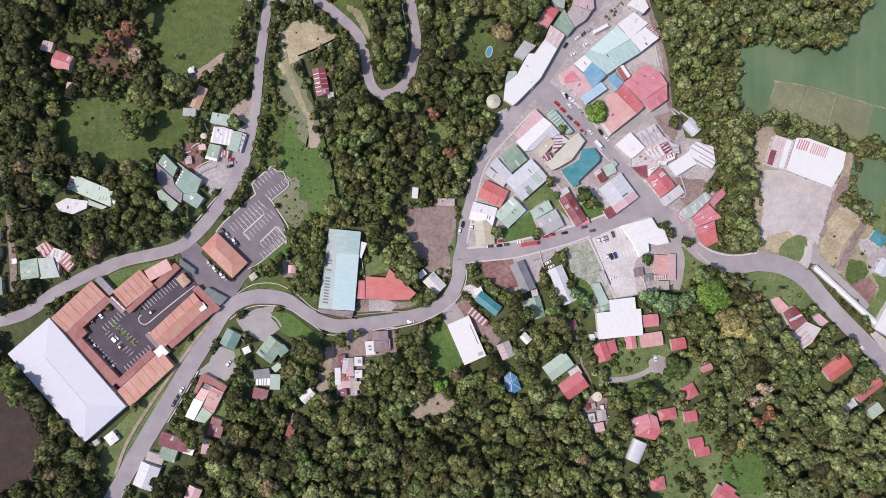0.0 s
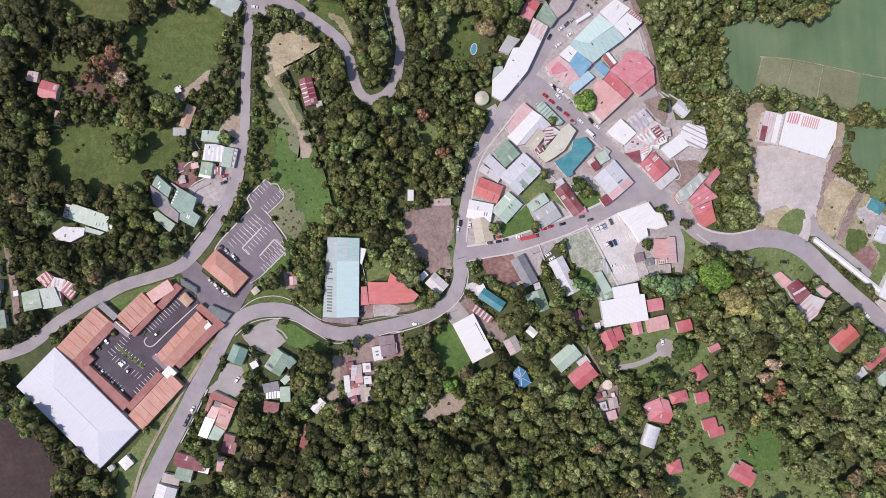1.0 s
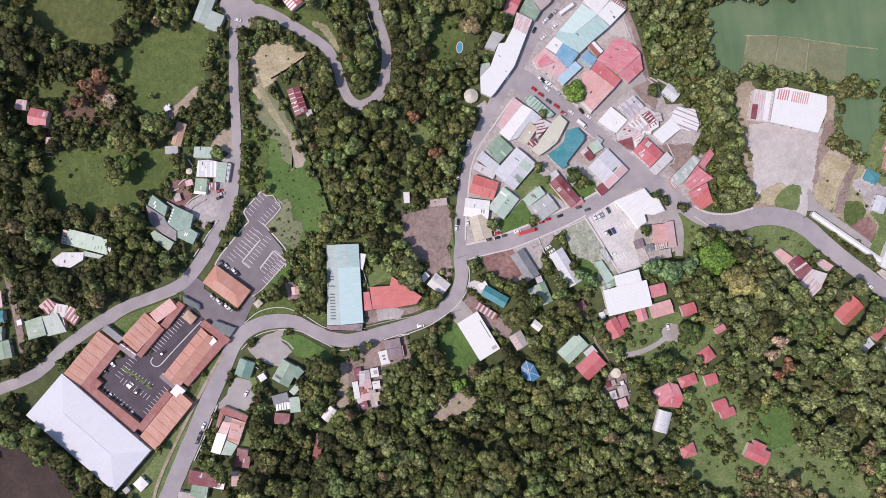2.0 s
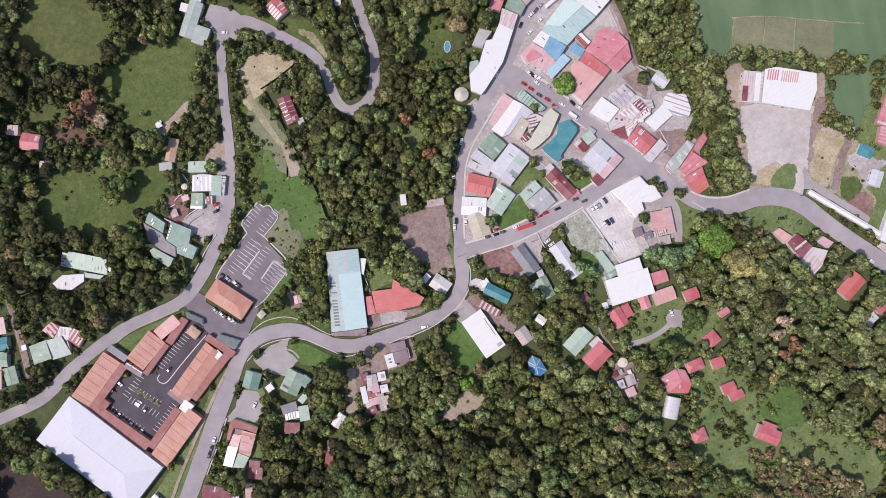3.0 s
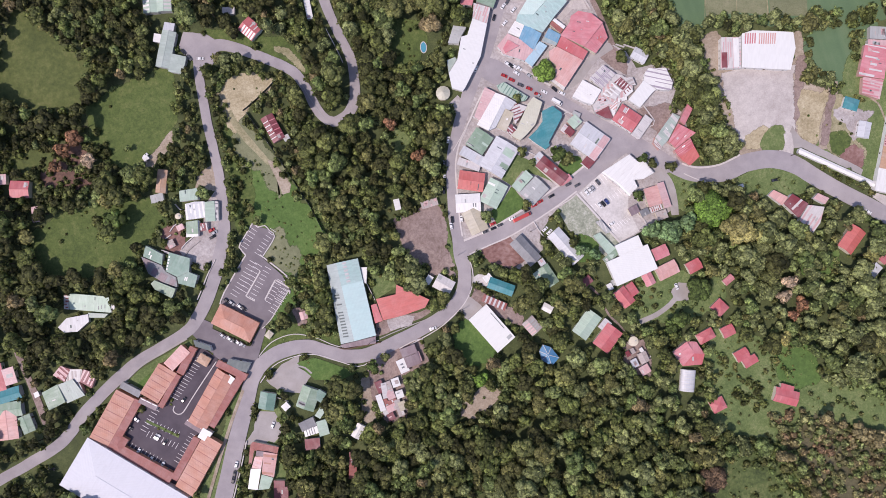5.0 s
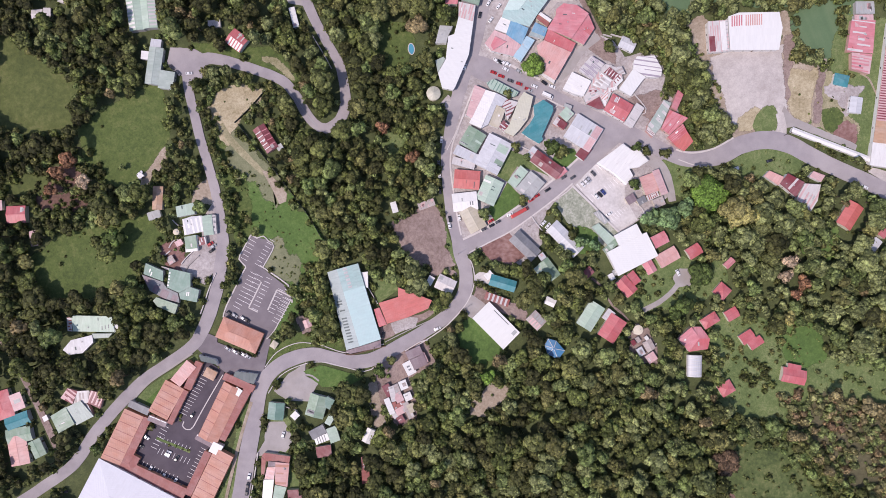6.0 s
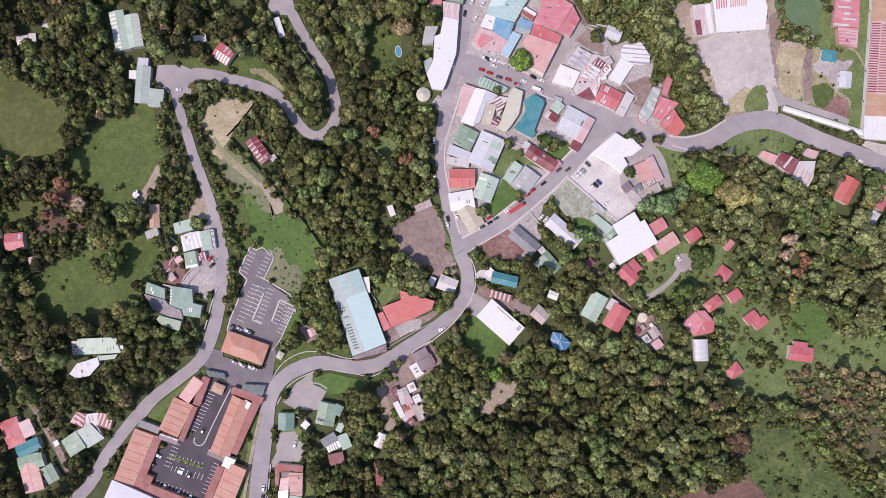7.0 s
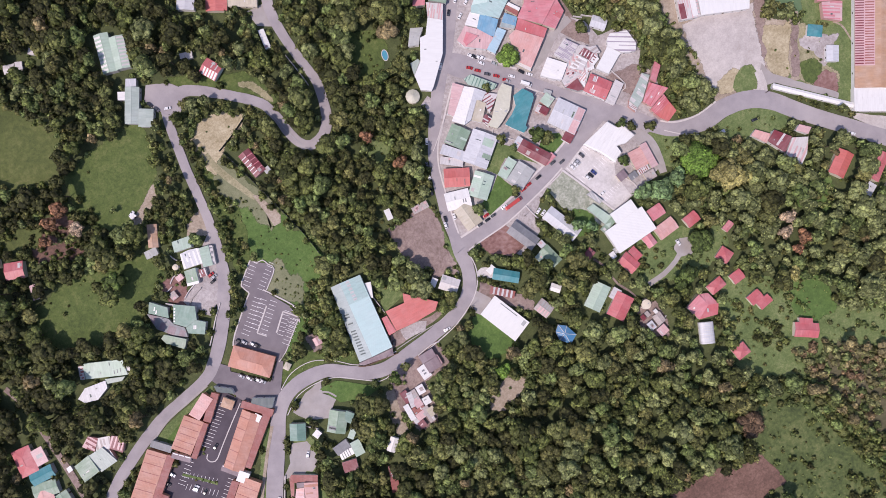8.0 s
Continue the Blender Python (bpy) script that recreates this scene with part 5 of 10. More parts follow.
patch("lawn", LAWN, 0.235, [(145.1, -100.1), (156.5, -98.3), (155.2, -122.2), (176.2, -136.1), (164.9, -152.3), (144.6, -140.9), (138.8, -129.5)], 1.8, "grass slope among cabins", "grass")
patch("grass_bank", LUSH, 0.245, [(181.7, -120.6), (196.1, -122.9), (203.6, -132.9), (199.6, -147.1), (190.0, -151.6), (179.0, -142.1), (178.9, -131.4)], 2.2, "bright green grass among cabins", "grass")
patch("grass_bank", LAWN, 0.115, [(182.9, -117.2), (199.4, -124.4), (199.0, -146.8), (228.7, -165.5), (248.6, -182.8), (237.9, -201.4), (196.8, -172.2), (186.1, -147.7)], 2.0, "green clearing above the woods", "grass")
patch("scrub", SCRUBLAND, 0.085, [(163.1, -155.4), (185.2, -163.7), (206.7, -183.9), (236.1, -204.5), (205.9, -257.1), (181.8, -227.3), (170.6, -196.5), (162.1, -175.3)], 2.0, "brownish scrub slope", "scrub")
patch("scrub", WILD, 0.090, [(133.4, -171.5), (163.0, -188.1), (172.9, -214.1), (197.1, -272.6), (170.6, -318.8), (104.7, -261.6), (117.8, -224.1), (111.1, -199.9), (103.9, -183.6)], 2.0, "bright green low scrub", "scrub")
patch("ploughed_field", REDSOIL, 0.260, [(53.7, -199.7), (84.9, -202.5), (112.9, -207.5), (118.6, -228.6), (99.5, -231.0), (81.2, -252.5), (34.4, -226.4)], 1.0, "bare reddish ploughed field", "field")
patch("lawn", LAWN, 0.370, [(191.0, -12.7), (206.1, -9.8), (220.4, -13.4), (231.1, -20.6), (235.4, -27.0), (230.3, -34.2), (218.5, -32.4), (207.8, -29.5), (200.6, -24.2), (193.5, -21.7)], 0.9, "rough grass verge below the road", "verge")
thicket([(191.0, -12.7), (206.1, -9.8), (220.4, -13.4), (231.1, -20.6), (235.4, -27.0), (230.3, -34.2), (218.5, -32.4), (207.8, -29.5), (200.6, -24.2), (193.5, -21.7)], 26, 0.3, 1.0, 0.3, 0.8)
house("small white shed on the verge", "shed", 192.5, -18.1, [
    (192.5, -18.1, 3.9, 3.2, 89.7, 2.3, 0.3, "shed", "white")], 1, "", 0, 1)
thicket([(231.9, -11.6), (235.5, -9.8), (274.0, -42.1), (270.7, -46.4)], 320, 0.4, 0.9, 0.35, 0.75)
patch("grass_bank", LUSH, 0.125, [(213.5, -80.7), (227.2, -75.0), (237.9, -77.8), (236.4, -87.8), (223.4, -92.9), (214.9, -90.0)], 2.5, "lush green glade below a house", "grass")
thicket([(213.5, -80.7), (227.2, -75.0), (237.9, -77.8), (236.4, -87.8), (223.4, -92.9), (214.9, -90.0)], 60, 0.5, 1.6, 0.4, 0.84)
patch("lawn", LAWN, 0.265, [(146.6, -74.3), (157.4, -65.0), (163.5, -70.0), (161.3, -81.5), (150.1, -85.0), (135.8, -89.3), (129.7, -84.3)], 1.2, "garden lawn beside the cabins", "lawn")
thicket([(146.6, -77.2), (157.4, -66.4), (163.5, -71.8), (161.3, -81.5), (150.1, -85.0), (135.8, -87.9), (130.4, -84.3)], 34, 0.3, 1.0, 0.3, 0.84)
patch("lane", LANE, 0.435, [(129.8, -66.4), (135.9, -62.9), (144.9, -66.4), (146.6, -73.6), (137.6, -75.4), (129.8, -73.6)], 0.6, "small turning place for cars", "lane")
patch("village_yard", YARD, 0.325, [(-158.9, 55.7), (-139.2, 66.6), (-135.6, 77.4), (-128.4, 82.8), (-121.9, 88.3), (-122.2, 75.6), (-128.3, 59.3), (-137.3, 46.7), (-148.0, 39.5), (-155.3, 46.7)], 0.6, "concrete forecourt by the road", "yard")
patch("village_yard", TANSOIL, 0.280, [(-135.7, 90.1), (-132.1, 99.1), (-119.4, 100.9), (-119.4, 90.1), (-123.0, 86.5)], 0.8, "bare earth slope above the road", "yard")
patch("dirt_path", TANSOIL, 0.180, [(-162.9, 117.3), (-153.9, 120.9), (-139.4, 129.9), (-138.7, 126.3), (-150.2, 117.2), (-161.0, 112.9)], 0.8, "bare earth bank at the meadow edge", "path")
patch("village_yard", LANE, 0.375, [(-132.2, -39.6), (-118.9, -32.5), (-106.4, -30.7), (-109.9, -37.8), (-103.4, -45.0), (-113.5, -54.0), (-126.1, -48.6)], 0.6, "concrete forecourt below the road", "yard")
patch("lawn", LUSH, 0.380, [(-109.9, -35.0), (-99.2, -35.0), (-81.1, -47.9), (-74.0, -52.2), (-86.5, -54.3), (-102.7, -48.6)], 0.6, "bright green lawn inside the bend", "lawn")
patch("lawn", LAWN, 0.330, [(-144.0, -59.4), (-131.4, -48.6), (-127.8, -66.5), (-140.3, -84.4), (-136.6, -102.3), (-149.2, -102.3), (-158.2, -88.0), (-149.3, -70.1)], 0.6, "grass yard beside houses", "lawn")
patch("village_yard", LANE, 0.385, [(-158.3, -73.7), (-148.6, -66.5), (-135.0, -64.7), (-136.7, -73.7), (-145.7, -78.0), (-151.1, -75.5)], 0.5, "paved drive to a house", "yard")
patch("lawn", LAWN, 0.185, [(-211.9, -113.1), (-199.4, -100.5), (-185.2, -84.4), (-167.3, -63.0), (-153.1, -39.6), (-148.7, -42.2), (-163.7, -66.5), (-177.9, -89.8), (-197.5, -120.2), (-208.1, -138.0), (-218.9, -139.8), (-217.2, -123.8)], 0.8, "grass verge along the road", "verge")
patch("lawn", LAWN, 0.190, [(-221.6, -14.5), (-205.4, -7.3), (-174.9, -0.8), (-168.4, -0.1), (-169.4, -3.7), (-191.0, -8.4), (-208.9, -21.7), (-216.2, -16.3)], 0.6, "grass verge above the plaza", "verge")
patch("lawn", LUSH, 0.240, [(-210.8, -16.3), (-192.8, -8.4), (-208.9, -23.5)], 0.4, "lawn behind the plaza", "lawn")
# dark sheet laid where the corner is dimmed by lens shade
patch("field", SHADEGROUND, 0.120, [(-303.9, -66.6), (-278.7, -73.7), (-260.5, -95.2), (-249.6, -116.7), (-256.6, -138.1), (-310.2, -159.5)], 2.5, "ground beside the hall with lens shade in its dark colour", "field")
patch("lawn", MEADOW, 0.195, [(-126.2, -10.9), (-102.8, -12.7), (-81.2, -23.5), (-81.2, -32.5), (-95.6, -21.7), (-113.6, -19.2), (-128.0, -23.5)], 0.8, "grass verge above the bend", "verge")

patch("grass_bank", STRAW, 0.262, [(249.5, 27.7), (264.7, 21.9), (259.0, 7.2), (252.3, -5.9), (245.3, -5.7), (239.8, 2.0), (242.6, 15.0)], 1.6, "straw-coloured dry grass bank", "grass", free=False)
patch("dirt_bank", DIRT, 0.268, [(254.5, 48.2), (258.5, 46.3), (248.2, 26.6), (236.3, 3.7), (232.4, 3.5), (245.5, 27.9)], 1.6, "bare brown earth strip beside the yard", "ground", free=False)
patch("dirt_bank", DIRT, 0.352, [(264.9, 20.3), (267.1, 17.7), (261.0, 4.2), (253.2, -9.4), (251.0, -7.4), (258.4, 5.5)], 1.2, "dark earth bank between two lots", "ground", free=False)
patch("lawn", MEADOW, 0.357, [(258.8, -2.9), (266.3, -6.5), (268.8, -11.8), (262.8, -20.1), (255.3, -14.5)], 1.6, "worn green lawn by the huts", "lawn", free=False)

patch("bare_slope", REDSOIL, 0.062, [(-208.4, 145.9), (-195.8, 139.9), (-196.2, 131.4), (-208.2, 128.3), (-218.0, 133.6)], 2.0, "reddish bare earth between brown bushes", "slope")
patch("bare_slope", REDSOIL, 0.064, [(-227.9, 131.4), (-203.7, 124.0), (-191.2, 115.0), (-206.3, 114.3), (-226.5, 122.8)], 2.0, "reddish bare earth between brown bushes", "slope")
thicket([(-238.1, 163.4), (-179.8, 143.8), (-183.0, 110.9), (-226.7, 107.8), (-261.5, 117.3), (-254.1, 145.3)], 260, 0.6, 1.7, 0.0, 0.5)
patch("slab", PALESLAB, 0.387, [(12.9, -18.7), (16.8, -17.8), (24.5, -21.1), (20.8, -27.6), (12.4, -23.4)], 0.4, "pale concrete drive beside a teal-roofed house", "slab")
patch("village_yard", DIRT, 0.398, [(-10.3, -3.4), (-6.4, -3.5), (1.8, -8.6), (1.3, -14.3), (-2.4, -9.4), (-11.1, -8.3)], 1.0, "trodden earth before the house at the bend", "yard")


# ---- setting: roads and paving ----
ribbon("dirt_path", DRYGRASS, 0.225, [(-101.1, 131.0, 3.6), (-99.7, 121.6, 4.0), (-96.4, 111.8, 4.7), (-92.0, 102.0, 4.0), (-87.3, 90.8, 2.9)], "straw-coloured strip of dry grass along the fence", "path", uneven=0.5, margin=1.5)
ribbon("field_path", DRYGRASS, 0.200, [(211.3, 111.3, 0.6), (232.8, 107.6, 0.6), (251.9, 102.2, 0.6), (274.5, 95.3, 0.7), (293.1, 90.3, 0.7)], "pale worn path along the field edge", "path", uneven=0.4, margin=-1)
ribbon("field_path", DRYGRASS, 0.205, [(232.8, 106.9, 0.4), (229.2, 97.1, 0.4), (226.2, 87.4, 0.4)], "pale worn path between parcels", "path", uneven=0.4, margin=-1)
ribbon("field_path", DRYGRASS, 0.210, [(250.8, 101.8, 0.4), (247.8, 91.7, 0.4), (244.9, 80.9, 0.4)], "pale worn path between parcels", "path", uneven=0.4, margin=-1)
ribbon("field_path", DRYGRASS, 0.215, [(213.1, 111.3, 0.4), (209.8, 102.6, 0.4), (205.4, 89.6, 0.4)], "pale worn path between parcels", "path", uneven=0.4, margin=-1)
ribbon("road", ROAD, 0.510, [(-314.9, -46.9, 6.8), (-275.4, -38.6, 7.1), (-261.1, -32.5, 7.4), (-246.7, -22.1, 7.4), (-210.8, -4.4, 7.4), (-173.1, 4.9, 7.4), (-161.2, 11.8, 8.1), (-151.6, 21.5, 8.4), (-142.6, 33.0, 8.1), (-135.5, 44.9, 8.1), (-127.6, 59.3, 7.7), (-123.0, 77.4, 6.8), (-119.4, 95.5, 6.2), (-116.0, 131.7, 5.9), (-111.0, 162.6, 6.2), (-106.2, 170.9, 8.1), (-97.8, 173.3, 8.4), (-85.8, 169.0, 6.8), (-57.4, 145.6, 6.5), (-50.4, 132.2, 6.2), (-48.3, 119.0, 6.2), (-45.5, 109.1, 6.2), (-39.7, 103.3, 6.5), (-29.6, 105.1, 6.8), (-22.7, 112.9, 6.8), (-19.0, 124.1, 6.2), (-16.7, 138.6, 5.9), (-19.0, 155.2, 5.9), (-21.0, 172.6, 6.2), (-20.9, 187.5, 6.8), (-18.8, 198.8, 6.8), (-10.4, 219.1, 6.8)], "worn grey asphalt road winding through the hills", "road")
patch("road_apron", ROAD, 0.505, [(-113.0, 188.5), (-99.4, 181.7), (-91.7, 173.2), (-101.9, 162.3), (-109.2, 160.2), (-112.9, 168.5), (-119.2, 179.5)], 0.5, "worn asphalt turning place", "road")
ribbon("road", ROAD, 0.515, [(-236.4, -198.6, 9.4), (-207.0, -147.0, 10.1), (-194.6, -124.5, 10.8), (-172.9, -88.7, 10.8), (-162.6, -71.6, 10.8), (-155.8, -60.8, 10.4), (-148.0, -48.6, 9.7), (-139.4, -35.3, 9.4), (-127.9, -27.1, 9.1), (-113.6, -24.9, 9.1), (-99.9, -27.1, 8.4), (-88.4, -35.0, 8.4), (-75.8, -42.1, 8.7), (-59.6, -43.9, 8.7), (-18.3, -37.8, 8.1), (-3.9, -32.4, 8.4), (5.0, -24.2, 8.7), (9.4, -13.4, 8.4), (10.4, -2.6, 9.1), (11.9, 8.9, 6.8), (13.7, 21.5, 6.8), (23.1, 53.9, 6.8), (31.0, 69.4, 6.8), (41.8, 85.3, 7.6), (53.8, 101.9, 9.1), (65.7, 117.1, 11.0), (77.3, 133.4, 10.4), (88.1, 147.9, 8.4), (98.3, 161.3, 7.8), (108.1, 186.1, 7.8)], "grey asphalt village street with pale edges", "road")
ribbon("road", ROAD, 0.520, [(9.4, -1.2, 9.4), (23.0, 1.3, 10.1), (41.0, 3.5, 10.8), (59.0, 7.8, 10.8), (77.0, 12.5, 10.1), (94.9, 17.9, 10.1), (111.1, 24.0, 10.8), (125.5, 30.4, 12.2), (136.3, 33.3, 12.2)], "grey asphalt street between village houses", "road")
ribbon("road", ROAD, 0.525, [(57.4, 113.5, 8.6), (65.7, 103.4, 14.4), (77.2, 92.5, 14.4), (91.5, 79.1, 10.8), (104.1, 65.8, 9.4), (114.8, 52.8, 10.1), (125.6, 39.5, 12.2), (136.3, 29.0, 13.0), (147.1, 18.9, 10.1), (156.0, 8.9, 9.4), (166.7, -0.1, 10.1), (184.6, -5.5, 11.5), (202.6, -4.4, 11.5), (218.7, -7.7, 11.5), (230.5, -15.6, 11.5), (240.1, -27.0, 10.8), (252.5, -40.6, 10.1), (264.9, -53.2, 10.1), (277.3, -66.4, 10.1), (305.7, -95.0, 10.1)], "grey asphalt street leading out of the village", "road")
ribbon("lane", LANE, 0.485, [(130.9, 21.5, 5.8), (143.4, 10.7, 6.5), (148.8, -0.1, 7.9), (149.4, -12.7, 5.8), (147.9, -21.7, 4.3)], "concrete lane beside a house", "lane")
ribbon("lane", DIRT, 0.480, [(144.5, 93.6, 3.6), (142.1, 120.7, 3.2), (136.8, 142.5, 3.2), (129.7, 164.2, 3.2), (126.2, 186.0, 3.2)], "narrow earth lane behind the houses", "lane")
ribbon("lane", LANE, 0.490, [(102.3, 77.3, 2.9), (114.9, 80.2, 5.8), (131.2, 90.0, 5.0), (143.8, 93.6, 4.3)], "short side lane", "lane")
ribbon("lane", DIRT, 0.390, [(-284.5, 62.4, 3.6), (-278.0, 44.4, 3.6), (-275.8, 18.6, 4.0), (-273.6, -7.2, 4.3), (-273.3, -21.6, 4.3)], "narrow earth track to houses", "lane")
ribbon("lane", LANE, 0.445, [(104.7, -79.0, 3.2), (116.1, -77.9, 3.2), (126.9, -74.3, 3.2), (134.1, -70.0, 3.2)], "curved garden drive", "lane")
ribbon("lane", GRAVEL, 0.495, [(232.1, 5.3, 5.0), (230.6, -3.7, 5.0), (227.6, -10.9, 5.0)], "gravel drive to the yard", "lane")
patch("plaza_apron", LOT, 0.500, [(-168.4, 5.3), (-158.7, 11.0), (-152.6, 5.3), (-154.0, 2.4), (-135.2, -15.6), (-124.4, -5.5), (-121.5, -8.4), (-134.4, -27.1), (-138.7, -33.5), (-144.1, -32.5), (-156.8, -16.3), (-164.0, -3.7)], 0.2, "dark asphalt entrance to the plaza", "road")
patch("parking_lot", LOT, 0.535, [(-109.5, 57.2), (-100.1, 51.0), (-98.7, 45.6), (-110.2, 35.5), (-101.1, 20.4), (-100.0, 10.7), (-118.0, -4.1), (-124.4, -7.0), (-144.3, 15.4), (-139.7, 21.5), (-122.1, 37.7), (-119.6, 40.6), (-121.8, 46.4)], 0.15, "dark asphalt car park with white bay lines", "parking")
patch("plaza_court", COURTYARD, 0.530, [(-239.3, -48.6), (-225.0, -37.9), (-208.9, -30.7), (-191.0, -18.1), (-164.7, -5.5), (-156.8, -16.3), (-158.5, -23.5), (-188.2, -48.6), (-178.1, -59.4), (-208.5, -84.5)], 0.1, "black asphalt courtyard with parking bays", "parking")
ribbon("kerb", KERB, 0.68, [(-144.7, 15.7, 0.8), (-140.0, 21.8, 0.8), (-122.4, 37.7, 0.8), (-119.6, 40.6, 0.8), (-121.8, 46.4, 0.8), (-117.5, 50.7, 0.8), (-109.2, 57.9, 0.8)], "pale concrete kerb", "kerb", uneven=0.05, base=-0.2, margin=0.6)
ribbon("kerb", KERB, 0.68, [(-109.2, 57.9, 0.6), (-105.6, 54.6, 0.6), (-102.0, 54.3, 0.6), (-100.1, 50.0, 0.6), (-98.3, 45.6, 0.6), (-109.1, 36.3, 0.6)], "pale concrete kerb", "kerb", uneven=0.05, base=-0.2, margin=0.6)
ribbon("kerb", KERB, 0.68, [(-110.9, 37.7, 0.8), (-102.2, 25.1, 0.8), (-98.6, 19.0, 0.8)], "pale concrete kerb", "kerb", uneven=0.05, base=-0.2, margin=0.6)
ribbon("kerb", KERB, 0.68, [(-127.4, 15.4, 0.8), (-113.8, 27.6, 0.8)], "pale concrete kerb", "kerb", uneven=0.05, base=-0.2, margin=0.6)
ribbon("kerb", KERB, 0.68, [(-127.4, 15.4, 0.7), (-123.1, 10.7, 0.7)], "pale concrete kerb", "kerb", uneven=0.05, base=-0.2, margin=0.6)
ribbon("kerb", KERB, 0.68, [(-106.5, 19.3, 0.8), (-100.0, 11.8, 0.8), (-100.7, 8.2, 0.8)], "pale concrete kerb", "kerb", uneven=0.05, base=-0.2, margin=0.6)
ribbon("kerb", KERB, 0.68, [(-106.5, 19.3, 0.9), (-116.6, 9.6, 0.9)], "pale concrete kerb", "kerb", uneven=0.05, base=-0.2, margin=0.6)
ribbon("pavement", KERB, 0.68, [(15.1, 8.1, 1.0), (16.8, 18.2, 1.0), (19.6, 30.5, 1.0), (24.9, 51.4, 1.0), (31.2, 63.7, 1.0), (38.4, 71.8, 1.0), (45.8, 80.2, 1.0), (57.5, 92.5, 1.0)], "concrete pavement along the street", "pavement", uneven=0.05, base=-0.2, margin=0.6)
ribbon("pavement", KERB, 0.68, [(15.1, 5.3, 1.3), (30.2, 6.4, 1.3), (42.8, 8.9, 1.3), (60.8, 13.2, 1.3), (78.8, 18.2, 1.3), (95.0, 23.3, 1.3), (107.6, 28.3, 1.3)], "concrete pavement along the street", "pavement", uneven=0.05, base=-0.2, margin=0.6)
ribbon("pavement", KERB, 0.68, [(15.8, -4.1, 0.9), (30.2, -2.6, 0.9), (44.6, -1.2, 0.9), (62.6, 3.1, 0.9), (80.5, 8.1, 0.9), (93.1, 12.5, 0.9)], "concrete pavement along the street", "pavement", uneven=0.05, base=-0.2, margin=0.6)
ribbon("kerb", KERB, 0.68, [(14.4, -4.8, 0.6), (14.4, -14.5, 0.6), (10.8, -24.2, 0.6), (3.2, -32.4, 0.6), (-7.5, -38.5, 0.6), (-18.3, -42.8, 0.6), (-38.0, -46.8, 0.6)], "pale concrete kerb", "kerb", uneven=0.05, base=-0.2, margin=0.6)
ribbon("kerb", KERB, 0.68, [(161.3, 1.7, 0.6), (169.5, -5.5, 0.6), (179.2, -11.3, 0.6)], "pale concrete kerb", "kerb", uneven=0.05, base=-0.2, margin=0.6)
ribbon("kerb", KERB, 0.68, [(162.1, 8.1, 1.1), (171.0, 2.4, 1.1), (184.7, -0.1, 1.1), (199.0, 1.7, 1.1)], "pale concrete kerb", "kerb", uneven=0.05, base=-0.2, margin=0.6)
ribbon("pavement", KERB, 0.68, [(98.0, 68.4, 0.9), (108.0, 57.5, 0.9), (112.0, 52.0, 0.9)], "concrete pavement along the street", "pavement", uneven=0.05, base=-0.2, margin=0.6)
ribbon("pavement", KERB, 0.68, [(83.7, 98.3, 1.4), (98.7, 81.7, 1.4)], "concrete pavement along the street", "pavement", uneven=0.05, base=-0.2, margin=0.6)
ribbon("kerb", KERB, 0.68, [(-135.8, -39.6, 0.5), (-124.3, -32.1, 0.5), (-110.0, -30.7, 0.5), (-97.4, -33.5, 0.5), (-84.8, -42.1, 0.5), (-74.0, -49.3, 0.5), (-66.8, -49.3, 0.5)], "pale concrete kerb", "kerb", uneven=0.05, base=-0.2, margin=0.6)
ribbon("kerb", KERB, 0.68, [(-131.6, -23.5, 0.5), (-120.8, -17.4, 0.5), (-106.4, -17.0, 0.5), (-93.8, -23.5, 0.5), (-83.0, -32.5, 0.5), (-74.0, -36.0, 0.5), (-56.0, -37.8, 0.5)], "pale concrete kerb", "kerb", uneven=0.05, base=-0.2, margin=0.6)
ribbon("drain", LANE, 0.68, [(-218.7, -12.7, 1.2), (-203.6, -5.5, 1.2), (-187.5, -1.9, 1.2), (-171.3, 1.7, 1.2)], "concrete drain along the verge", "drain", uneven=0.05, base=-0.2, margin=0.6)
ribbon("drain", TANSOIL, 0.68, [(-208.1, -137.3, 2.0), (-202.2, -120.2, 2.0), (-194.0, -105.2, 2.0), (-182.6, -88.0, 2.0), (-170.2, -70.1, 2.0), (-158.4, -54.0, 2.0), (-147.7, -40.7, 2.0)], "concrete drain along the verge", "drain", uneven=0.05, base=-0.2, margin=0.6)
fence_line(NET, 2.6, -0.2, [(-90.6, 126.3, 0.16), (-84.4, 106.3, 0.16), (-77.2, 81.0, 0.16), (-70.6, 55.7, 0.16), (-68.0, 39.5, 0.16)], "fence", "dark netted fence along the grass bank", "fence", 2.75)
fence_line(NET, 2.2, -0.2, [(-92.4, 128.1, 0.16), (-81.6, 132.4, 0.16), (-67.2, 139.7, 0.16)], "fence", "dark netted fence along the grass bank", "fence", 2.35)
fence_line(STEEL, 0.82, 0.45, [(-52.1, 134.4, 0.3), (-48.2, 117.7, 0.3), (-44.4, 106.0, 0.3)], "guard_rail", "galvanised roadside guard rail on the bend", "rail", 0.86)
ribbon("kerb", KERB, 0.8, [(-26.1, 162.6, 0.6), (-24.6, 154.2, 0.6), (-23.2, 145.5, 0.6), (-22.3, 137.5, 0.6)], "pale concrete kerb", "kerb", uneven=0.05, base=-0.2, margin=0.6)
ribbon("garden_wall", KERB, 1.1, [(-157.3, 23.0, 0.6), (-152.8, 28.0, 0.6), (-145.6, 36.6, 0.6), (-138.6, 43.5, 0.6)], "pale retaining wall beside the road", "wall", uneven=0.05, base=-0.2, margin=0.6)
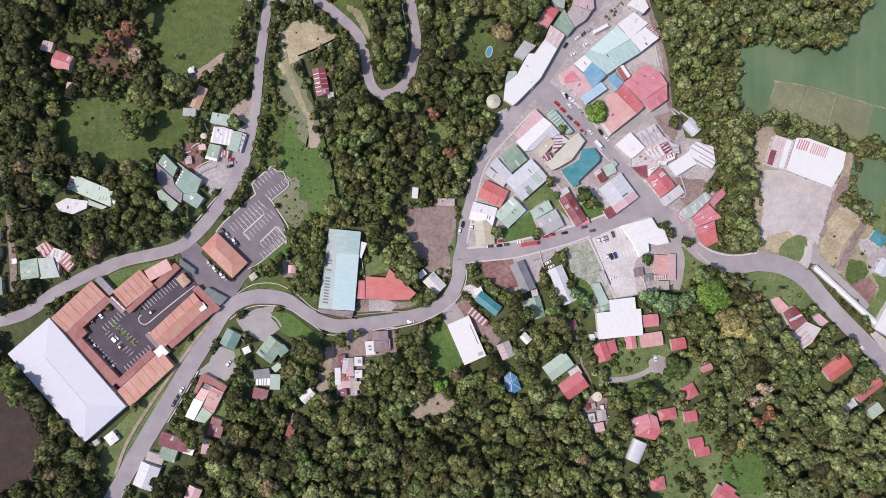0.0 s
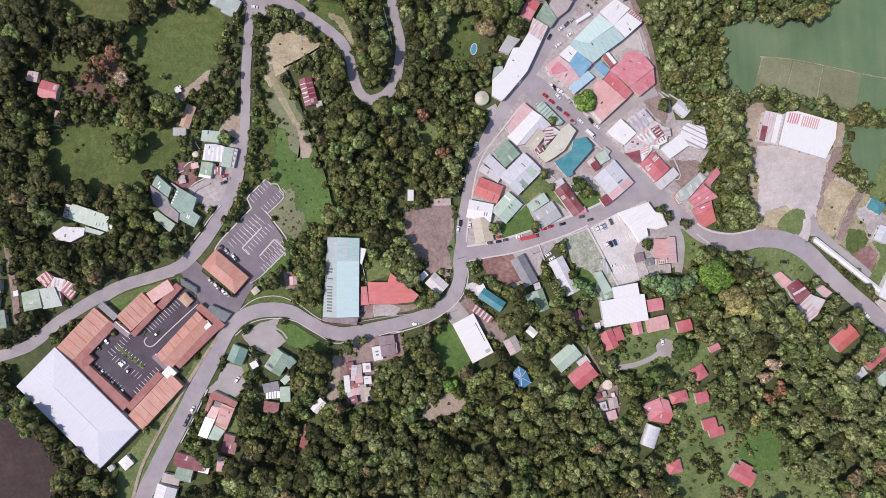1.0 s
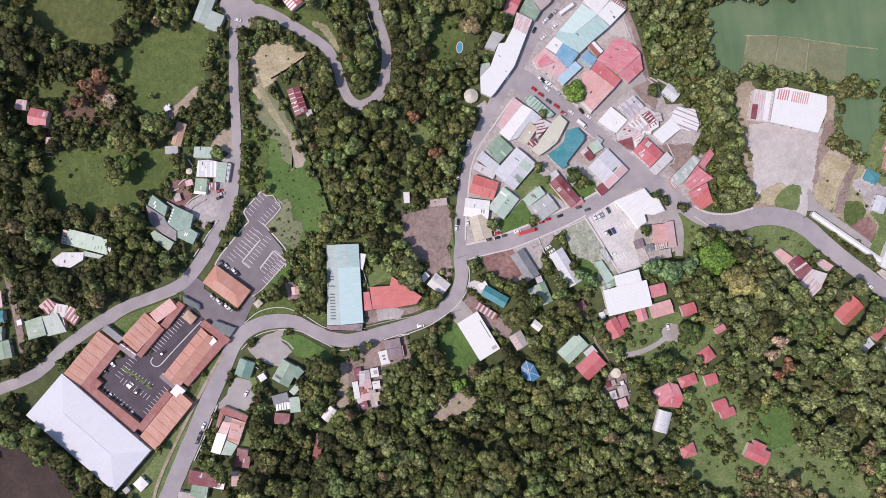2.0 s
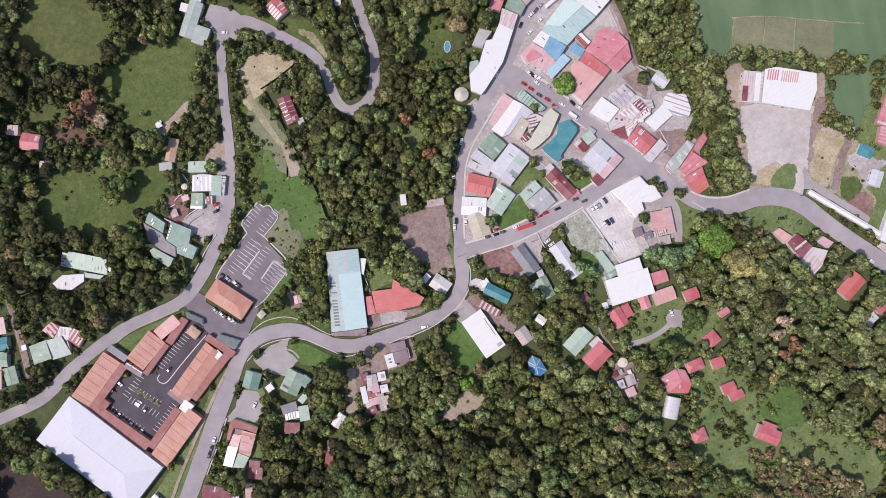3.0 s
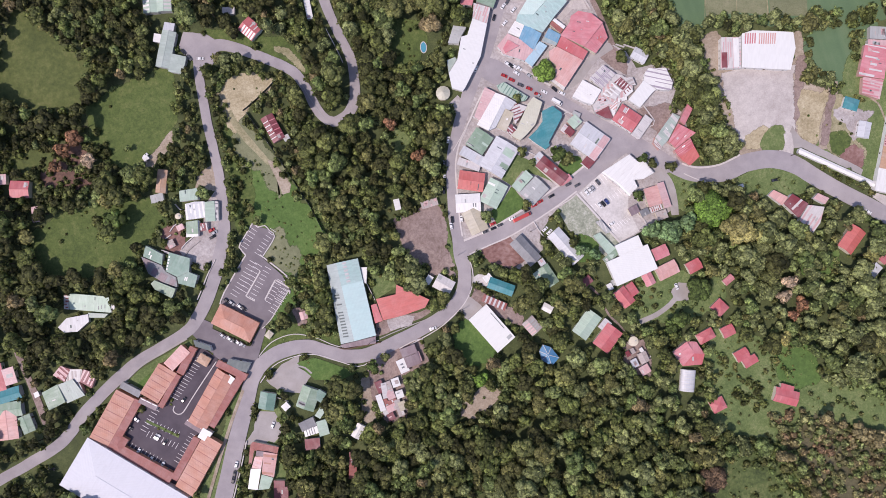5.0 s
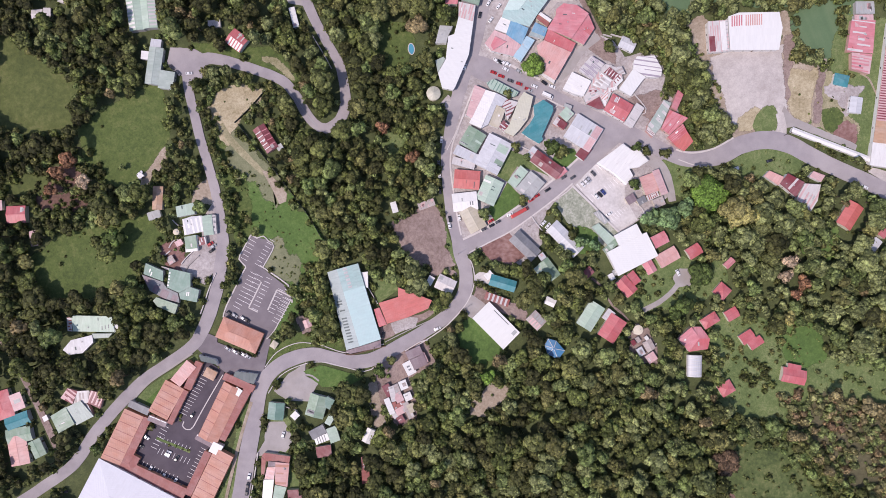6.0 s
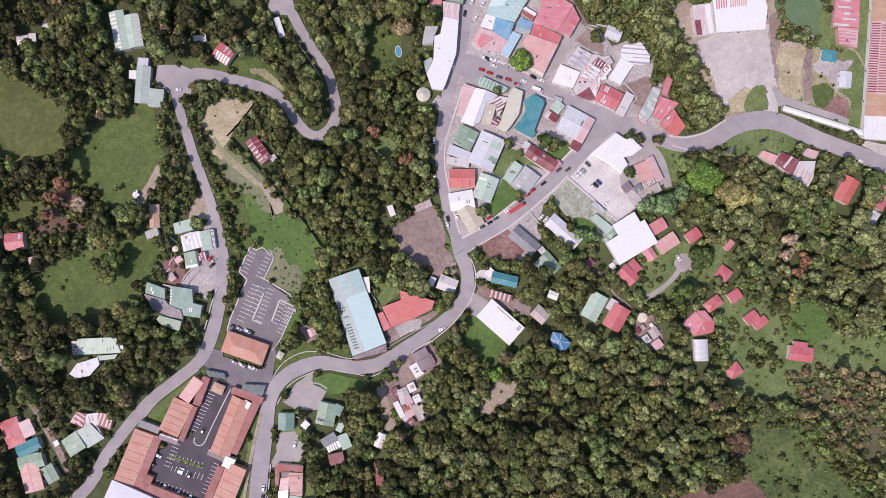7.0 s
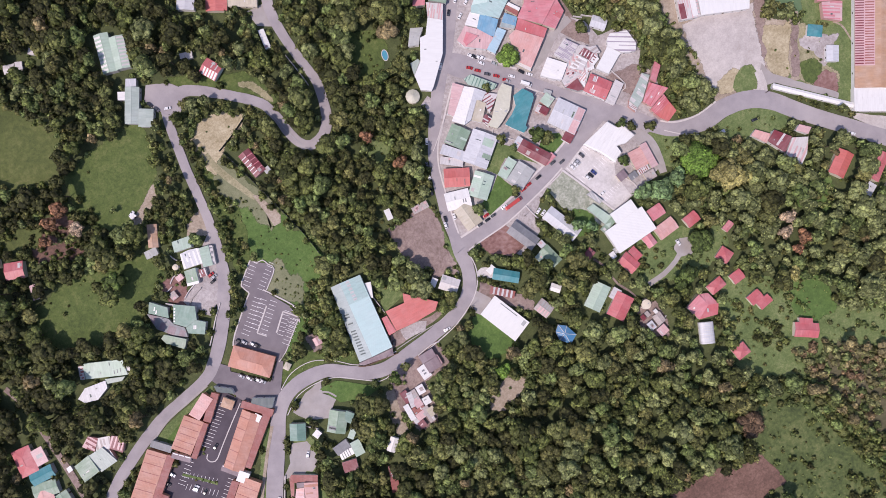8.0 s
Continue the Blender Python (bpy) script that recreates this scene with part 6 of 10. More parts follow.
ribbon("garden_wall", LANE, 0.95, [(-55.0, -36.9, 0.5), (-45.4, -36.0, 0.5), (-31.3, -35.0, 0.5), (-23.1, -34.6, 0.5), (-14.1, -32.4, 0.5)], "low grey wall before the school yard", "wall", uneven=0.05, base=-0.2, margin=0.6)
ribbon("garden_wall", KERB, 2.2, [(-168.6, 59.9, 0.6), (-163.4, 56.0, 0.6), (-158.1, 52.4, 0.6)], "white wall beside the jade-roofed houses", "wall", uneven=0.05, base=-0.2, margin=0.6)
ribbon("garden_wall", KERB, 1.4, [(72.7, 36.9, 0.6), (78.1, 27.6, 0.6), (83.4, 18.6, 0.6)], "pale low boundary wall between lots", "wall", uneven=0.05, base=-0.2, margin=0.6)
ribbon("garden_wall", KERB, 1.4, [(67.7, 50.3, 0.6), (72.7, 44.9, 0.6), (77.4, 40.5, 0.6)], "pale low boundary wall between lots", "wall", uneven=0.05, base=-0.2, margin=0.6)
ribbon("garden_wall", KERB, 1.4, [(20.5, 24.3, 0.5), (20.9, 16.1, 0.5), (21.6, 11.0, 0.5)], "pale low boundary wall between lots", "wall", uneven=0.05, base=-0.2, margin=0.6)
ribbon("garden_wall", KERB, 1.1, [(92.4, 11.0, 1.2), (99.9, -5.5, 1.2), (105.6, -19.9, 1.2), (109.2, -27.8, 1.2)], "pale low boundary wall between lots", "wall", uneven=0.05, base=-0.2, margin=0.6)
ribbon("garden_wall", KERB, 1.2, [(60.8, 3.1, 0.6), (64.7, -9.8, 0.6), (71.2, -12.0, 0.6)], "pale low boundary wall between lots", "wall", uneven=0.05, base=-0.2, margin=0.6)
ribbon("garden_wall", KERB, 1.4, [(135.0, 133.8, 0.6), (136.4, 128.0, 0.6), (138.2, 120.0, 0.6)], "pale low boundary wall between lots", "wall", uneven=0.05, base=-0.2, margin=0.6)
ribbon("garden_wall", KERB, 1.0, [(77.7, 6.7, 0.5), (87.7, 8.9, 0.5), (92.8, 11.0, 0.5)], "pale low boundary wall between lots", "wall", uneven=0.05, base=-0.2, margin=0.6)
ribbon("garden_wall", KERB, 1.0, [(26.7, 61.8, 0.5), (35.3, 69.4, 0.5), (45.4, 78.8, 0.5)], "pale low boundary wall between lots", "wall", uneven=0.05, base=-0.2, margin=0.6)
ribbon("garden_wall", KERB, 1.4, [(67.0, 55.7, 0.5), (60.9, 49.2, 0.5)], "pale low boundary wall between lots", "wall", uneven=0.05, base=-0.2, margin=0.6)
ribbon("garden_wall", KERB, 1.4, [(95.1, 58.6, 0.5), (103.0, 62.2, 0.5), (109.5, 55.7, 0.5)], "pale low boundary wall between lots", "wall", uneven=0.05, base=-0.2, margin=0.6)
ribbon("garden_wall", KERB, 1.4, [(102.3, 55.7, 0.5), (107.3, 59.3, 0.5)], "pale low boundary wall between lots", "wall", uneven=0.05, base=-0.2, margin=0.6)
ribbon("garden_wall", KERB, 1.4, [(149.0, 55.7, 0.5), (154.0, 39.4, 0.5), (150.7, 36.9, 0.5)], "pale low boundary wall between lots", "wall", uneven=0.05, base=-0.2, margin=0.6)
ribbon("garden_wall", KERB, 1.4, [(154.7, 29.7, 0.6), (160.3, 19.6, 0.6), (164.9, 5.3, 0.6)], "pale low boundary wall between lots", "wall", uneven=0.05, base=-0.2, margin=0.6)
ribbon("garden_wall", KERB, 1.6, [(115.7, -14.1, 0.7), (123.6, -11.3, 0.7)], "pale low boundary wall between lots", "wall", uneven=0.05, base=-0.2, margin=0.6)
ribbon("garden_wall", KERB, 1.4, [(123.6, -11.3, 0.6), (127.9, -18.4, 0.6), (128.2, -23.5, 0.6)], "pale low boundary wall between lots", "wall", uneven=0.05, base=-0.2, margin=0.6)
ribbon("garden_wall", WOOD, 1.6, [(-81.2, -34.2, 0.6), (-77.6, -36.4, 0.6), (-66.8, -37.8, 0.6), (-55.3, -39.3, 0.6)], "dark timber gate wall before the hall", "wall", uneven=0.05, base=-0.2, margin=0.6)
ribbon("garden_wall", KERB, 1.4, [(-52.5, 2.4, 0.4), (-50.3, -12.7, 0.4)], "pale low boundary wall between lots", "wall", uneven=0.05, base=-0.2, margin=0.6)
ribbon("garden_wall", KERB, 1.0, [(-45.2, -46.8, 0.6), (-34.5, -45.0, 0.6), (-29.1, -45.7, 0.6)], "pale low boundary wall between lots", "wall", uneven=0.05, base=-0.2, margin=0.6)
ribbon("garden_wall", KERB, 1.4, [(-135.8, -45.0, 0.4), (-127.8, -52.2, 0.4), (-122.4, -56.5, 0.4)], "pale low boundary wall between lots", "wall", uneven=0.05, base=-0.2, margin=0.6)
ribbon("garden_wall", KERB, 1.4, [(-155.4, -71.9, 0.6), (-164.7, -88.0, 0.6), (-175.0, -104.5, 0.6)], "pale low boundary wall between lots", "wall", uneven=0.05, base=-0.2, margin=0.6)
ribbon("garden_wall", KERB, 1.4, [(151.0, 91.8, 0.5), (161.8, 83.8, 0.5)], "pale low boundary wall between lots", "wall", uneven=0.05, base=-0.2, margin=0.6)
ribbon("garden_wall", KERB, 1.4, [(146.3, 93.6, 0.5), (151.0, 90.0, 0.5)], "pale low boundary wall between lots", "wall", uneven=0.05, base=-0.2, margin=0.6)
patch("bare_slope", TANSOIL, 0.220, [(149.9, 161.3), (153.9, 160.6), (156.0, 153.3), (158.8, 146.1), (159.5, 136.6), (153.0, 135.2), (151.3, 146.1)], 1.5, "bare tan earth slide in the woods", "slope")
patch("village_yard", GRAVEL, 0.410, [(116.2, 126.2), (131.4, 133.4), (135.0, 131.6), (137.1, 120.7), (127.7, 123.6), (117.6, 118.9)], 0.3, "grey concrete yard behind the shops", "yard")
patch("village_yard", DIRT, 0.415, [(134.8, 90.0), (143.8, 91.8), (149.2, 82.7), (147.3, 73.7), (141.2, 79.1)], 0.8, "grey-brown earth yard behind the houses", "yard")
patch("village_yard", DIRT, 0.440, [(-101.1, -2.6), (-91.3, -2.6), (-90.6, -11.3), (-94.2, -13.4), (-100.7, -12.7)], 0.8, "small earth yard round a hut", "yard")
ribbon("kerb", KERB, 0.68, [(-99.7, 11.0, 0.6), (-109.3, 2.8, 0.6), (-118.0, -4.4, 0.6), (-124.1, -7.3, 0.6)], "pale concrete kerb", "kerb", uneven=0.05, base=-0.2, margin=0.6)


# ---- the plaza ----
house("long plaza building with a terracotta-orange metal roof", "building", -138.0, 1.3, [
    (-138.0, 1.3, 27.5, 13.8, 135.3, 4.0, 1.6, "hip", "orange")], ORANGEWALL, "plaza buildings", 0, 2)
# the roof colour holds lens darkening over a white sheet
house("large sports hall with a bright white metal roof", "building", -236.0, -76.5, [
    (-236.0, -76.5, 73.6, 34.3, 131.0, 5.8, 1.5, "hip", "dimwhite")], 1, "", 0, 3)
house("long plaza wing with a terracotta-orange metal roof", "building", -230.0, -31.2, [
    (-230.0, -31.2, 35.2, 12.6, 42.4, 4.0, 1.2, "shed", "orange"),
    (-224.0, -37.6, 35.6, 4.7, 42.3, 3.6, 0.5, "shed", "brick"),
    (-231.3, -47.4, 10.4, 8.9, 40.9, 3.65, 0.8, "hip", "brick")], ORANGEWALL, "plaza buildings", 0, 4, [(0, 6, "brick", -16.4, 17.8, -5.6, 5.6, 0.4)])
house("plaza wing with a stepped terracotta-orange roof", "building", -195.3, -19.4, [
    (-195.3, -19.4, 22.2, 12.8, 39.4, 4.0, 1.2, "shed", "orange"),
    (-179.3, -7.9, 16.0, 7.5, 28.5, 4.19, 0.8, "shed", "salmon"),
    (-190.7, -26.3, 23.3, 3.4, 42.4, 3.5, 0.5, "shed", "brick"),
    (-174.4, -11.5, 18.7, 4.7, 44.4, 3.5, 0.5, "shed", "brick")], ORANGEWALL, "plaza buildings", 0, 5, [(0, 5, "brick", -11.0, 10.6, -5.6, 5.2, 0.4)])
house("long plaza wing with an orange gabled roof", "building", -167.1, -39.6, [
    (-167.1, -39.6, 37.7, 12.9, 42.7, 4.0, 1.4, "gable", "orange"),
    (-159.4, -43.9, 35.7, 5.2, 40.6, 3.5, 0.3, "shed", "brick"),
    (-149.4, -26.2, 20.8, 4.4, 134.7, 3.6, 0.3, "shed", "brick"),
    (-151.9, -31.2, 4.6, 4.6, 34.4, 4.41, 0.2, "shed", "white")], ORANGEWALL, "plaza buildings", 0, 6, [(0, 5, "brick", 18.0, -18.0, 0.3, 6.4, 0.4)])
house("plaza wing with a seamed orange roof beside the hall", "building", -187.3, -76.0, [
    (-187.3, -76.0, 37.2, 13.2, 222.8, 4.0, 1.2, "shed", "orange"),
    (-194.2, -69.7, 29.9, 4.6, 42.9, 3.6, 0.5, "shed", "brick")], ORANGEWALL, "plaza buildings", 0, 7, [(0, 6, "brick", -15.5, 16.3, -6.1, 6.5, 0.35)])
house("narrow covered walkway with a brick-red metal roof", "building", -220.6, -63.8, [
    (-220.6, -63.8, 41.4, 7.3, 133.3, 3.6, 0.6, "shed", "brick")], ORANGEWALL, "plaza buildings", 0, 8)
house("narrow dark covered passage with white edges between plaza wings", "shed", -205.9, -29.7, [
    (-205.9, -29.7, 12.3, 3.6, 136.0, 3.73, 0.2, "shed", "slate")], 1, "", 0, 9, [(0, 3, "white", -5.9, 5.9, -1.5, -0.9, 3.4)])
house("narrow dark covered passage with white edges between plaza wings", "shed", -182.9, -52.1, [
    (-182.9, -52.1, 11.9, 3.6, 130.4, 3.73, 0.2, "shed", "slate")], 1, "", 0, 10, [(0, 3, "white", -5.9, 5.9, -1.5, -0.9, 3.4)])
house("narrow dark canopy beside the plaza wing", "shed", -213.6, -17.6, [
    (-213.6, -17.6, 13.7, 4.3, 133.8, 3.69, 0.2, "shed", "grey")], 3, "", 0, 11)
# invented dark roof that stands in for a shadow on the asphalt
terrace("dark flat gate canopy at the plaza entrance", "shed", [
    ([(-149.0, -18.8), (-136.5, -25.6), (-141.0, -30.5), (-152.4, -22.7)], 3.5, 3.6, 0, "dark", ())], 1, "plaza gates", plain=True)
# second such roof, its dark colour again in place of a shadow
terrace("dark flat gate canopy at the plaza entrance", "shed", [
    ([(-166.6, -0.6), (-157.5, -7.4), (-157.6, -11.0), (-166.6, -4.8)], 3.5, 3.6, 0, "dark", ())], 1, "plaza gates", plain=True)
house("small white canopy roof at the plaza corner", "shed", -177.7, -59.4, [
    (-177.7, -59.4, 6.8, 6.8, 40.5, 4.14, 0.4, "shed", "bright")], 1, "", 0, 12)
house("small kiosk with a white roof beside the hall", "shed", -209.6, -113.8, [
    (-209.6, -113.8, 7.1, 7.1, 127.2, 2.8, 0.6, "hip", "white")], 1, "", 0, 13)
house("little grey shed on the grass", "shed", -219.4, -116.4, [
    (-219.4, -116.4, 3.8, 3.5, 29.8, 2.4, 0.3, "shed", "zinc")], 1, "", 0, 14)
house("small straw-roofed kiosk in the plaza lane", "shed", -164.5, -14.5, [
    (-164.5, -14.5, 7.6, 6.1, 131.1, 3.0, 0.6, "hip", "straw")], 0, "", 0, 15)
house("small yellow gatehouse beside the entrance", "shed", -120.4, -12.3, [
    (-120.4, -12.3, 4.7, 4.1, 34.1, 2.6, 0.5, "hip", "tan")], 0, "", 0, 16)
ribbon("kerb", KERB, 0.68, [(-191.9, -36.4, 0.6), (-193.7, -38.6, 0.6), (-192.6, -41.4, 0.6), (-189.7, -42.5, 0.6), (-186.9, -41.1, 0.6)], "pale concrete kerb", "kerb", uneven=0.05, base=-0.2, margin=0.6)
ribbon("kerb", KERB, 0.68, [(-186.9, -41.1, 0.6), (-174.7, -31.0, 0.6), (-158.2, -18.1, 0.6)], "pale concrete kerb", "kerb", uneven=0.05, base=-0.2, margin=0.6)
ribbon("verge", LAWN, 0.68, [(-212.0, -39.7, 1.6), (-202.6, -48.6, 1.6), (-195.4, -55.8, 1.6)], "planted strip between parking rows", "verge", uneven=0.05, base=-0.2, margin=0.6)


# ---- houses below the western road ----
terrace("long house with orange, white and green roof parts", "house", [
    ([(-146.0, -80.9), (-138.5, -85.1), (-145.1, -98.3), (-151.3, -93.7)], 3.6, 4.6, 1, "salmon", (3, "orange", 0.3)),
    ([(-152.5, -82.2), (-147.2, -83.7), (-150.9, -90.6), (-156.7, -88.5)], 3.5, 4.3, 3, "pink", (3, "salmon", 0.5)),
    ([(-157.3, -88.6), (-151.0, -90.7), (-157.1, -102.4), (-162.9, -100.1)], 3.5, 4.2, 3, "bright", ()),
    ([(-151.7, -94.1), (-145.7, -98.5), (-150.3, -104.3), (-156.7, -102.6)], 3.4, 4.1, 1, "palegreen", ()),
    ([(-150.3, -78.9), (-146.0, -81.0), (-147.2, -83.5), (-151.6, -81.9)], 3.8, 4.1, 0, "slate", ()),
    ([(-153.2, -74.4), (-151.0, -73.1), (-136.5, -81.4), (-138.8, -85.2), (-152.1, -78.2)], 2.9, 3.3, 1, "brick", ()),
    ([(-153.5, -74.9), (-152.0, -78.5), (-156.3, -86.4), (-158.1, -85.9)], 2.8, 3.1, 3, "brick", ()),
    ([(-146.0, -100.2), (-139.3, -102.5), (-141.2, -107.8), (-147.8, -105.8)], 2.7, 3.2, 2, "maroon", ())], 0)
house("house with a green metal roof and veranda", "house", -134.4, -51.6, [
    (-134.4, -51.6, 10.8, 10.1, 62.7, 3.2, 1.2, "gable", "jade")], 0, "", 0, 17)
house("rambling house with grey-green metal roofs", "house", -109.3, -58.1, [
    (-109.3, -58.1, 14.1, 11.8, 52.9, 3.6, 1.1, "gable", "green"),
    (-101.8, -58.9, 6.7, 5.6, 38.8, 3.4, 0.5, "shed", "jade"),
    (-105.1, -69.3, 6.1, 4.0, 38.8, 3.2, 0.5, "shed", "palegreen"),
    (-124.5, -58.7, 4.6, 4.3, 23.3, 2.6, 0.3, "shed", "white")], 3, "", 0, 18, [(0, 3, "grey", -3.3, -5.0, 0.3, 4.9, 1.2)])
house("low house with grey, white and green roofs", "house", -114.8, -73.5, [
    (-114.8, -73.5, 10.0, 6.0, 6.3, 3.2, 0.6, "shed", "grey"),
    (-114.1, -78.5, 8.9, 4.4, 179.1, 3.0, 0.3, "shed", "white"),
    (-106.3, -78.6, 9.6, 6.3, 87.0, 3.0, 0.7, "shed", "palegreen"),
    (-115.7, -86.2, 9.5, 6.8, 167.4, 3.0, 0.6, "shed", "maroon")], 3, "", 0, 19, [(1, 4, "grey", 3.4, -3.0, -2.1, 2.1, 0.5)])
house("small maroon-roofed outhouse behind a house", "house", -144.0, -109.1, [
    (-144.0, -109.1, 9.1, 7.2, 163.5, 2.8, 0.8, "shed", "maroon")], 2, "", 1, 21)
house("patched house with maroon and white roof sheets", "house", -170.1, -116.4, [
    (-170.1, -116.4, 18.3, 8.6, 161.8, 3.2, 1.0, "gable", "maroon"),
    (-160.8, -121.5, 6.5, 4.7, 162.0, 3.0, 0.3, "shed", "white")], 2, "", 5, 22)
house("small house with a faded green roof", "house", -173.8, -124.1, [
    (-173.8, -124.1, 10.5, 8.0, 162.8, 3.0, 0.9, "gable", "green")], 0, "", 1, 23)
house("white metal-roofed house beside the road", "house", -187.0, -137.5, [
    (-187.0, -137.5, 15.6, 13.0, 69.0, 3.4, 0.9, "gable", "lavender"),
    (-182.0, -126.2, 11.2, 5.7, 162.4, 3.0, 0.4, "shed", "rusty")], 1, "", 0, 24)
house("small rusty shed among trees", "house", -158.0, -148.8, [
    (-158.0, -148.8, 8.9, 8.8, 67.2, 2.8, 0.8, "gable", "pink")], 2, "", 3, 25)
house("narrow pinkish roofed shed", "shed", -150.4, -119.3, [
    (-150.4, -119.3, 9.1, 4.5, 81.6, 2.6, 0.5, "shed", "pink")], 2, "", 2, 26)
house("small white-roofed cottage among trees", "house", -86.0, -87.6, [
    (-86.0, -87.6, 9.3, 5.6, 43.3, 3.0, 0.8, "gable", "white")], 1, "", 0, 27)
house("narrow reddish-brown roofed shed among trees", "shed", -95.8, -106.9, [
    (-95.8, -106.9, 16.9, 4.8, 70.7, 2.8, 0.6, "shed", "brick")], 2, "", 2, 28)
house("tiny house with a pale roof on the verge", "shed", -95.9, -7.7, [
    (-95.9, -7.7, 5.2, 4.8, 88.1, 2.8, 0.5, "gable", "pink")], 0, "", 1, 29)
house("dark-roofed house with a white lean-to", "house", -40.0, -49.7, [
    (-40.0, -49.7, 10.0, 5.7, 2.4, 3.5, 0.6, "shed", "slate"),
    (-39.4, -56.2, 9.4, 7.1, 2.7, 3.3, 0.6, "shed", "slate"),
    (-35.1, -55.1, 6.6, 2.5, 93.3, 3.0, 0.2, "shed", "pink"),
    (-46.4, -57.5, 8.8, 5.9, 95.7, 3.0, 0.5, "shed", "white")], 2, "", 0, 30, [(3, 2, "grey", 2.2, -2.0, -0.8, 1.0, 1.0)])
house("cluster of small patched shacks with pink and white roofs", "house", -64.1, -65.6, [
    (-64.1, -65.6, 8.0, 4.3, 93.6, 2.8, 0.4, "shed", "maroon"),
    (-62.2, -68.7, 9.8, 3.4, 81.3, 3.0, 0.4, "shed", "offwhite"),
    (-59.4, -72.3, 6.0, 4.9, 93.6, 2.7, 0.4, "shed", "pink"),
    (-53.9, -66.0, 5.7, 5.0, 90.1, 2.9, 0.4, "shed", "white"),
    (-53.9, -73.9, 5.0, 4.8, 89.9, 2.7, 0.4, "shed", "white"),
    (-66.9, -75.2, 10.7, 3.6, 91.0, 2.9, 0.4, "shed", "white")], 3, "", 1, 31)
house("more patched shacks with rusty and pale roofs", "house", -61.5, -80.5, [
    (-61.5, -80.5, 6.3, 4.6, 6.7, 2.6, 0.4, "shed", "pink"),
    (-56.8, -82.0, 10.9, 3.9, 92.8, 2.5, 0.4, "shed", "rusty"),
    (-59.7, -77.3, 5.4, 3.6, 2.9, 2.5, 0.3, "shed", "brick"),
    (-63.5, -85.7, 4.7, 4.6, 98.7, 2.4, 0.3, "shed", "maroon"),
    (-64.9, -65.5, 7.5, 3.3, 94.6, 2.6, 0.3, "shed", "maroon"),
    (-58.8, -66.6, 5.7, 3.6, 91.4, 2.5, 0.3, "shed", "rusty"),
    (-54.5, -81.4, 5.7, 4.7, 95.1, 2.4, 0.3, "shed", "tan"),
    (-63.6, -76.4, 5.3, 2.5, 91.7, 2.4, 0.2, "shed", "brick"),
    (-65.9, -82.4, 3.8, 2.9, 100.9, 2.3, 0.2, "shed", "offwhite")], 3, "", 1, 32)


# ---- the school and the street below the village ----
terrace("long teal-roofed hall with a row of roof vents", "building", [
    ([(-71.9, 17.7), (-65.4, 17.1), (-69.8, -32.9), (-78.8, -32.2)], 4.6, 6.9, 3, "greyteal", ()),
    ([(-65.4, 17.1), (-51.9, 15.7), (-53.2, 1.3), (-66.7, 2.4)], 4.7, 6.9, 1, "paleteal", ()),
    ([(-66.7, 2.4), (-53.2, 1.3), (-56.1, -33.9), (-69.8, -32.9)], 4.7, 6.9, 1, "ice", ()),
    ([(-52.3, 9.8), (-48.2, 8.6), (-51.9, -1.2), (-53.2, 0.2)], 3.4, 3.8, 0, "white", ()),
    ([(-79.9, -32.7), (-56.7, -34.5), (-58.1, -38.8), (-77.9, -35.4)], 2.7, 3.3, 2, "slate", ())], 3, extras=[(0, 2, 'dark', (-71.6, -2.3), (-71.9, -4.1), 0.9, 3.4), (0, 1, 'dark', (-71.9, -8.3), (-71.9, -8.3), 0.9, 3.4), (0, 9, 'dark', (-72.6, -13.3), (-74.1, -28.5), 0.9, 3.4), (1, 6, 'offwhite', (-60.8, 15.3), (-61.7, 3.8), 1.4, 2.4)], plain=True)
terrace("school with a bright red metal roof", "building", [
    ([(-49.1, -12.3), (-36.4, -13.3), (-34.2, -7.6), (-17.3, -23.1), (-21.4, -27.0), (-35.3, -27.4), (-49.1, -26.4)], 3.9, 4.9, 6, "scarlet", ()),
    ([(-53.5, -14.9), (-49.9, -15.0), (-49.4, -26.7), (-54.5, -26.6)], 3.5, 3.8, 0, "red", ())], 0, plain=True)
house("small white house at the bend", "house", -5.7, -17.0, [
    (-5.7, -17.0, 12.0, 9.4, 133.5, 3.2, 1.0, "gable", "offwhite"),
    (-13.8, -11.2, 5.7, 3.9, 39.8, 3.0, 0.5, "shed", "white")], 1, "", 2, 34)
house("large hall with a flat white metal roof", "building", 14.3, -52.7, [
    (14.3, -52.7, 27.5, 14.9, 113.1, 4.46, 0.6, "shed", "cream")], 1, "", 0, 35, [(0, 1, "zinc", -11.2, -11.1, -6.4, -3.1, 2.2), (0, 1, "dark", 1.5, 1.5, -6.0, -5.6, 13.0)])
house("house with a deep teal metal roof", "house", 28.1, -29.7, [
    (28.1, -29.7, 16.8, 7.3, 141.6, 3.2, 1.1, "gable", "teal"),
    (21.8, -21.7, 5.3, 4.2, 19.7, 3.0, 0.3, "shed", "white")], 1, "", 0, 36)
house("low shed with a striped rusty roof", "shed", 21.0, -37.8, [
    (21.0, -37.8, 15.9, 4.8, 139.0, 2.8, 0.6, "shed", "brick")], 2, "", 1, 37, [(0, 5, "offwhite", 6.9, -7.2, -2.3, 2.3, 1.3)])
house("tiny white-roofed hut among trees", "shed", 51.6, -51.8, [
    (51.6, -51.8, 6.7, 5.0, 133.2, 2.8, 0.5, "gable", "white")], 1, "", 0, 38)
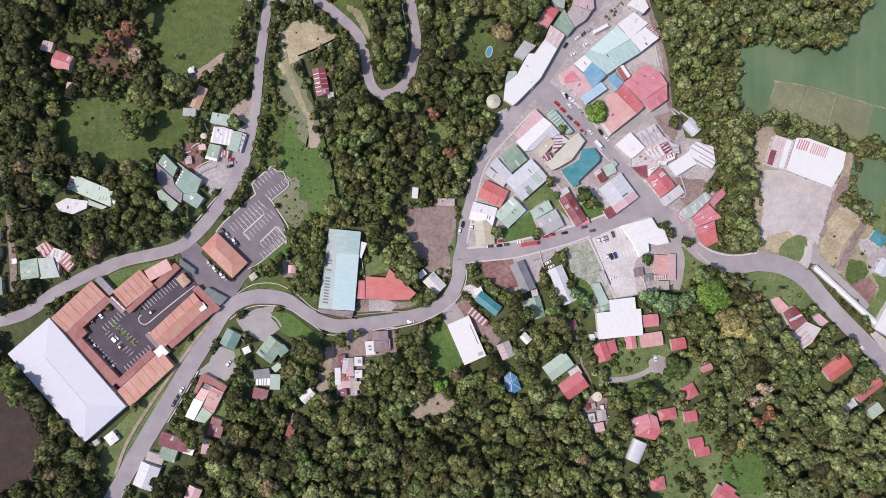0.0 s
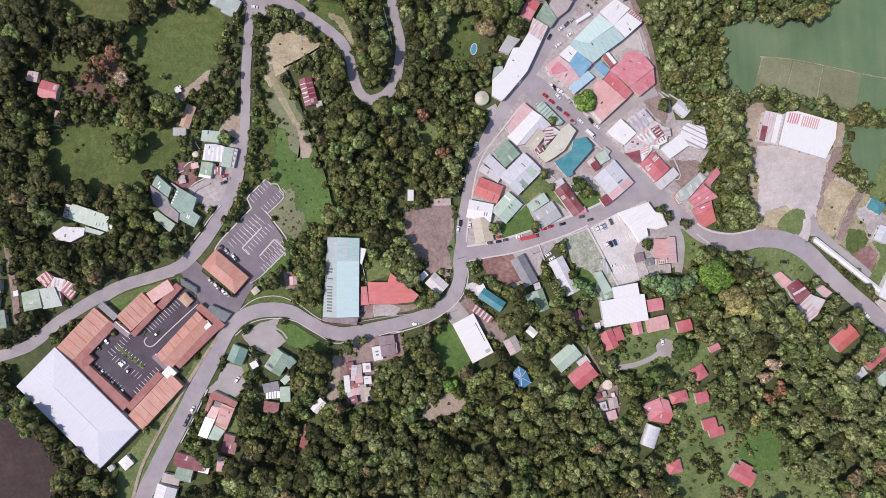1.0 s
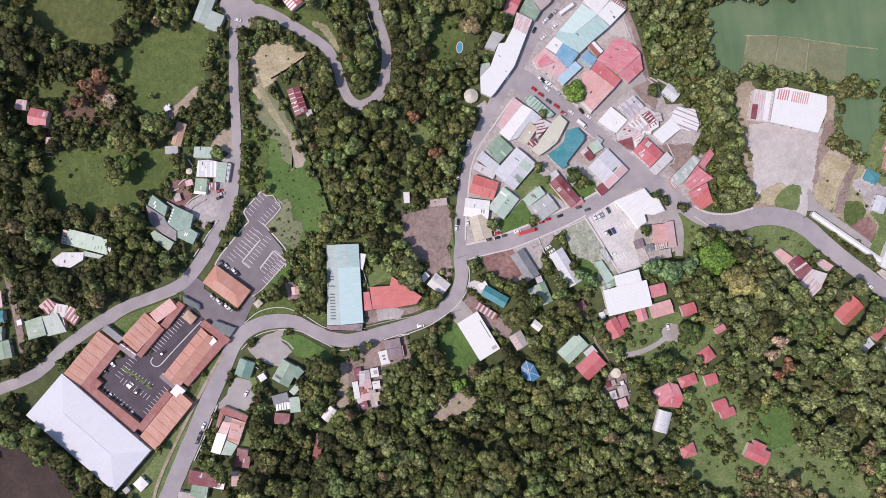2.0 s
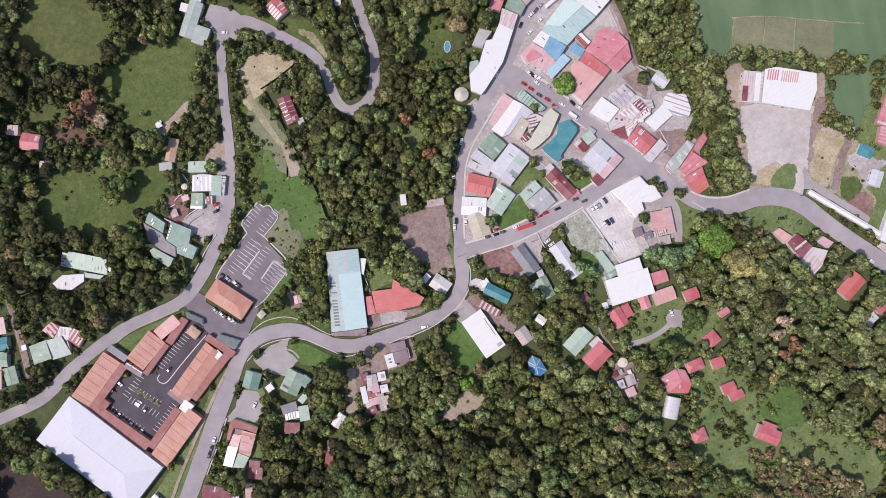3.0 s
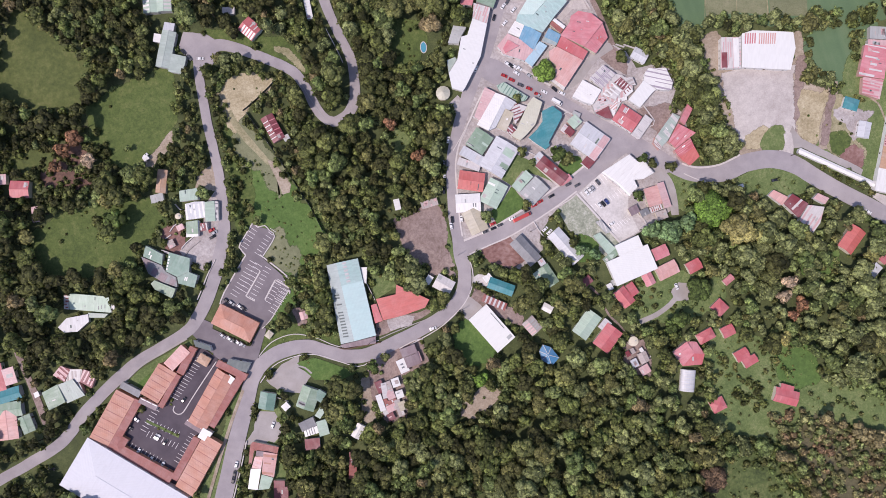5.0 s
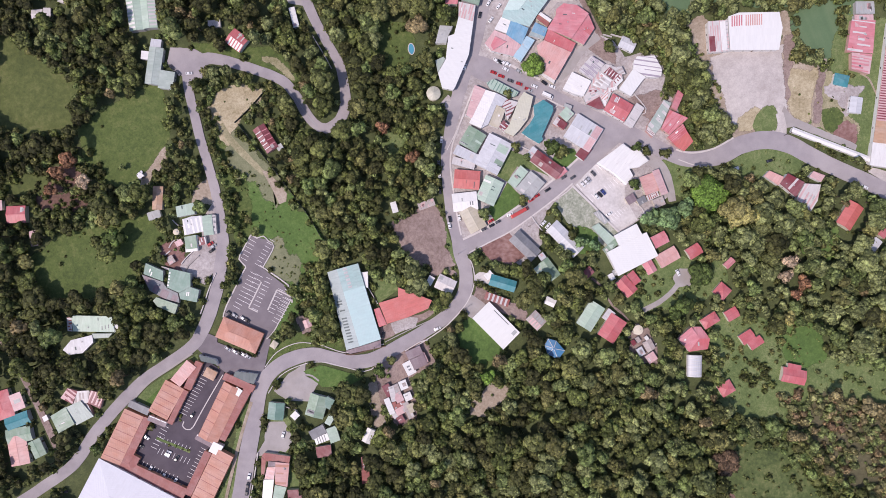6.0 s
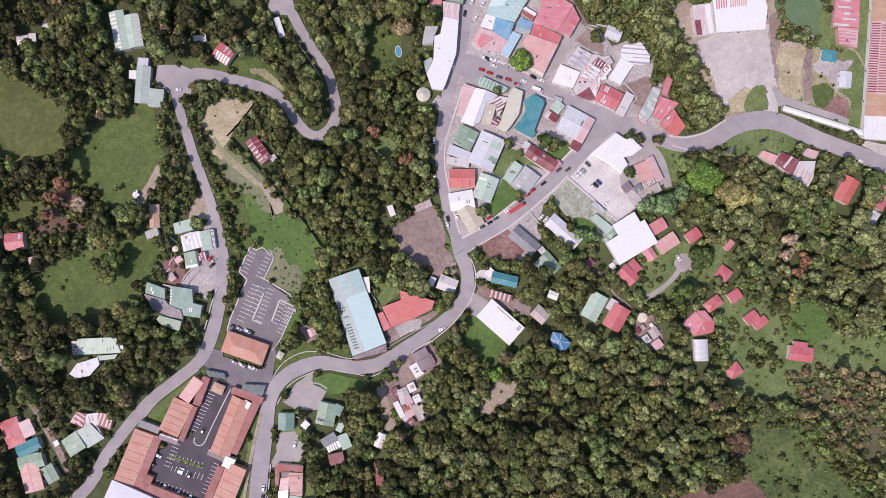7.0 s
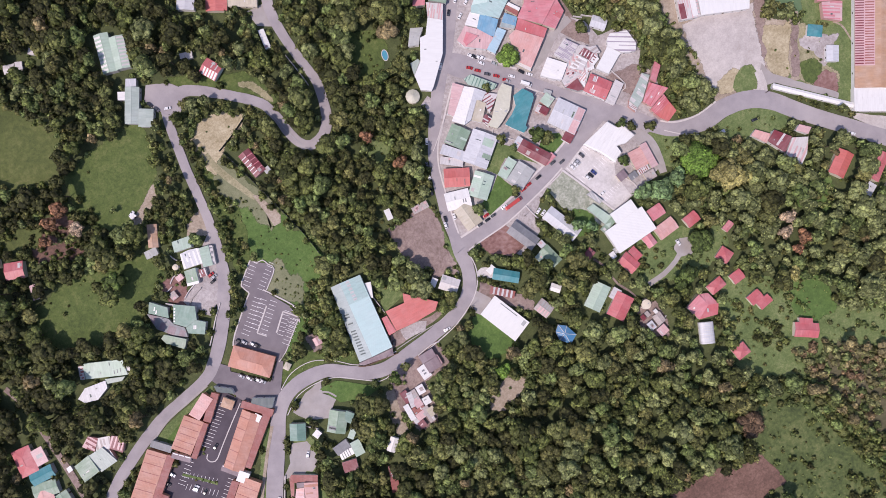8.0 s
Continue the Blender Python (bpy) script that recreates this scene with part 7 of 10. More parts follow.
house("shack with weathered grey and pink roof sheets", "house", 39.0, -59.3, [
    (39.0, -59.3, 10.2, 8.7, 113.3, 3.0, 0.8, "gable", "rusty")], 3, "", 3, 39, [(0, 4, "pink", 3.3, -4.6, 0.3, 4.2, 1.0), (0, 4, "zinc", 3.2, -4.1, -3.7, -0.3, 1.1)])
hall("blue many-sided pavilion roof among trees", "pavilion", [(41.6, -72.6), (45.9, -75.8), (48.7, -83.6), (42.6, -87.2), (37.7, -81.5), (38.0, -75.8)], 3.4, 1.4, "deepblue", 0, 0.1)
house("house with a pale green metal roof", "house", 71.9, -69.3, [
    (71.9, -69.3, 17.4, 10.8, 36.0, 3.4, 1.2, "gable", "palegreen")], 4, "", 0, 40)
house("house with a rose-red roof and white annexe", "house", 81.5, -81.6, [
    (81.5, -81.6, 16.1, 11.7, 35.0, 3.6, 1.3, "gable", "red"),
    (82.5, -73.3, 7.4, 5.7, 32.4, 3.2, 0.5, "shed", "offwhite")], 0, "", 0, 41)
house("house with a dark slate-grey roof", "house", 49.9, -12.9, [
    (49.9, -12.9, 19.6, 9.4, 114.5, 3.6, 1.2, "gable", "grey")], 3, "", 0, 42)
house("house with a grey-green sheet roof", "house", 58.7, -32.4, [
    (58.7, -32.4, 13.7, 7.4, 105.6, 3.3, 0.8, "gable", "green"),
    (53.3, -29.7, 6.6, 4.5, 13.9, 3.1, 0.5, "shed", "palegreen"),
    (57.4, -23.3, 4.1, 4.1, 15.2, 2.8, 0.3, "shed", "lavender")], 3, "", 1, 43)
house("long house with a lavender-white metal roof", "house", 74.9, -18.3, [
    (74.9, -18.3, 24.4, 9.6, 112.9, 3.6, 1.1, "gable", "lavender")], 1, "", 0, 44)
house("small maroon shed roof among trees", "shed", 81.0, -43.3, [
    (81.0, -43.3, 5.9, 5.3, 21.2, 2.6, 0.5, "shed", "maroon")], 2, "", 0, 45)
house("small shed with a grey-green roof", "shed", 100.5, -33.3, [
    (100.5, -33.3, 11.3, 4.1, 20.4, 2.8, 0.5, "shed", "green")], 3, "", 1, 47)
hall("white flat-roofed building at the street corner", "building", [(110.8, 18.7), (131.1, 24.0), (134.3, 18.7), (138.5, 18.0), (142.0, 8.0), (134.6, 6.3), (128.6, 7.7), (129.2, 2.4), (122.8, -1.2), (117.9, 8.8)], 4.68, 0.3, "white", 1, 0.94, [([(116.1, 13.0), (121.4, 15.5), (123.5, 9.5), (118.2, 7.3)], "lavender"), ([(122.1, 15.8), (127.8, 17.6), (129.2, 13.0), (124.2, 10.9)], "lavender"), ([(118.5, 5.9), (122.8, 8.0), (124.9, 3.8), (121.3, 1.3)], "zinc"), ([(129.2, 15.1), (132.7, 16.2), (134.8, 10.9), (131.3, 9.8)], "bright")])
house("house with salmon and pinkish roof halves", "house", 136.9, -5.8, [
    (136.9, -5.8, 12.1, 9.2, 89.0, 3.6, 0.8, "shed", "salmon"),
    (143.8, -7.3, 16.5, 5.0, 89.5, 3.6, 0.8, "shed", "pink"),
    (122.9, -10.4, 6.1, 5.4, 10.3, 3.4, 0.3, "shed", "slate"),
    (129.0, -13.8, 5.8, 4.3, 7.9, 3.2, 0.4, "shed", "grey"),
    (136.5, -13.7, 7.9, 3.4, 3.2, 3.0, 0.3, "shed", "offwhite"),
    (138.8, -18.8, 7.0, 5.7, 1.6, 2.8, 0.3, "shed", "rusty")], 0, "", 1, 48, [(4, 5, "brick", -3.2, 3.2, -1.4, 1.5, 0.6)])
house("large hall with a plain white metal roof", "building", 110.4, -42.8, [
    (110.4, -42.8, 28.1, 16.7, 5.3, 4.68, 0.5, "shed", "bright"),
    (112.4, -31.3, 16.1, 8.9, 6.4, 4.77, 0.3, "shed", "bright")], 1, "", 0, 49)


# ---- garden cabins ----
house("cabin with a weathered rose-pink metal roof", "cabin", 130.4, -40.9, [
    (130.4, -40.9, 9.8, 7.8, 5.5, 3.2, 0.9, "gable", "rose")], 0, "garden cabins", 0, 50)
house("cabin with a salmon-pink metal roof", "cabin", 130.9, -52.9, [
    (130.9, -52.9, 13.7, 8.8, 7.9, 3.2, 1.0, "gable", "salmon")], 0, "garden cabins", 0, 51)
house("cabin with a red two-part metal roof", "cabin", 99.7, -60.4, [
    (99.7, -60.4, 12.1, 8.6, 110.2, 3.2, 1.1, "gable", "red"),
    (106.1, -57.2, 8.4, 5.3, 105.6, 3.0, 0.7, "shed", "red")], 0, "garden cabins", 0, 52)
house("small cabin with a rose-red metal roof", "cabin", 118.0, -54.7, [
    (118.0, -54.7, 7.9, 6.5, 98.1, 3.0, 0.9, "gable", "rose")], 0, "garden cabins", 0, 53)
house("cabin with a red metal roof in the garden", "cabin", 147.8, -55.7, [
    (147.8, -55.7, 9.2, 7.4, 9.8, 3.0, 1.0, "gable", "red")], 0, "garden cabins", 0, 54)
house("small cabin with a faded red roof", "cabin", 165.7, -70.9, [
    (165.7, -70.9, 6.9, 4.3, 21.9, 2.8, 0.8, "gable", "rose")], 0, "garden cabins", 0, 55)
house("cabin with a red hipped metal roof", "cabin", 154.7, -85.6, [
    (154.7, -85.6, 8.7, 8.6, 117.4, 3.2, 1.2, "hip", "red")], 0, "garden cabins", 0, 56)
house("cabin with a red hipped metal roof", "cabin", 140.7, -99.8, [
    (140.7, -99.8, 11.0, 7.0, 10.2, 3.2, 1.1, "hip", "red")], 0, "garden cabins", 0, 57)
house("small cabin with a red metal roof", "cabin", 155.0, -101.3, [
    (155.0, -101.3, 8.1, 7.0, 8.3, 3.0, 1.0, "gable", "red")], 0, "garden cabins", 0, 58)
terrace("garden lodge with a red roof of several slopes", "lodge", [
    ([(120.8, -113.1), (117.6, -102.7), (127.7, -98.8), (129.8, -107.4)], 3.5, 5.0, 0, "rose", ()),
    ([(127.7, -98.8), (133.7, -101.3), (135.7, -110.0), (129.8, -107.4)], 3.6, 5.0, 0, "rose", ()),
    ([(135.7, -110.0), (132.5, -115.9), (120.8, -113.1), (129.8, -107.4)], 3.5, 5.0, 1, "red", ())], 0)
house("greenhouse with a rounded whitish-blue cover", "greenhouse", 121.2, -123.0, [
    (121.2, -123.0, 13.7, 9.3, 66.7, 2.0, 2.2, "barrel", "lavender")], 1, "", 0, 59)
house("cabin with two stepped red metal roofs", "cabin", 158.5, -118.2, [
    (158.5, -118.2, 8.9, 6.8, 11.2, 3.0, 0.9, "gable", "red"),
    (162.2, -123.6, 9.3, 5.6, 12.2, 3.0, 0.9, "gable", "red")], 0, "garden cabins", 0, 60)
house("small cabin with a red hipped roof", "cabin", 134.2, -143.3, [
    (134.2, -143.3, 9.2, 8.2, 8.8, 3.0, 1.1, "hip", "red")], 0, "garden cabins", 0, 61)
house("cabin with a red two-step metal roof", "cabin", 176.5, -151.8, [
    (176.5, -151.8, 15.1, 9.3, 147.3, 3.2, 1.1, "gable", "red"),
    (179.0, -146.7, 8.4, 3.6, 146.2, 3.0, 0.5, "shed", "red")], 0, "garden cabins", 0, 62)
water_tank(96.4, -88.6, 3.0, 3.2, "round beige concrete water tank among shacks")
patch("village_yard", DIRT, 0.335, [(91.0, -90.8), (94.6, -85.8), (102.5, -92.2), (103.9, -102.9), (98.8, -111.5), (93.8, -110.0), (90.3, -99.3)], 1.6, "littered dark earth round the shacks", "yard")
ribbon("dirt_path", DIRT, 0.285, [(81.8, -47.8, 1.4), (85.4, -54.3, 1.3), (86.1, -61.1, 1.1), (87.5, -68.2, 1.1), (91.8, -76.5, 1.1), (94.6, -84.3, 1.1)], "narrow trodden path between gardens", "path", uneven=0.5, margin=0)
ribbon("garden_wall", KERB, 0.8, [(94.6, -106.5, 0.5), (100.3, -103.6, 0.5), (104.6, -101.5, 0.5)], "pale low boundary wall between lots", "wall", uneven=0.05, base=-0.2, margin=0.6)
house("small white sheds beside the hall", "shed", 93.5, -51.5, [
    (93.5, -51.5, 4.3, 3.5, 98.3, 2.4, 0.3, "shed", "white"),
    (96.6, -49.7, 3.6, 2.6, 98.2, 2.4, 0.3, "shed", "zinc")], 3, "", 1, 63)
house("little lean-tos of scrap sheets among shacks", "shed", 99.7, -95.9, [
    (99.7, -95.9, 3.6, 2.3, 102.8, 2.3, 0.2, "shed", "white"),
    (94.2, -94.5, 3.6, 2.6, 102.4, 2.3, 0.2, "shed", "rusty"),
    (100.0, -100.0, 4.2, 2.9, 13.6, 2.2, 0.2, "shed", "brick"),
    (90.8, -95.2, 3.6, 2.8, 100.1, 2.2, 0.2, "shed", "maroon")], 3, "", 1, 64)
house("patched shacks with grey and blue tarpaulins", "shed", 92.9, -102.0, [
    (92.9, -102.0, 5.4, 4.3, 98.0, 2.6, 0.4, "shed", "lavender"),
    (99.3, -100.4, 6.9, 5.8, 96.6, 2.6, 0.5, "gable", "rusty"),
    (97.7, -107.9, 6.2, 5.8, 12.4, 2.6, 0.5, "shed", "pink")], 3, "", 2, 65)


# ---- houses along the eastern road ----
terrace("house with maroon, orange and white roof parts", "house", [
    ([(213.6, -36.3), (220.4, -31.9), (227.8, -41.0), (219.8, -47.9)], 3.7, 4.8, 3, "maroon", (1, "offwhite", 0.09)),
    ([(206.5, -28.0), (210.6, -26.0), (217.7, -33.2), (212.8, -37.0)], 3.1, 3.7, 3, "salmon", ()),
    ([(220.2, -48.7), (228.2, -41.8), (237.3, -46.2), (231.5, -55.2), (223.7, -60.9), (218.5, -54.2)], 3.2, 3.9, 4, "offwhite", (4, "pink", 0.5)),
    ([(232.9, -38.9), (236.9, -36.8), (242.4, -42.0), (238.5, -44.8)], 2.8, 3.2, 0, "pink", ())], 1)
terrace("long shed with a patched rose-red metal roof", "shed", [
    ([(295.4, 43.4), (308.5, 37.2), (299.0, 18.4), (284.8, 25.7)], 3.2, 4.0, 3, "rose", (6, "offwhite", 0.3)),
    ([(287.1, 24.0), (299.2, 18.1), (292.8, 7.1), (283.2, 14.5)], 3.0, 3.5, 1, "pink", (6, "rose", 0.5))], 2)
house("house with a scarlet gabled metal roof", "house", 247.2, -71.0, [
    (247.2, -71.0, 16.7, 10.4, 36.1, 3.6, 1.3, "gable", "scarlet")], 0, "", 0, 66)
house("house with a long red roof and white lean-to", "house", 266.4, -83.6, [
    (266.4, -83.6, 18.9, 8.9, 37.8, 3.6, 1.2, "gable", "red"),
    (255.1, -94.2, 8.7, 5.7, 31.3, 3.0, 0.5, "shed", "lavender"),
    (270.9, -97.9, 9.4, 7.3, 37.5, 3.2, 0.6, "shed", "palegreen")], 0, "", 1, 67)
terrace("large warehouse with a white many-sided roof", "building", [
    ([(222.1, 73.7), (229.1, 73.6), (240.1, 69.5), (253.1, 64.5), (251.4, 54.5), (244.3, 42.4), (215.7, 53.6)], 4.9, 5.5, 5, "bright", ()),
    ([(209.3, 75.7), (221.2, 72.0), (215.4, 53.3), (203.0, 57.0)], 4.4, 5.0, 2, "offwhite", (9, "pink", 0.5))], 1, plain=True, extras=[
    (0, 5, "rose", (223.3, 70.0), (229.1, 68.4), 0.8, 6.6), (0, 8, "salmon", (231.7, 67.3), (240.9, 64.3), 0.75, 6.8),
    (1, 1, "maroon", (206.9, 61.5), (206.9, 61.5), 3.6, 9.6), (1, 8, "zinc", (220.3, 71.2), (215.1, 55.2), 1.3, 0.7), (1, 1, "white", (215.2, 63.7), (215.2, 63.7), 3.4, 18.0)])
house("long narrow canopy with a white metal roof", "shed", 253.6, -25.2, [
    (253.6, -25.2, 52.9, 3.3, 137.0, 2.8, 0.5, "gable", "white")], 1, "", 0, 72)
house("long factory hall with an orange-tan metal roof", "building", 310.7, -7.8, [
    (310.7, -7.8, 77.5, 31.4, 60.3, 4.0, 1.6, "gable", "straw"),
    (287.6, -47.5, 31.3, 15.0, 150.3, 3.96, 0.5, "shed", "white")], 1, "", 0, 73, [(0, 1, "pink", -2.0, -1.4, 3.7, 15.6, 46.0), (0, 28, "maroon", 20.7, -24.1, 10.2, 15.4, 0.75), (0, 26, "brick", 19.7, -24.1, 4.2, 9.6, 0.75)])
house("patched sheds with grey and pinkish sheets", "shed", 306.0, 47.3, [
    (306.0, 47.3, 11.8, 8.1, 158.7, 3.0, 0.5, "shed", "zinc"),
    (302.3, 39.8, 12.0, 7.9, 159.0, 3.0, 0.5, "shed", "pink")], 3, "", 7, 74)
house("small hut with a bright teal roof", "shed", 274.9, 10.2, [
    (274.9, 10.2, 9.5, 7.6, 145.6, 2.8, 0.9, "hip", "teal")], 1, "", 0, 76)
house("small hut with a pale blue-white roof", "shed", 277.5, -7.9, [
    (277.5, -7.9, 10.4, 7.9, 60.4, 2.8, 0.6, "gable", "lavender")], 1, "", 0, 77)


# ---- the village centre ----
terrace("long white-roofed row of shops on the street", "building", [
    ([(64.3, 136.5), (72.1, 130.6), (61.6, 112.1), (46.8, 97.0), (44.0, 94.8), (38.1, 98.6), (39.2, 108.3), (46.9, 114.6), (51.0, 122.3), (53.9, 127.7), (57.8, 127.5)], 4.8, 5.6, 1, "bright", ()),
    ([(68.1, 145.7), (77.1, 139.5), (72.2, 130.8), (64.4, 136.7)], 4.4, 5.0, 2, "offwhite", (7, "pink", 0.45)),
    ([(51.6, 136.6), (59.0, 132.9), (54.2, 128.5), (51.2, 124.5), (44.8, 127.1)], 3.6, 4.2, 4, "zinc", ()),
    ([(40.8, 117.0), (46.4, 117.3), (47.0, 115.5), (39.4, 109.0)], 3.4, 3.8, 0, "sage", ())], 1)
terrace("shop with a two-part red metal roof", "building", [
    ([(66.6, 158.8), (73.7, 155.2), (69.8, 149.5), (63.3, 154.4)], 4.3, 5.2, 0, "red", ()),
    ([(63.3, 154.4), (69.8, 149.5), (66.8, 144.7), (59.8, 147.8)], 4.2, 5.1, 2, "rose", ())], 0)
terrace("shop building with a grey-green roof", "building", [
    ([(76.7, 155.7), (83.2, 144.3), (79.0, 139.0), (69.9, 146.0)], 4.4, 5.4, 1, "green", ()),
    ([(69.0, 161.8), (77.6, 161.7), (76.7, 156.0), (72.3, 157.6)], 4.4, 5.2, 0, "sage", ())], 3)
terrace("shop building with rusty roof strips", "building", [
    ([(82.1, 158.4), (94.0, 154.5), (90.4, 149.2), (83.6, 144.7), (78.5, 152.8)], 4.3, 5.1, 2, "rusty", ()),
    ([(83.4, 164.2), (95.3, 164.2), (95.8, 156.7), (94.0, 154.8), (82.1, 158.7)], 4.2, 4.9, 0, "pink", (6, "zinc", 0.4))], 2)
terrace("large shop building with a pale teal roof", "building", [
    ([(92.1, 129.6), (109.7, 144.9), (118.3, 136.5), (101.5, 126.6)], 4.9, 6.0, 0, "mint", ()),
    ([(101.6, 126.6), (118.4, 136.5), (124.5, 128.1), (113.7, 121.4), (103.6, 114.3), (96.5, 119.7), (89.5, 126.0), (92.1, 129.6)], 4.9, 5.9, 3, "paleteal", ())], 1)
terrace("shop building with a white metal roof", "building", [
    ([(110.1, 146.0), (120.7, 153.9), (129.7, 146.8), (118.1, 136.6)], 4.6, 5.5, 1, "white", ()),
    ([(118.1, 136.7), (127.5, 144.2), (136.3, 137.2), (125.2, 128.7)], 4.6, 5.3, 2, "bright", ()),
    ([(127.8, 144.7), (129.9, 147.3), (136.7, 139.1), (136.5, 137.3)], 4.4, 4.7, 1, "offwhite", (8, "brick", 0.5)),
    ([(116.3, 158.2), (120.2, 162.2), (127.9, 162.1), (130.2, 156.7), (126.7, 152.8), (121.1, 156.2)], 4.4, 5.2, 1, "white", ())], 1)
terrace("building with a bright blue roof", "building", [
    ([(94.3, 122.5), (102.7, 113.6), (95.1, 105.8), (87.9, 112.1), (88.6, 115.9)], 4.6, 5.4, 2, "blue", ()),
    ([(108.3, 115.7), (114.2, 109.4), (110.3, 104.9), (103.6, 111.3)], 4.3, 4.9, 0, "blue", ()),
    ([(103.7, 111.4), (110.4, 105.0), (109.1, 103.9), (101.5, 109.5)], 4.2, 4.4, 2, "greyteal", ()),
    ([(100.0, 109.8), (104.0, 105.5), (90.6, 96.0), (87.3, 100.8)], 3.8, 4.4, 1, "skyblue", ())], 1)
terrace("corner shop with pink and white roofs", "building", [
    ([(73.7, 115.2), (82.3, 120.6), (88.4, 115.0), (94.6, 105.4), (87.4, 101.0), (75.8, 109.4)], 4.2, 4.9, 4, "pink", ()),
    ([(82.7, 121.3), (89.4, 126.8), (94.3, 122.5), (88.6, 115.8)], 4.4, 4.8, 0, "white", ()),
    ([(76.5, 112.4), (81.3, 116.6), (86.5, 110.5), (77.0, 109.0)], 5.0, 5.9, 3, "rose", ())], 1)
terrace("large meeting hall with a rose-red roof", "building", [
    ([(113.5, 108.9), (121.7, 114.9), (123.5, 118.4), (129.1, 119.9), (136.0, 115.8), (141.0, 107.8), (125.3, 97.3)], 5.2, 6.6, 1, "rose", ()),
    ([(141.0, 107.8), (141.7, 98.4), (131.4, 91.2), (125.3, 97.3)], 4.3, 5.5, 1, "rose", (1, "red", 0.2)),
    ([(109.2, 103.3), (113.3, 107.8), (114.2, 108.5), (126.9, 93.8), (122.3, 89.5)], 4.4, 5.0, 4, "red", ()),
    ([(112.0, 119.8), (113.9, 120.5), (118.6, 113.5), (116.8, 112.2)], 4.2, 4.4, 0, "white", ()),
    ([(109.7, 118.4), (111.9, 119.8), (116.7, 112.3), (114.4, 110.2)], 3.6, 4.0, 0, "brick", ())], 0)
terrace("building with a salmon-pink metal roof", "building", [
    ([(109.0, 102.8), (121.9, 89.4), (106.2, 76.9), (99.9, 85.4), (105.3, 91.7), (102.3, 96.2), (103.4, 101.6)], 4.6, 5.4, 2, "salmon", ()),
    ([(100.3, 85.5), (106.4, 77.1), (105.0, 75.5), (99.0, 84.3)], 3.0, 3.3, 2, "offwhite", ())], 0)
terrace("house block with white, pink and cream roofs", "building", [
    ([(58.1, 93.1), (63.3, 87.7), (48.3, 73.9), (45.9, 77.4)], 4.2, 4.8, 3, "pink", ()),
    ([(63.3, 87.6), (68.5, 83.2), (51.5, 65.9), (45.8, 72.0)], 4.5, 5.6, 3, "white", ()),
    ([(68.5, 83.2), (73.7, 77.6), (68.6, 74.1), (66.0, 76.0), (56.7, 66.7), (51.5, 65.9)], 4.5, 5.6, 1, "lavender", ()),
    ([(66.1, 76.0), (70.3, 71.3), (61.9, 62.0), (56.9, 66.5)], 4.2, 4.7, 2, "tan", ()),
    ([(73.5, 77.4), (79.4, 72.9), (69.3, 64.9), (68.9, 74.1)], 3.9, 4.4, 2, "offwhite", (6, "maroon", 0.4)),
    ([(62.1, 63.5), (66.6, 65.7), (69.5, 60.2), (64.9, 57.3)], 3.7, 4.1, 2, "maroon", (3, "offwhite", 0.3)),
    ([(45.0, 77.5), (49.3, 80.9), (50.6, 79.3), (47.0, 76.1)], 3.4, 3.7, 0, "offwhite", (5, "grey", 0.4))], 1)
terrace("small annexe with a pale green roof", "building", [
    ([(65.4, 91.7), (70.6, 92.4), (82.2, 78.7), (79.5, 76.8), (75.3, 77.7), (66.1, 87.3)], 3.8, 4.3, 1, "palegreen", (9, "jade", 0.25))], 3)
terrace("building with a pale yellowish many-sided roof", "building", [
    ([(68.5, 61.1), (80.3, 74.2), (85.2, 77.5), (89.4, 72.5), (85.5, 66.8), (80.8, 60.5), (73.5, 56.1), (68.6, 53.9), (63.8, 58.9)], 4.3, 5.0, 0, "ivory", ())], 0)
terrace("building with a deep teal metal roof", "building", [
    ([(87.4, 67.1), (94.6, 68.1), (98.5, 62.2), (97.8, 59.4), (85.2, 47.0), (85.4, 45.1), (82.0, 43.4), (76.8, 50.0), (74.2, 54.0), (81.0, 57.4), (85.7, 60.9)], 4.4, 5.8, 4, "teal", ())], 1, plain=True)
terrace("building with white and striped roof sheets", "building", [
    ([(108.7, 70.1), (118.2, 78.0), (127.1, 67.9), (118.8, 60.9), (114.9, 63.7)], 4.3, 5.3, 0, "white", ()),
    ([(122.5, 77.5), (133.2, 82.9), (139.3, 75.2), (127.8, 68.4)], 4.1, 4.9, 2, "offwhite", (15, "lilac", 0.6))], 1)
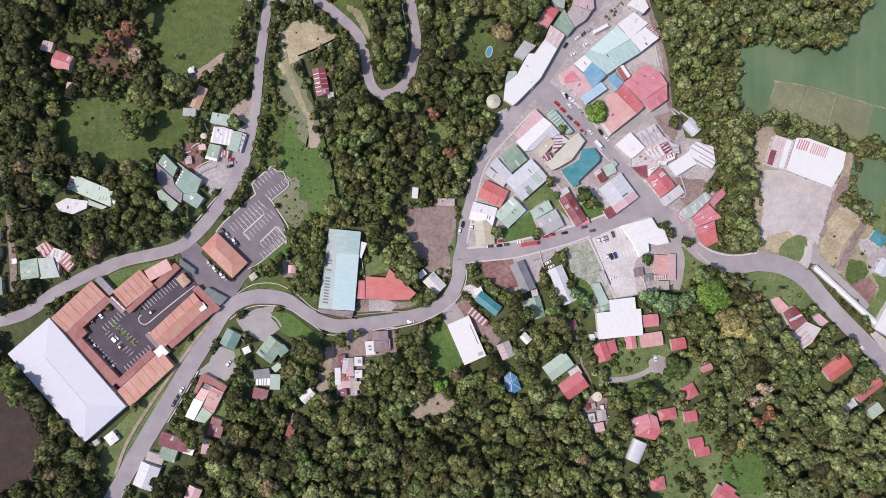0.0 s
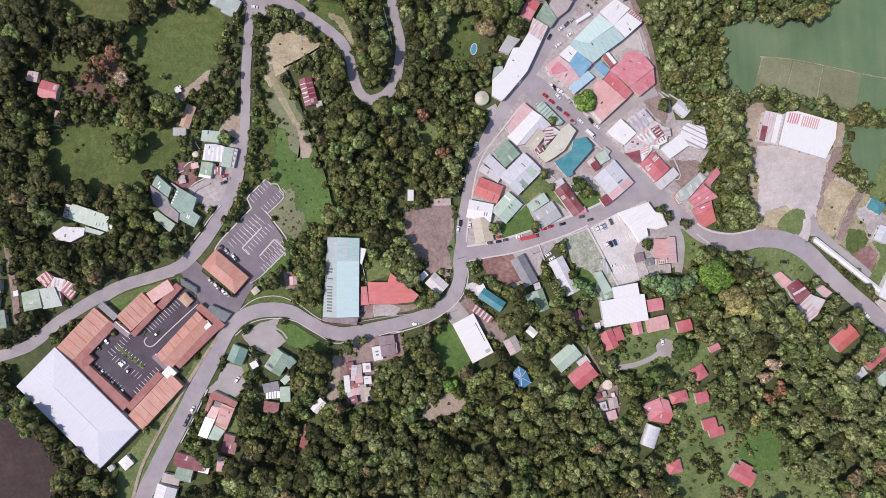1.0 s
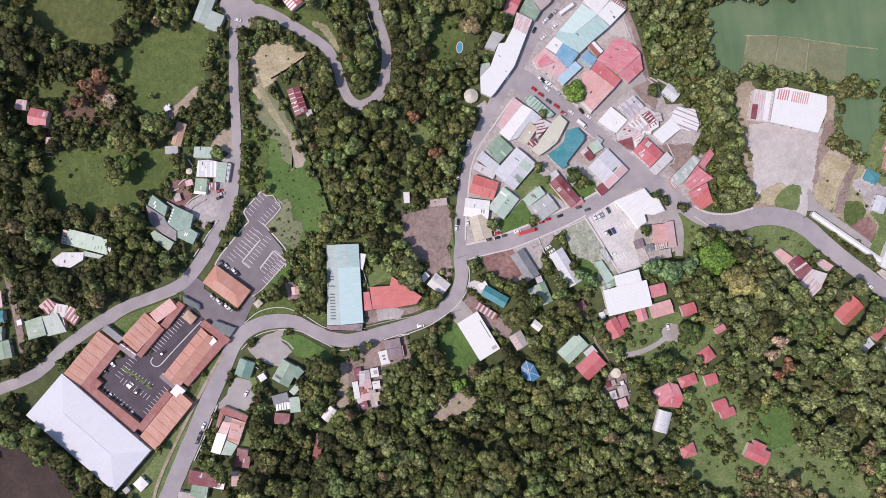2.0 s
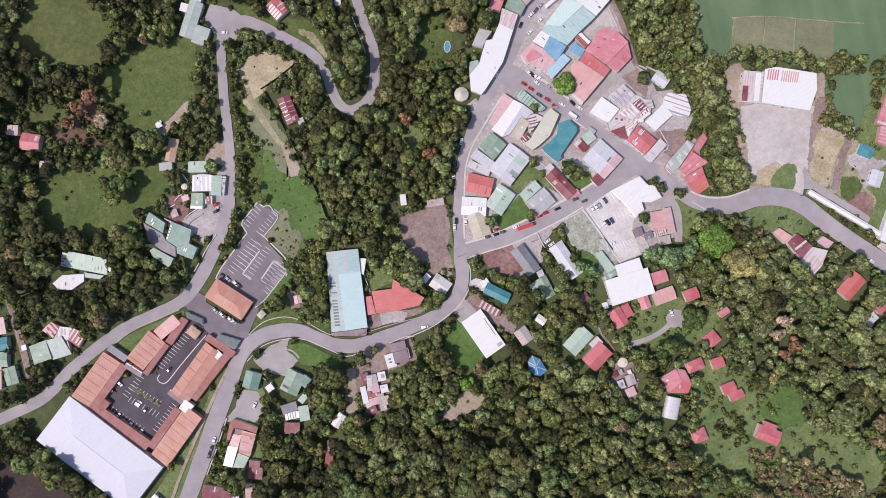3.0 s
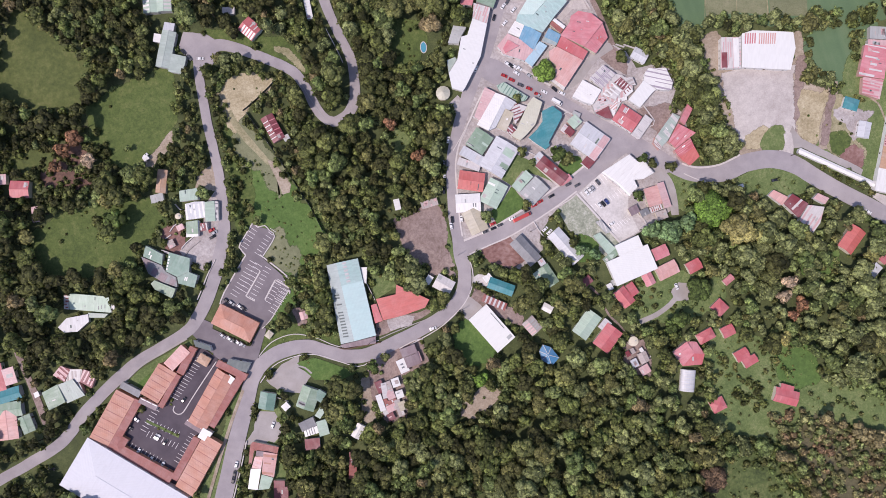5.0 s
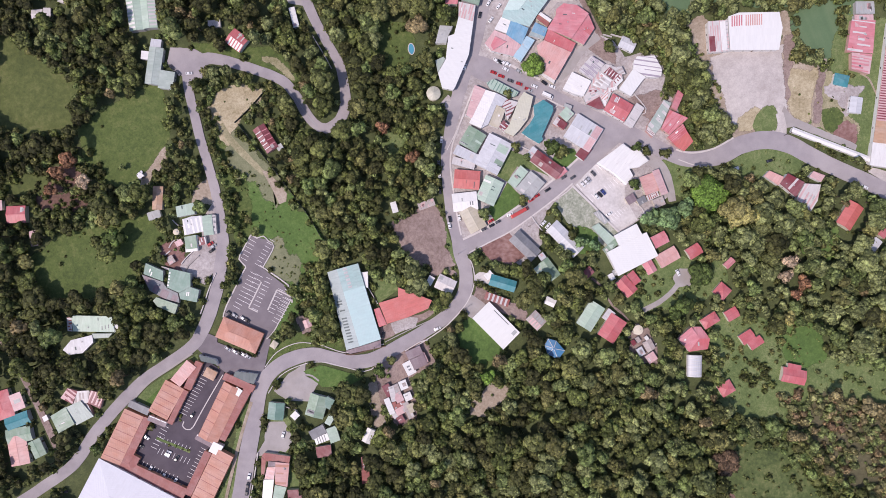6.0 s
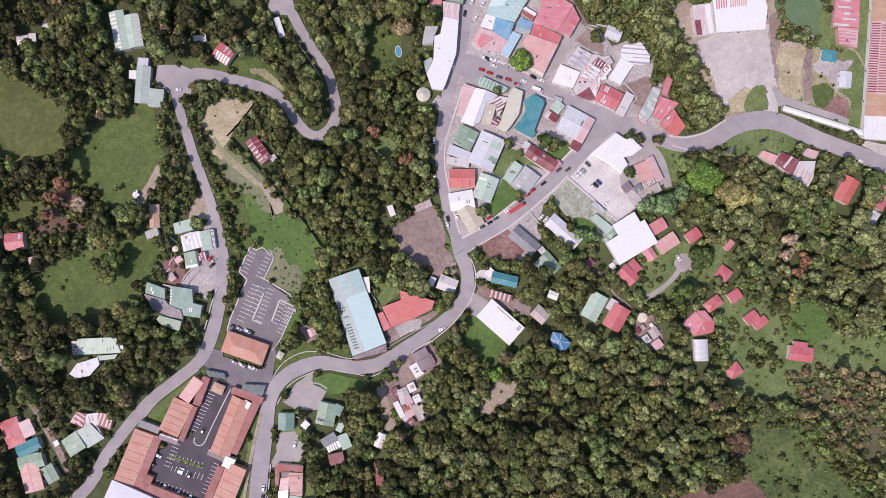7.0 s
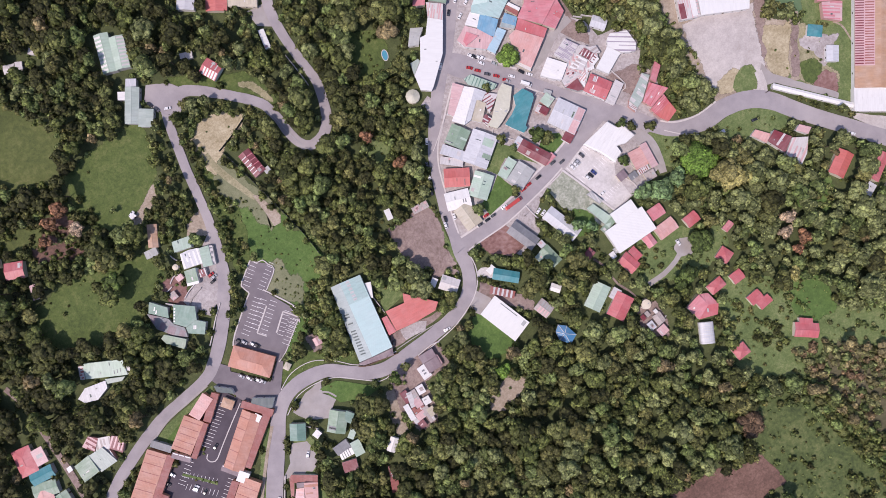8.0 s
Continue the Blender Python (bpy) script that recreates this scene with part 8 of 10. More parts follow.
terrace("patched buildings with white, grey and maroon roofs", "building", [
    ([(126.7, 65.3), (135.3, 70.6), (139.7, 63.9), (133.7, 59.4)], 4.2, 4.8, 0, "offwhite", (4, "white", 0.4)),
    ([(136.4, 70.0), (141.3, 72.0), (145.2, 65.2), (140.6, 62.9)], 4.3, 4.8, 1, "maroon", (4, "pink", 0.35)),
    ([(142.0, 72.0), (148.7, 69.5), (149.1, 64.2), (145.3, 65.4)], 4.0, 4.4, 1, "offwhite", (3, "rusty", 0.4)),
    ([(139.7, 63.6), (145.3, 65.0), (146.5, 61.2), (140.9, 58.8)], 3.8, 4.2, 2, "white", (3, "maroon", 0.3)),
    ([(119.1, 60.5), (126.5, 64.7), (132.4, 57.0), (128.1, 57.3), (119.1, 55.8)], 3.8, 4.3, 4, "offwhite", (6, "pink", 0.45)),
    ([(119.2, 55.5), (128.1, 57.1), (128.8, 48.5), (124.7, 50.1)], 3.7, 4.4, 3, "maroon", ()),
    ([(129.0, 57.4), (133.7, 59.2), (134.6, 57.1), (129.3, 48.9)], 3.6, 3.9, 1, "white", (5, "salmon", 0.4)),
    ([(119.0, 60.8), (124.5, 66.0), (128.5, 69.0), (135.0, 72.5), (139.5, 75.0), (143.0, 73.0), (147.6, 66.5), (146.3, 61.5), (136.5, 56.5), (130.0, 50.0), (124.0, 52.0)], 3.1, 3.5, 9, "offwhite", (9, "pink", 0.5))], 3, extras=[
    (0, 3, "rusty", (130.5, 64.5), (134.5, 66.5), 1.1, 3.2), (0, 2, "salmon", (132.0, 68.0), (134.5, 68.8), 1.4, 1.6),
    (1, 4, "white", (137.8, 69.2), (143.2, 65.4), 0.7, 2.4), (4, 3, "zinc", (122.0, 58.0), (128.0, 60.5), 0.9, 2.2),
    (4, 2, "maroon", (124.5, 62.5), (127.5, 61.2), 1.2, 1.5), (7, 4, "white", (136.2, 58.6), (140.5, 58.4), 1.5, 2.3),
    (7, 3, "zinc", (129.8, 70.4), (135.2, 72.4), 1.6, 1.2), (7, 2, "brick", (133.0, 55.0), (137.0, 58.0), 1.0, 1.8)])
terrace("long building with a bent white roof", "building", [
    ([(141.4, 56.8), (154.3, 65.2), (160.3, 57.6), (157.3, 56.3), (152.8, 53.5), (146.9, 49.9)], 4.1, 4.8, 3, "bright", ()),
    ([(156.9, 70.0), (159.8, 71.7), (170.4, 68.2), (171.7, 58.6), (169.2, 54.2), (164.7, 55.5), (160.5, 57.7), (154.4, 65.1)], 4.2, 4.8, 3, "white", (5, "lilac", 0.3))], 1, plain=True)
terrace("house group with rose-red and white roofs", "house", [
    ([(149.7, 28.7), (165.2, 40.0), (169.1, 36.5), (157.2, 24.7), (152.4, 22.3)], 3.8, 4.5, 3, "sage", (4, "offwhite", 0.5)),
    ([(167.8, 34.1), (175.8, 42.7), (178.3, 38.7), (170.2, 30.5)], 3.8, 4.6, 2, "rose", ()),
    ([(157.2, 24.0), (166.2, 32.8), (174.9, 23.7), (160.5, 18.3)], 4.0, 5.0, 3, "rose", (4, "red", 0.3)),
    ([(158.9, 17.4), (170.7, 21.7), (171.4, 15.5), (160.5, 12.3)], 3.9, 4.6, 3, "red", (5, "rose", 0.4)),
    ([(160.6, 12.3), (171.5, 15.5), (172.7, 8.8), (165.4, 5.2), (161.7, 9.6)], 3.8, 4.5, 3, "scarlet", ()),
    ([(148.2, 26.1), (150.0, 28.3), (152.7, 22.1), (150.3, 20.6)], 3.0, 3.3, 2, "offwhite", (4, "maroon", 0.4))], 2)
terrace("pale green translucent roof beside the slab", "shed", [
    ([(93.3, -17.6), (98.3, -16.9), (104.8, -30.4), (99.8, -35.6)], 2.8, 3.3, 1, "palegreen", ()),
    ([(97.8, -9.7), (101.3, -9.6), (105.0, -18.3), (101.9, -19.1)], 2.6, 2.9, 0, "zinc", (4, "offwhite", 0.4))], 3)
hall("round garden hut with a cream conical roof", "hut", [(32.0 + 4.6 * math.cos(k * 0.524), 98.1 + 4.6 * math.sin(k * 0.524)) for k in range(12)], 2.9, 1.9, "ivory", 0, 0.06)
patch("village_yard", YARD, 0.430, [(33.6, 91.0), (40.5, 94.5), (44.0, 87.5), (40.0, 83.0), (35.5, 84.5)], 0.4, "paved court beside the round hut", "yard")
house("building with a dull green roof", "building", 44.1, 61.7, [
    (44.1, 61.7, 13.1, 12.8, 38.0, 4.23, 0.8, "gable", "green")], 3, "", 2, 92, [(0, 1, "dark", -5.8, -4.0, 0.9, 5.9, 0.6), (0, 1, "palegreen", -0.8, 0.9, -6.3, -2.0, 1.4)])
house("building with a blue-grey metal roof", "building", 52.7, 48.1, [
    (52.7, 48.1, 21.7, 16.6, 41.1, 4.41, 1.1, "gable", "lavender")], 1, "", 0, 93, [(0, 1, "palegreen", 4.8, 5.8, -7.1, -0.3, 5.0), (0, 1, "green", -3.5, -3.0, -8.2, -2.8, 3.0), (0, 1, "dark", 4.7, 5.0, 1.1, 4.7, 0.5), (0, 1, "dark", -5.3, -4.9, -8.2, -5.3, 0.5)])
house("long narrow house with a pale blue-white roof", "house", 37.9, 53.1, [
    (37.9, 53.1, 18.9, 6.4, 132.2, 4.05, 0.5, "shed", "lavender")], 1, "", 2, 94)
house("row of small shacks with striped roofs", "shed", 33.3, 49.9, [
    (33.3, 49.9, 14.7, 4.9, 143.1, 3.2, 0.4, "shed", "offwhite")], 3, "", 5, 95)
house("house with a scarlet metal roof", "house", 31.3, 39.4, [
    (31.3, 39.4, 16.3, 11.9, 153.9, 3.87, 1.0, "gable", "scarlet")], 0, "", 0, 96, [(0, 1, "dark", -4.0, -5.6, 1.2, 5.2, 0.5), (0, 1, "brick", 1.0, -0.6, 0.3, 2.5, 0.6)])
house("house with a white metal roof", "house", 25.0, 26.9, [
    (25.0, 26.9, 15.7, 11.5, 164.6, 3.87, 0.9, "gable", "white")], 1, "", 0, 97, [(0, 2, "grey", -2.5, -5.4, 0.3, 2.7, 0.7), (0, 1, "zinc", 2.4, 0.9, -2.4, -0.3, 0.8)])
house("corner house with a pale beige roof", "house", 25.7, 14.8, [
    (25.7, 14.8, 15.6, 11.6, 96.8, 3.78, 0.8, "gable", "tan")], 0, "", 0, 98)
house("house with a soft green metal roof", "house", 42.1, 27.6, [
    (42.1, 27.6, 16.4, 12.6, 44.1, 3.78, 1.1, "gable", "palegreen")], 4, "", 1, 99, [(0, 1, "white", 4.7, 4.7, 1.4, 6.2, 1.3), (0, 2, "dark", 0.0, 4.0, -2.2, -0.3, 0.5)])
house("house with pale green and grey roof halves", "house", 61.8, 29.1, [
    (61.8, 29.1, 13.4, 6.4, 29.6, 3.87, 0.6, "shed", "palegreen"),
    (67.0, 21.0, 14.7, 12.0, 28.1, 3.78, 0.7, "gable", "zinc")], 3, "", 2, 100, [(0, 1, "dark", -0.3, 1.3, -1.7, 1.2, 0.6), (1, 1, "white", 0.1, 1.7, 0.3, 2.6, 0.6)])
house("house with a dark maroon metal roof", "house", 81.8, 29.4, [
    (81.8, 29.4, 20.8, 8.5, 122.3, 3.87, 0.9, "gable", "maroon"),
    (75.8, 39.7, 7.7, 4.8, 29.4, 3.69, 0.4, "shed", "lavender"),
    (88.1, 21.4, 7.7, 4.0, 17.6, 3.6, 0.2, "shed", "rose")], 0, "", 2, 101)
house("building with a lavender-white metal roof", "building", 110.4, 39.5, [
    (110.4, 39.5, 19.0, 17.4, 126.0, 4.5, 1.0, "gable", "lavender"),
    (106.2, 28.2, 9.1, 6.4, 31.3, 3.78, 0.4, "shed", "maroon")], 1, "", 1, 102, [(0, 1, "zinc", 3.1, 3.1, -3.3, -0.3, 0.7), (0, 2, "palegreen", -3.2, -3.4, -4.3, -0.3, 1.0), (0, 1, "pink", -6.9, -6.9, -8.4, -0.2, 4.6), (0, 1, "pink", -6.9, -6.9, 0.2, 8.4, 4.6)])
house("small patched sheds with red and white roofs", "shed", 100.2, 49.6, [
    (100.2, 49.6, 5.5, 4.8, 122.5, 3.4, 0.4, "shed", "maroon"),
    (97.8, 52.2, 5.0, 3.6, 36.0, 3.2, 0.4, "shed", "offwhite"),
    (105.1, 54.5, 7.2, 6.8, 25.6, 3.4, 0.4, "shed", "palegreen"),
    (107.8, 58.8, 5.2, 2.9, 136.5, 3.0, 0.3, "shed", "zinc")], 2, "", 1, 103)
house("house with a red metal roof and white annexe", "building", 137.0, 46.1, [
    (137.0, 46.1, 15.0, 12.2, 128.2, 4.23, 1.0, "gable", "red"),
    (144.6, 37.9, 14.8, 6.1, 36.4, 3.78, 0.6, "shed", "offwhite")], 1, "", 3, 106, [(0, 1, "white", 3.8, 1.8, 0.6, 5.0, 0.6), (0, 1, "white", 3.5, 1.5, -6.0, -1.7, 0.6)])
house("small hut with a pale blue roof", "shed", 157.7, 81.5, [
    (157.7, 81.5, 10.1, 7.4, 133.1, 3.2, 0.7, "gable", "lavender")], 1, "", 0, 108)
house("little white hut by the dirt lot", "shed", -17.8, 40.2, [
    (-17.8, 40.2, 7.0, 3.8, 84.8, 2.8, 0.4, "shed", "white")], 1, "", 0, 111)
house("open shed with striped rusty roof sheets", "shed", 1.8, 34.4, [
    (1.8, 34.4, 10.7, 4.7, 178.4, 2.6, 0.4, "shed", "rusty")], 3, "", 6, 112)


# ---- houses in the western hills ----
terrace("house cluster with jade-green metal roofs", "house", [
    ([(-176.3, 65.6), (-167.8, 56.8), (-170.6, 50.7), (-180.3, 59.6)], 3.4, 4.3, 2, "jade", ()),
    ([(-181.7, 59.8), (-171.1, 50.5), (-170.1, 46.0), (-164.8, 40.4), (-166.1, 34.3), (-174.2, 40.5), (-180.8, 48.3)], 2.7, 3.0, 5, "grey", (4, "slate", 0.5)),
    ([(-163.5, 56.7), (-152.1, 49.0), (-155.4, 41.1), (-163.7, 40.3), (-169.6, 46.2)], 3.6, 4.8, 3, "jade", ()),
    ([(-163.8, 40.1), (-155.5, 41.0), (-151.0, 37.1), (-155.6, 30.6), (-164.4, 36.3)], 3.5, 4.4, 3, "jade", ()),
    ([(-181.0, 41.7), (-178.0, 43.0), (-166.9, 33.6), (-171.3, 28.7), (-180.0, 37.5)], 3.0, 4.0, 3, "green", ())], 3, extras=[(0, 2, 'white', (-175.5, 60.1), (-175.6, 57.8), 0.8, 2.4), (2, 5, 'white', (-164.2, 53.9), (-168.3, 47.2), 1.0, 1.0), (3, 2, 'white', (-159.2, 37.8), (-158.2, 37.3), 0.7, 2.4)], plain=True)
terrace("rambling house with pale green and white roofs", "house", [
    ([(-145.9, 91.8), (-134.3, 89.9), (-136.0, 82.7), (-147.1, 84.9)], 3.5, 4.5, 0, "palegreen", ()),
    ([(-144.8, 82.6), (-138.7, 82.2), (-132.6, 80.3), (-135.2, 70.6), (-147.4, 72.8)], 3.3, 3.8, 3, "lavender", (5, "white", 0.4)),
    ([(-132.4, 79.8), (-126.6, 78.7), (-129.9, 66.3), (-135.6, 67.9)], 3.5, 4.5, 1, "palegreen", ()),
    ([(-126.8, 78.7), (-124.6, 77.7), (-128.2, 66.1), (-130.1, 66.6)], 2.9, 3.2, 1, "offwhite", (4, "grey", 0.4)),
    ([(-147.6, 71.7), (-140.2, 70.3), (-142.7, 62.2), (-149.8, 64.1)], 3.5, 4.2, 2, "green", ()),
    ([(-139.6, 68.3), (-135.6, 67.2), (-136.6, 62.6), (-141.2, 63.2)], 2.6, 3.0, 2, "maroon", (3, "offwhite", 0.4)),
    ([(-147.7, 70.9), (-139.9, 70.0), (-143.3, 60.6), (-150.7, 62.5)], 3.1, 3.5, 2, "white", ())], 1)
terrace("long house with a pale green metal roof", "house", [
    ([(-231.6, 52.1), (-208.2, 42.2), (-210.3, 32.1), (-234.6, 42.4)], 3.5, 4.6, 2, "palegreen", ()),
    ([(-235.8, 51.9), (-232.4, 52.0), (-235.3, 42.6), (-238.3, 44.0)], 2.8, 3.2, 3, "offwhite", (5, "brick", 0.5)),
    ([(-209.1, 37.9), (-206.8, 37.3), (-208.4, 31.4), (-210.8, 32.1)], 3.0, 3.3, 1, "white", ()),
    ([(-224.6, 36.8), (-212.6, 32.1), (-215.8, 30.5), (-224.8, 33.5)], 2.6, 2.9, 2, "sage", ())], 4, extras=[(0, 3, 'grey', (-216.8, 37.6), (-212.6, 37.1), 0.5, 2.4)])
terrace("low shed with a blue-grey tarpaulin roof", "shed", [
    ([(-245.5, 34.0), (-238.3, 37.8), (-224.5, 35.9), (-225.8, 31.2), (-234.6, 27.5), (-242.9, 29.7)], 2.7, 3.3, 4, "lavender", ())], 1)
terrace("house with a faded grey-green two-part roof", "house", [
    ([(-267.6, -1.9), (-256.0, -0.0), (-254.5, -12.2), (-266.7, -14.0)], 3.3, 4.3, 3, "green", ()),
    ([(-256.2, -0.4), (-246.1, 0.1), (-242.2, -12.1), (-254.4, -13.3)], 3.2, 4.0, 2, "sage", ()),
    ([(-273.3, -0.6), (-270.2, -0.1), (-269.7, -3.4), (-273.0, -3.9)], 2.4, 2.7, 0, "white", ())], 3)
terrace("row of rusty patched sheds by the road", "shed", [
    ([(-257.9, 6.4), (-251.6, 10.5), (-246.0, 6.4), (-252.0, -0.0)], 2.7, 3.3, 0, "pink", (4, "maroon", 0.5)),
    ([(-246.0, 6.4), (-238.6, 4.0), (-243.1, -2.9), (-251.6, -0.1)], 2.8, 3.2, 2, "offwhite", (4, "rusty", 0.5)),
    ([(-238.6, 4.0), (-231.0, -1.3), (-237.2, -9.2), (-243.2, -2.9)], 2.6, 3.1, 2, "maroon", (4, "pink", 0.4)),
    ([(-251.8, -0.4), (-243.6, -3.3), (-242.4, -11.2), (-246.3, -0.1)], 2.5, 2.9, 0, "rusty", (3, "white", 0.35))], 2)
house("house with a dark red metal roof", "house", -241.3, 124.5, [
    (-241.3, 124.5, 12.1, 10.8, 160.4, 3.4, 1.1, "gable", "red"),
    (-251.1, 134.4, 6.9, 6.6, 165.3, 2.8, 0.3, "shed", "pink")], 0, "", 2, 113)
house("small weathered hut among bushes", "shed", -236.6, 106.4, [
    (-236.6, 106.4, 9.8, 5.0, 79.4, 2.6, 0.5, "shed", "pink")], 3, "", 2, 114)
house("house with an orange roof and grey porch", "house", -154.6, 101.1, [
    (-154.6, 101.1, 14.9, 6.4, 66.0, 3.2, 0.9, "gable", "straw"),
    (-160.7, 92.0, 8.2, 5.2, 176.3, 2.8, 0.4, "shed", "zinc")], 0, "", 0, 115)
patch("village_yard", BRICKSOIL, 0.290, [(-166.2, 71.6), (-159.0, 73.8), (-152.9, 68.4), (-153.2, 60.1), (-158.9, 55.0), (-164.4, 59.4)], 1.2, "reddish littered garden earth", "yard")
thicket([(-171.7, 77.4), (-159.1, 79.2), (-151.8, 69.5), (-152.8, 59.4), (-158.9, 54.3), (-168.7, 59.4)], 22, 0.4, 1.1, 0.2, 0.7)
ribbon("garden_wall", KERB, 1.2, [(-168.0, 58.6, 0.6), (-162.5, 53.9, 0.6), (-158.2, 50.7, 0.6)], "pale low boundary wall between lots", "wall", uneven=0.05, base=-0.2, margin=0.6)
ribbon("garden_wall", LANE, 1.0, [(-158.9, 49.2, 0.8), (-152.8, 54.7, 0.8), (-144.5, 57.9, 0.8)], "low grey wall round a garden", "wall", uneven=0.05, base=-0.2, margin=0.6)
ribbon("garden_wall", KERB, 1.2, [(-164.9, 66.0, 0.6), (-160.3, 67.4, 0.6)], "whitish low wall in a littered garden", "wall", uneven=0.15, base=-0.2, margin=0.3)
ribbon("garden_wall", KERB, 1.0, [(-160.5, 69.5, 0.6), (-156.7, 72.4, 0.6), (-152.9, 72.2, 0.6), (-150.4, 69.0, 0.6)], "whitish low wall in a littered garden", "wall", uneven=0.15, base=-0.2, margin=0.3)
ribbon("garden_wall", KERB, 1.3, [(-156.8, 57.0, 0.6), (-152.8, 59.5, 0.6), (-148.4, 61.3, 0.6), (-143.0, 63.5, 0.6)], "whitish low wall in a littered garden", "wall", uneven=0.15, base=-0.2, margin=0.3)
ribbon("garden_wall", KERB, 1.0, [(-151.9, 85.3, 0.6), (-150.2, 81.3, 0.6), (-146.6, 78.8, 0.6)], "whitish low wall in a littered garden", "wall", uneven=0.15, base=-0.2, margin=0.3)
water_tank(-152.2, 77.1, 1.9, 1.6, "round white water tank beside a house")
house("little sheds in a littered garden", "shed", -161.6, 61.7, [
    (-161.6, 61.7, 5.1, 4.4, 100.0, 2.3, 0.2, "shed", "rusty"),
    (-152.8, 69.8, 4.5, 3.6, 7.5, 2.3, 0.2, "shed", "pink")], 2, "", 1, 116)
house("house with a salmon-red metal roof by a track", "house", -293.1, 15.8, [
    (-293.1, 15.8, 17.9, 12.0, 85.4, 3.4, 1.1, "hip", "red"),
    (-283.8, 14.4, 10.7, 7.3, 89.3, 3.0, 0.5, "shed", "pink")], 0, "", 1, 123)
house("house with a deep teal roof by a track", "house", -287.8, 3.2, [
    (-287.8, 3.2, 15.4, 8.2, 178.6, 3.4, 1.0, "gable", "teal"),
    (-290.4, -5.7, 15.9, 9.6, 170.8, 3.2, 0.7, "gable", "green")], 3, "", 0, 124)
house("house with a faded green roof by a track", "house", -282.7, -17.7, [
    (-282.7, -17.7, 11.3, 8.0, 94.2, 3.2, 0.8, "gable", "green"),
    (-294.1, -14.4, 18.7, 12.1, 79.1, 3.2, 0.9, "gable", "salmon")], 3, "", 0, 125)
house("barn with a striped pale green metal roof", "barn", -124.6, 217.0, [
    (-124.6, 217.0, 25.5, 9.4, 76.0, 3.78, 0.9, "gable", "palegreen"),
    (-116.6, 213.1, 21.3, 9.8, 74.2, 3.78, 0.9, "gable", "palegreen")], 3, "", 0, 126, [(0, 9, "white", 11.7, -12.0, 0.3, 4.6, 1.3), (1, 9, "offwhite", 10.3, -9.7, -4.8, -0.3, 1.1)])
house("roadside house with a grey-green metal roof", "house", -125.9, 179.7, [
    (-125.9, 179.7, 23.7, 9.1, 60.7, 3.69, 1.0, "gable", "sage"),
    (-121.8, 168.4, 11.5, 9.1, 60.3, 3.6, 0.7, "shed", "sage"),
    (-119.8, 192.6, 6.8, 5.9, 151.9, 3.2, 0.4, "shed", "lavender"),
    (-128.9, 188.4, 5.4, 4.9, 63.6, 3.0, 0.3, "shed", "white")], 3, "", 0, 127)
house("small house with a red and white roof", "house", -71.3, 175.5, [
    (-71.3, 175.5, 11.7, 10.7, 121.5, 3.4, 1.1, "gable", "red")], 1, "", 1, 128, [(0, 5, "white", 4.3, -5.7, 0.3, 5.2, 1.2), (0, 2, "offwhite", 1.7, -4.4, -5.2, -0.8, 0.8)])
house("narrow white-roofed shed by the road", "shed", -32.3, 176.0, [
    (-32.3, 176.0, 13.0, 3.8, 83.2, 2.8, 0.4, "shed", "white")], 1, "", 1, 129)
house("house with a lavender-white roof above the road", "house", -63.6, 222.6, [
    (-63.6, 222.6, 14.1, 11.3, 58.8, 3.4, 0.9, "gable", "lavender")], 1, "", 0, 130)
house("house with a red metal roof above the road", "house", -46.4, 213.5, [
    (-46.4, 213.5, 16.6, 13.6, 62.3, 3.4, 1.0, "gable", "scarlet")], 0, "", 0, 131)
house("house with a tan roof above the road", "house", -31.5, 205.8, [
    (-31.5, 205.8, 18.5, 11.9, 150.1, 3.4, 1.0, "gable", "tan")], 0, "", 2, 132)
house("small white huts deep in the trees", "shed", -183.2, 238.6, [
    (-183.2, 238.6, 7.3, 6.0, 162.9, 2.6, 0.5, "gable", "offwhite"),
    (-176.8, 237.5, 5.1, 4.4, 69.6, 2.6, 0.4, "shed", "offwhite")], 3, "", 2, 133)
house("small white hut deep in the trees", "shed", -165.4, 241.5, [
    (-165.4, 241.5, 4.2, 4.1, 53.8, 2.6, 0.4, "shed", "offwhite")], 3, "", 0, 134)
house("low whitish shelter roof in the trees", "shed", -80.9, 191.1, [
    (-80.9, 191.1, 8.0, 4.6, 162.9, 2.6, 0.4, "shed", "offwhite")], 3, "", 1, 135)
house("house with a weathered maroon roof", "house", -77.3, 110.9, [
    (-77.3, 110.9, 17.5, 8.4, 100.1, 3.2, 1.0, "gable", "maroon"),
    (-71.1, 102.5, 4.0, 3.8, 8.7, 2.6, 0.3, "shed", "zinc")], 2, "", 2, 136, [(0, 5, "offwhite", 6.6, -7.4, 0.3, 4.1, 0.55), (0, 4, "rose", 6.5, -6.8, -4.1, -0.3, 0.6)])
house("tiny hut at the meadow edge", "shed", -159.9, 118.5, [
    (-159.9, 118.5, 3.7, 3.1, 17.8, 2.4, 0.4, "gable", "white")], 1, "", 0, 137)
pool(29.6, 130.5, 1.7, 3.3, -15.0)


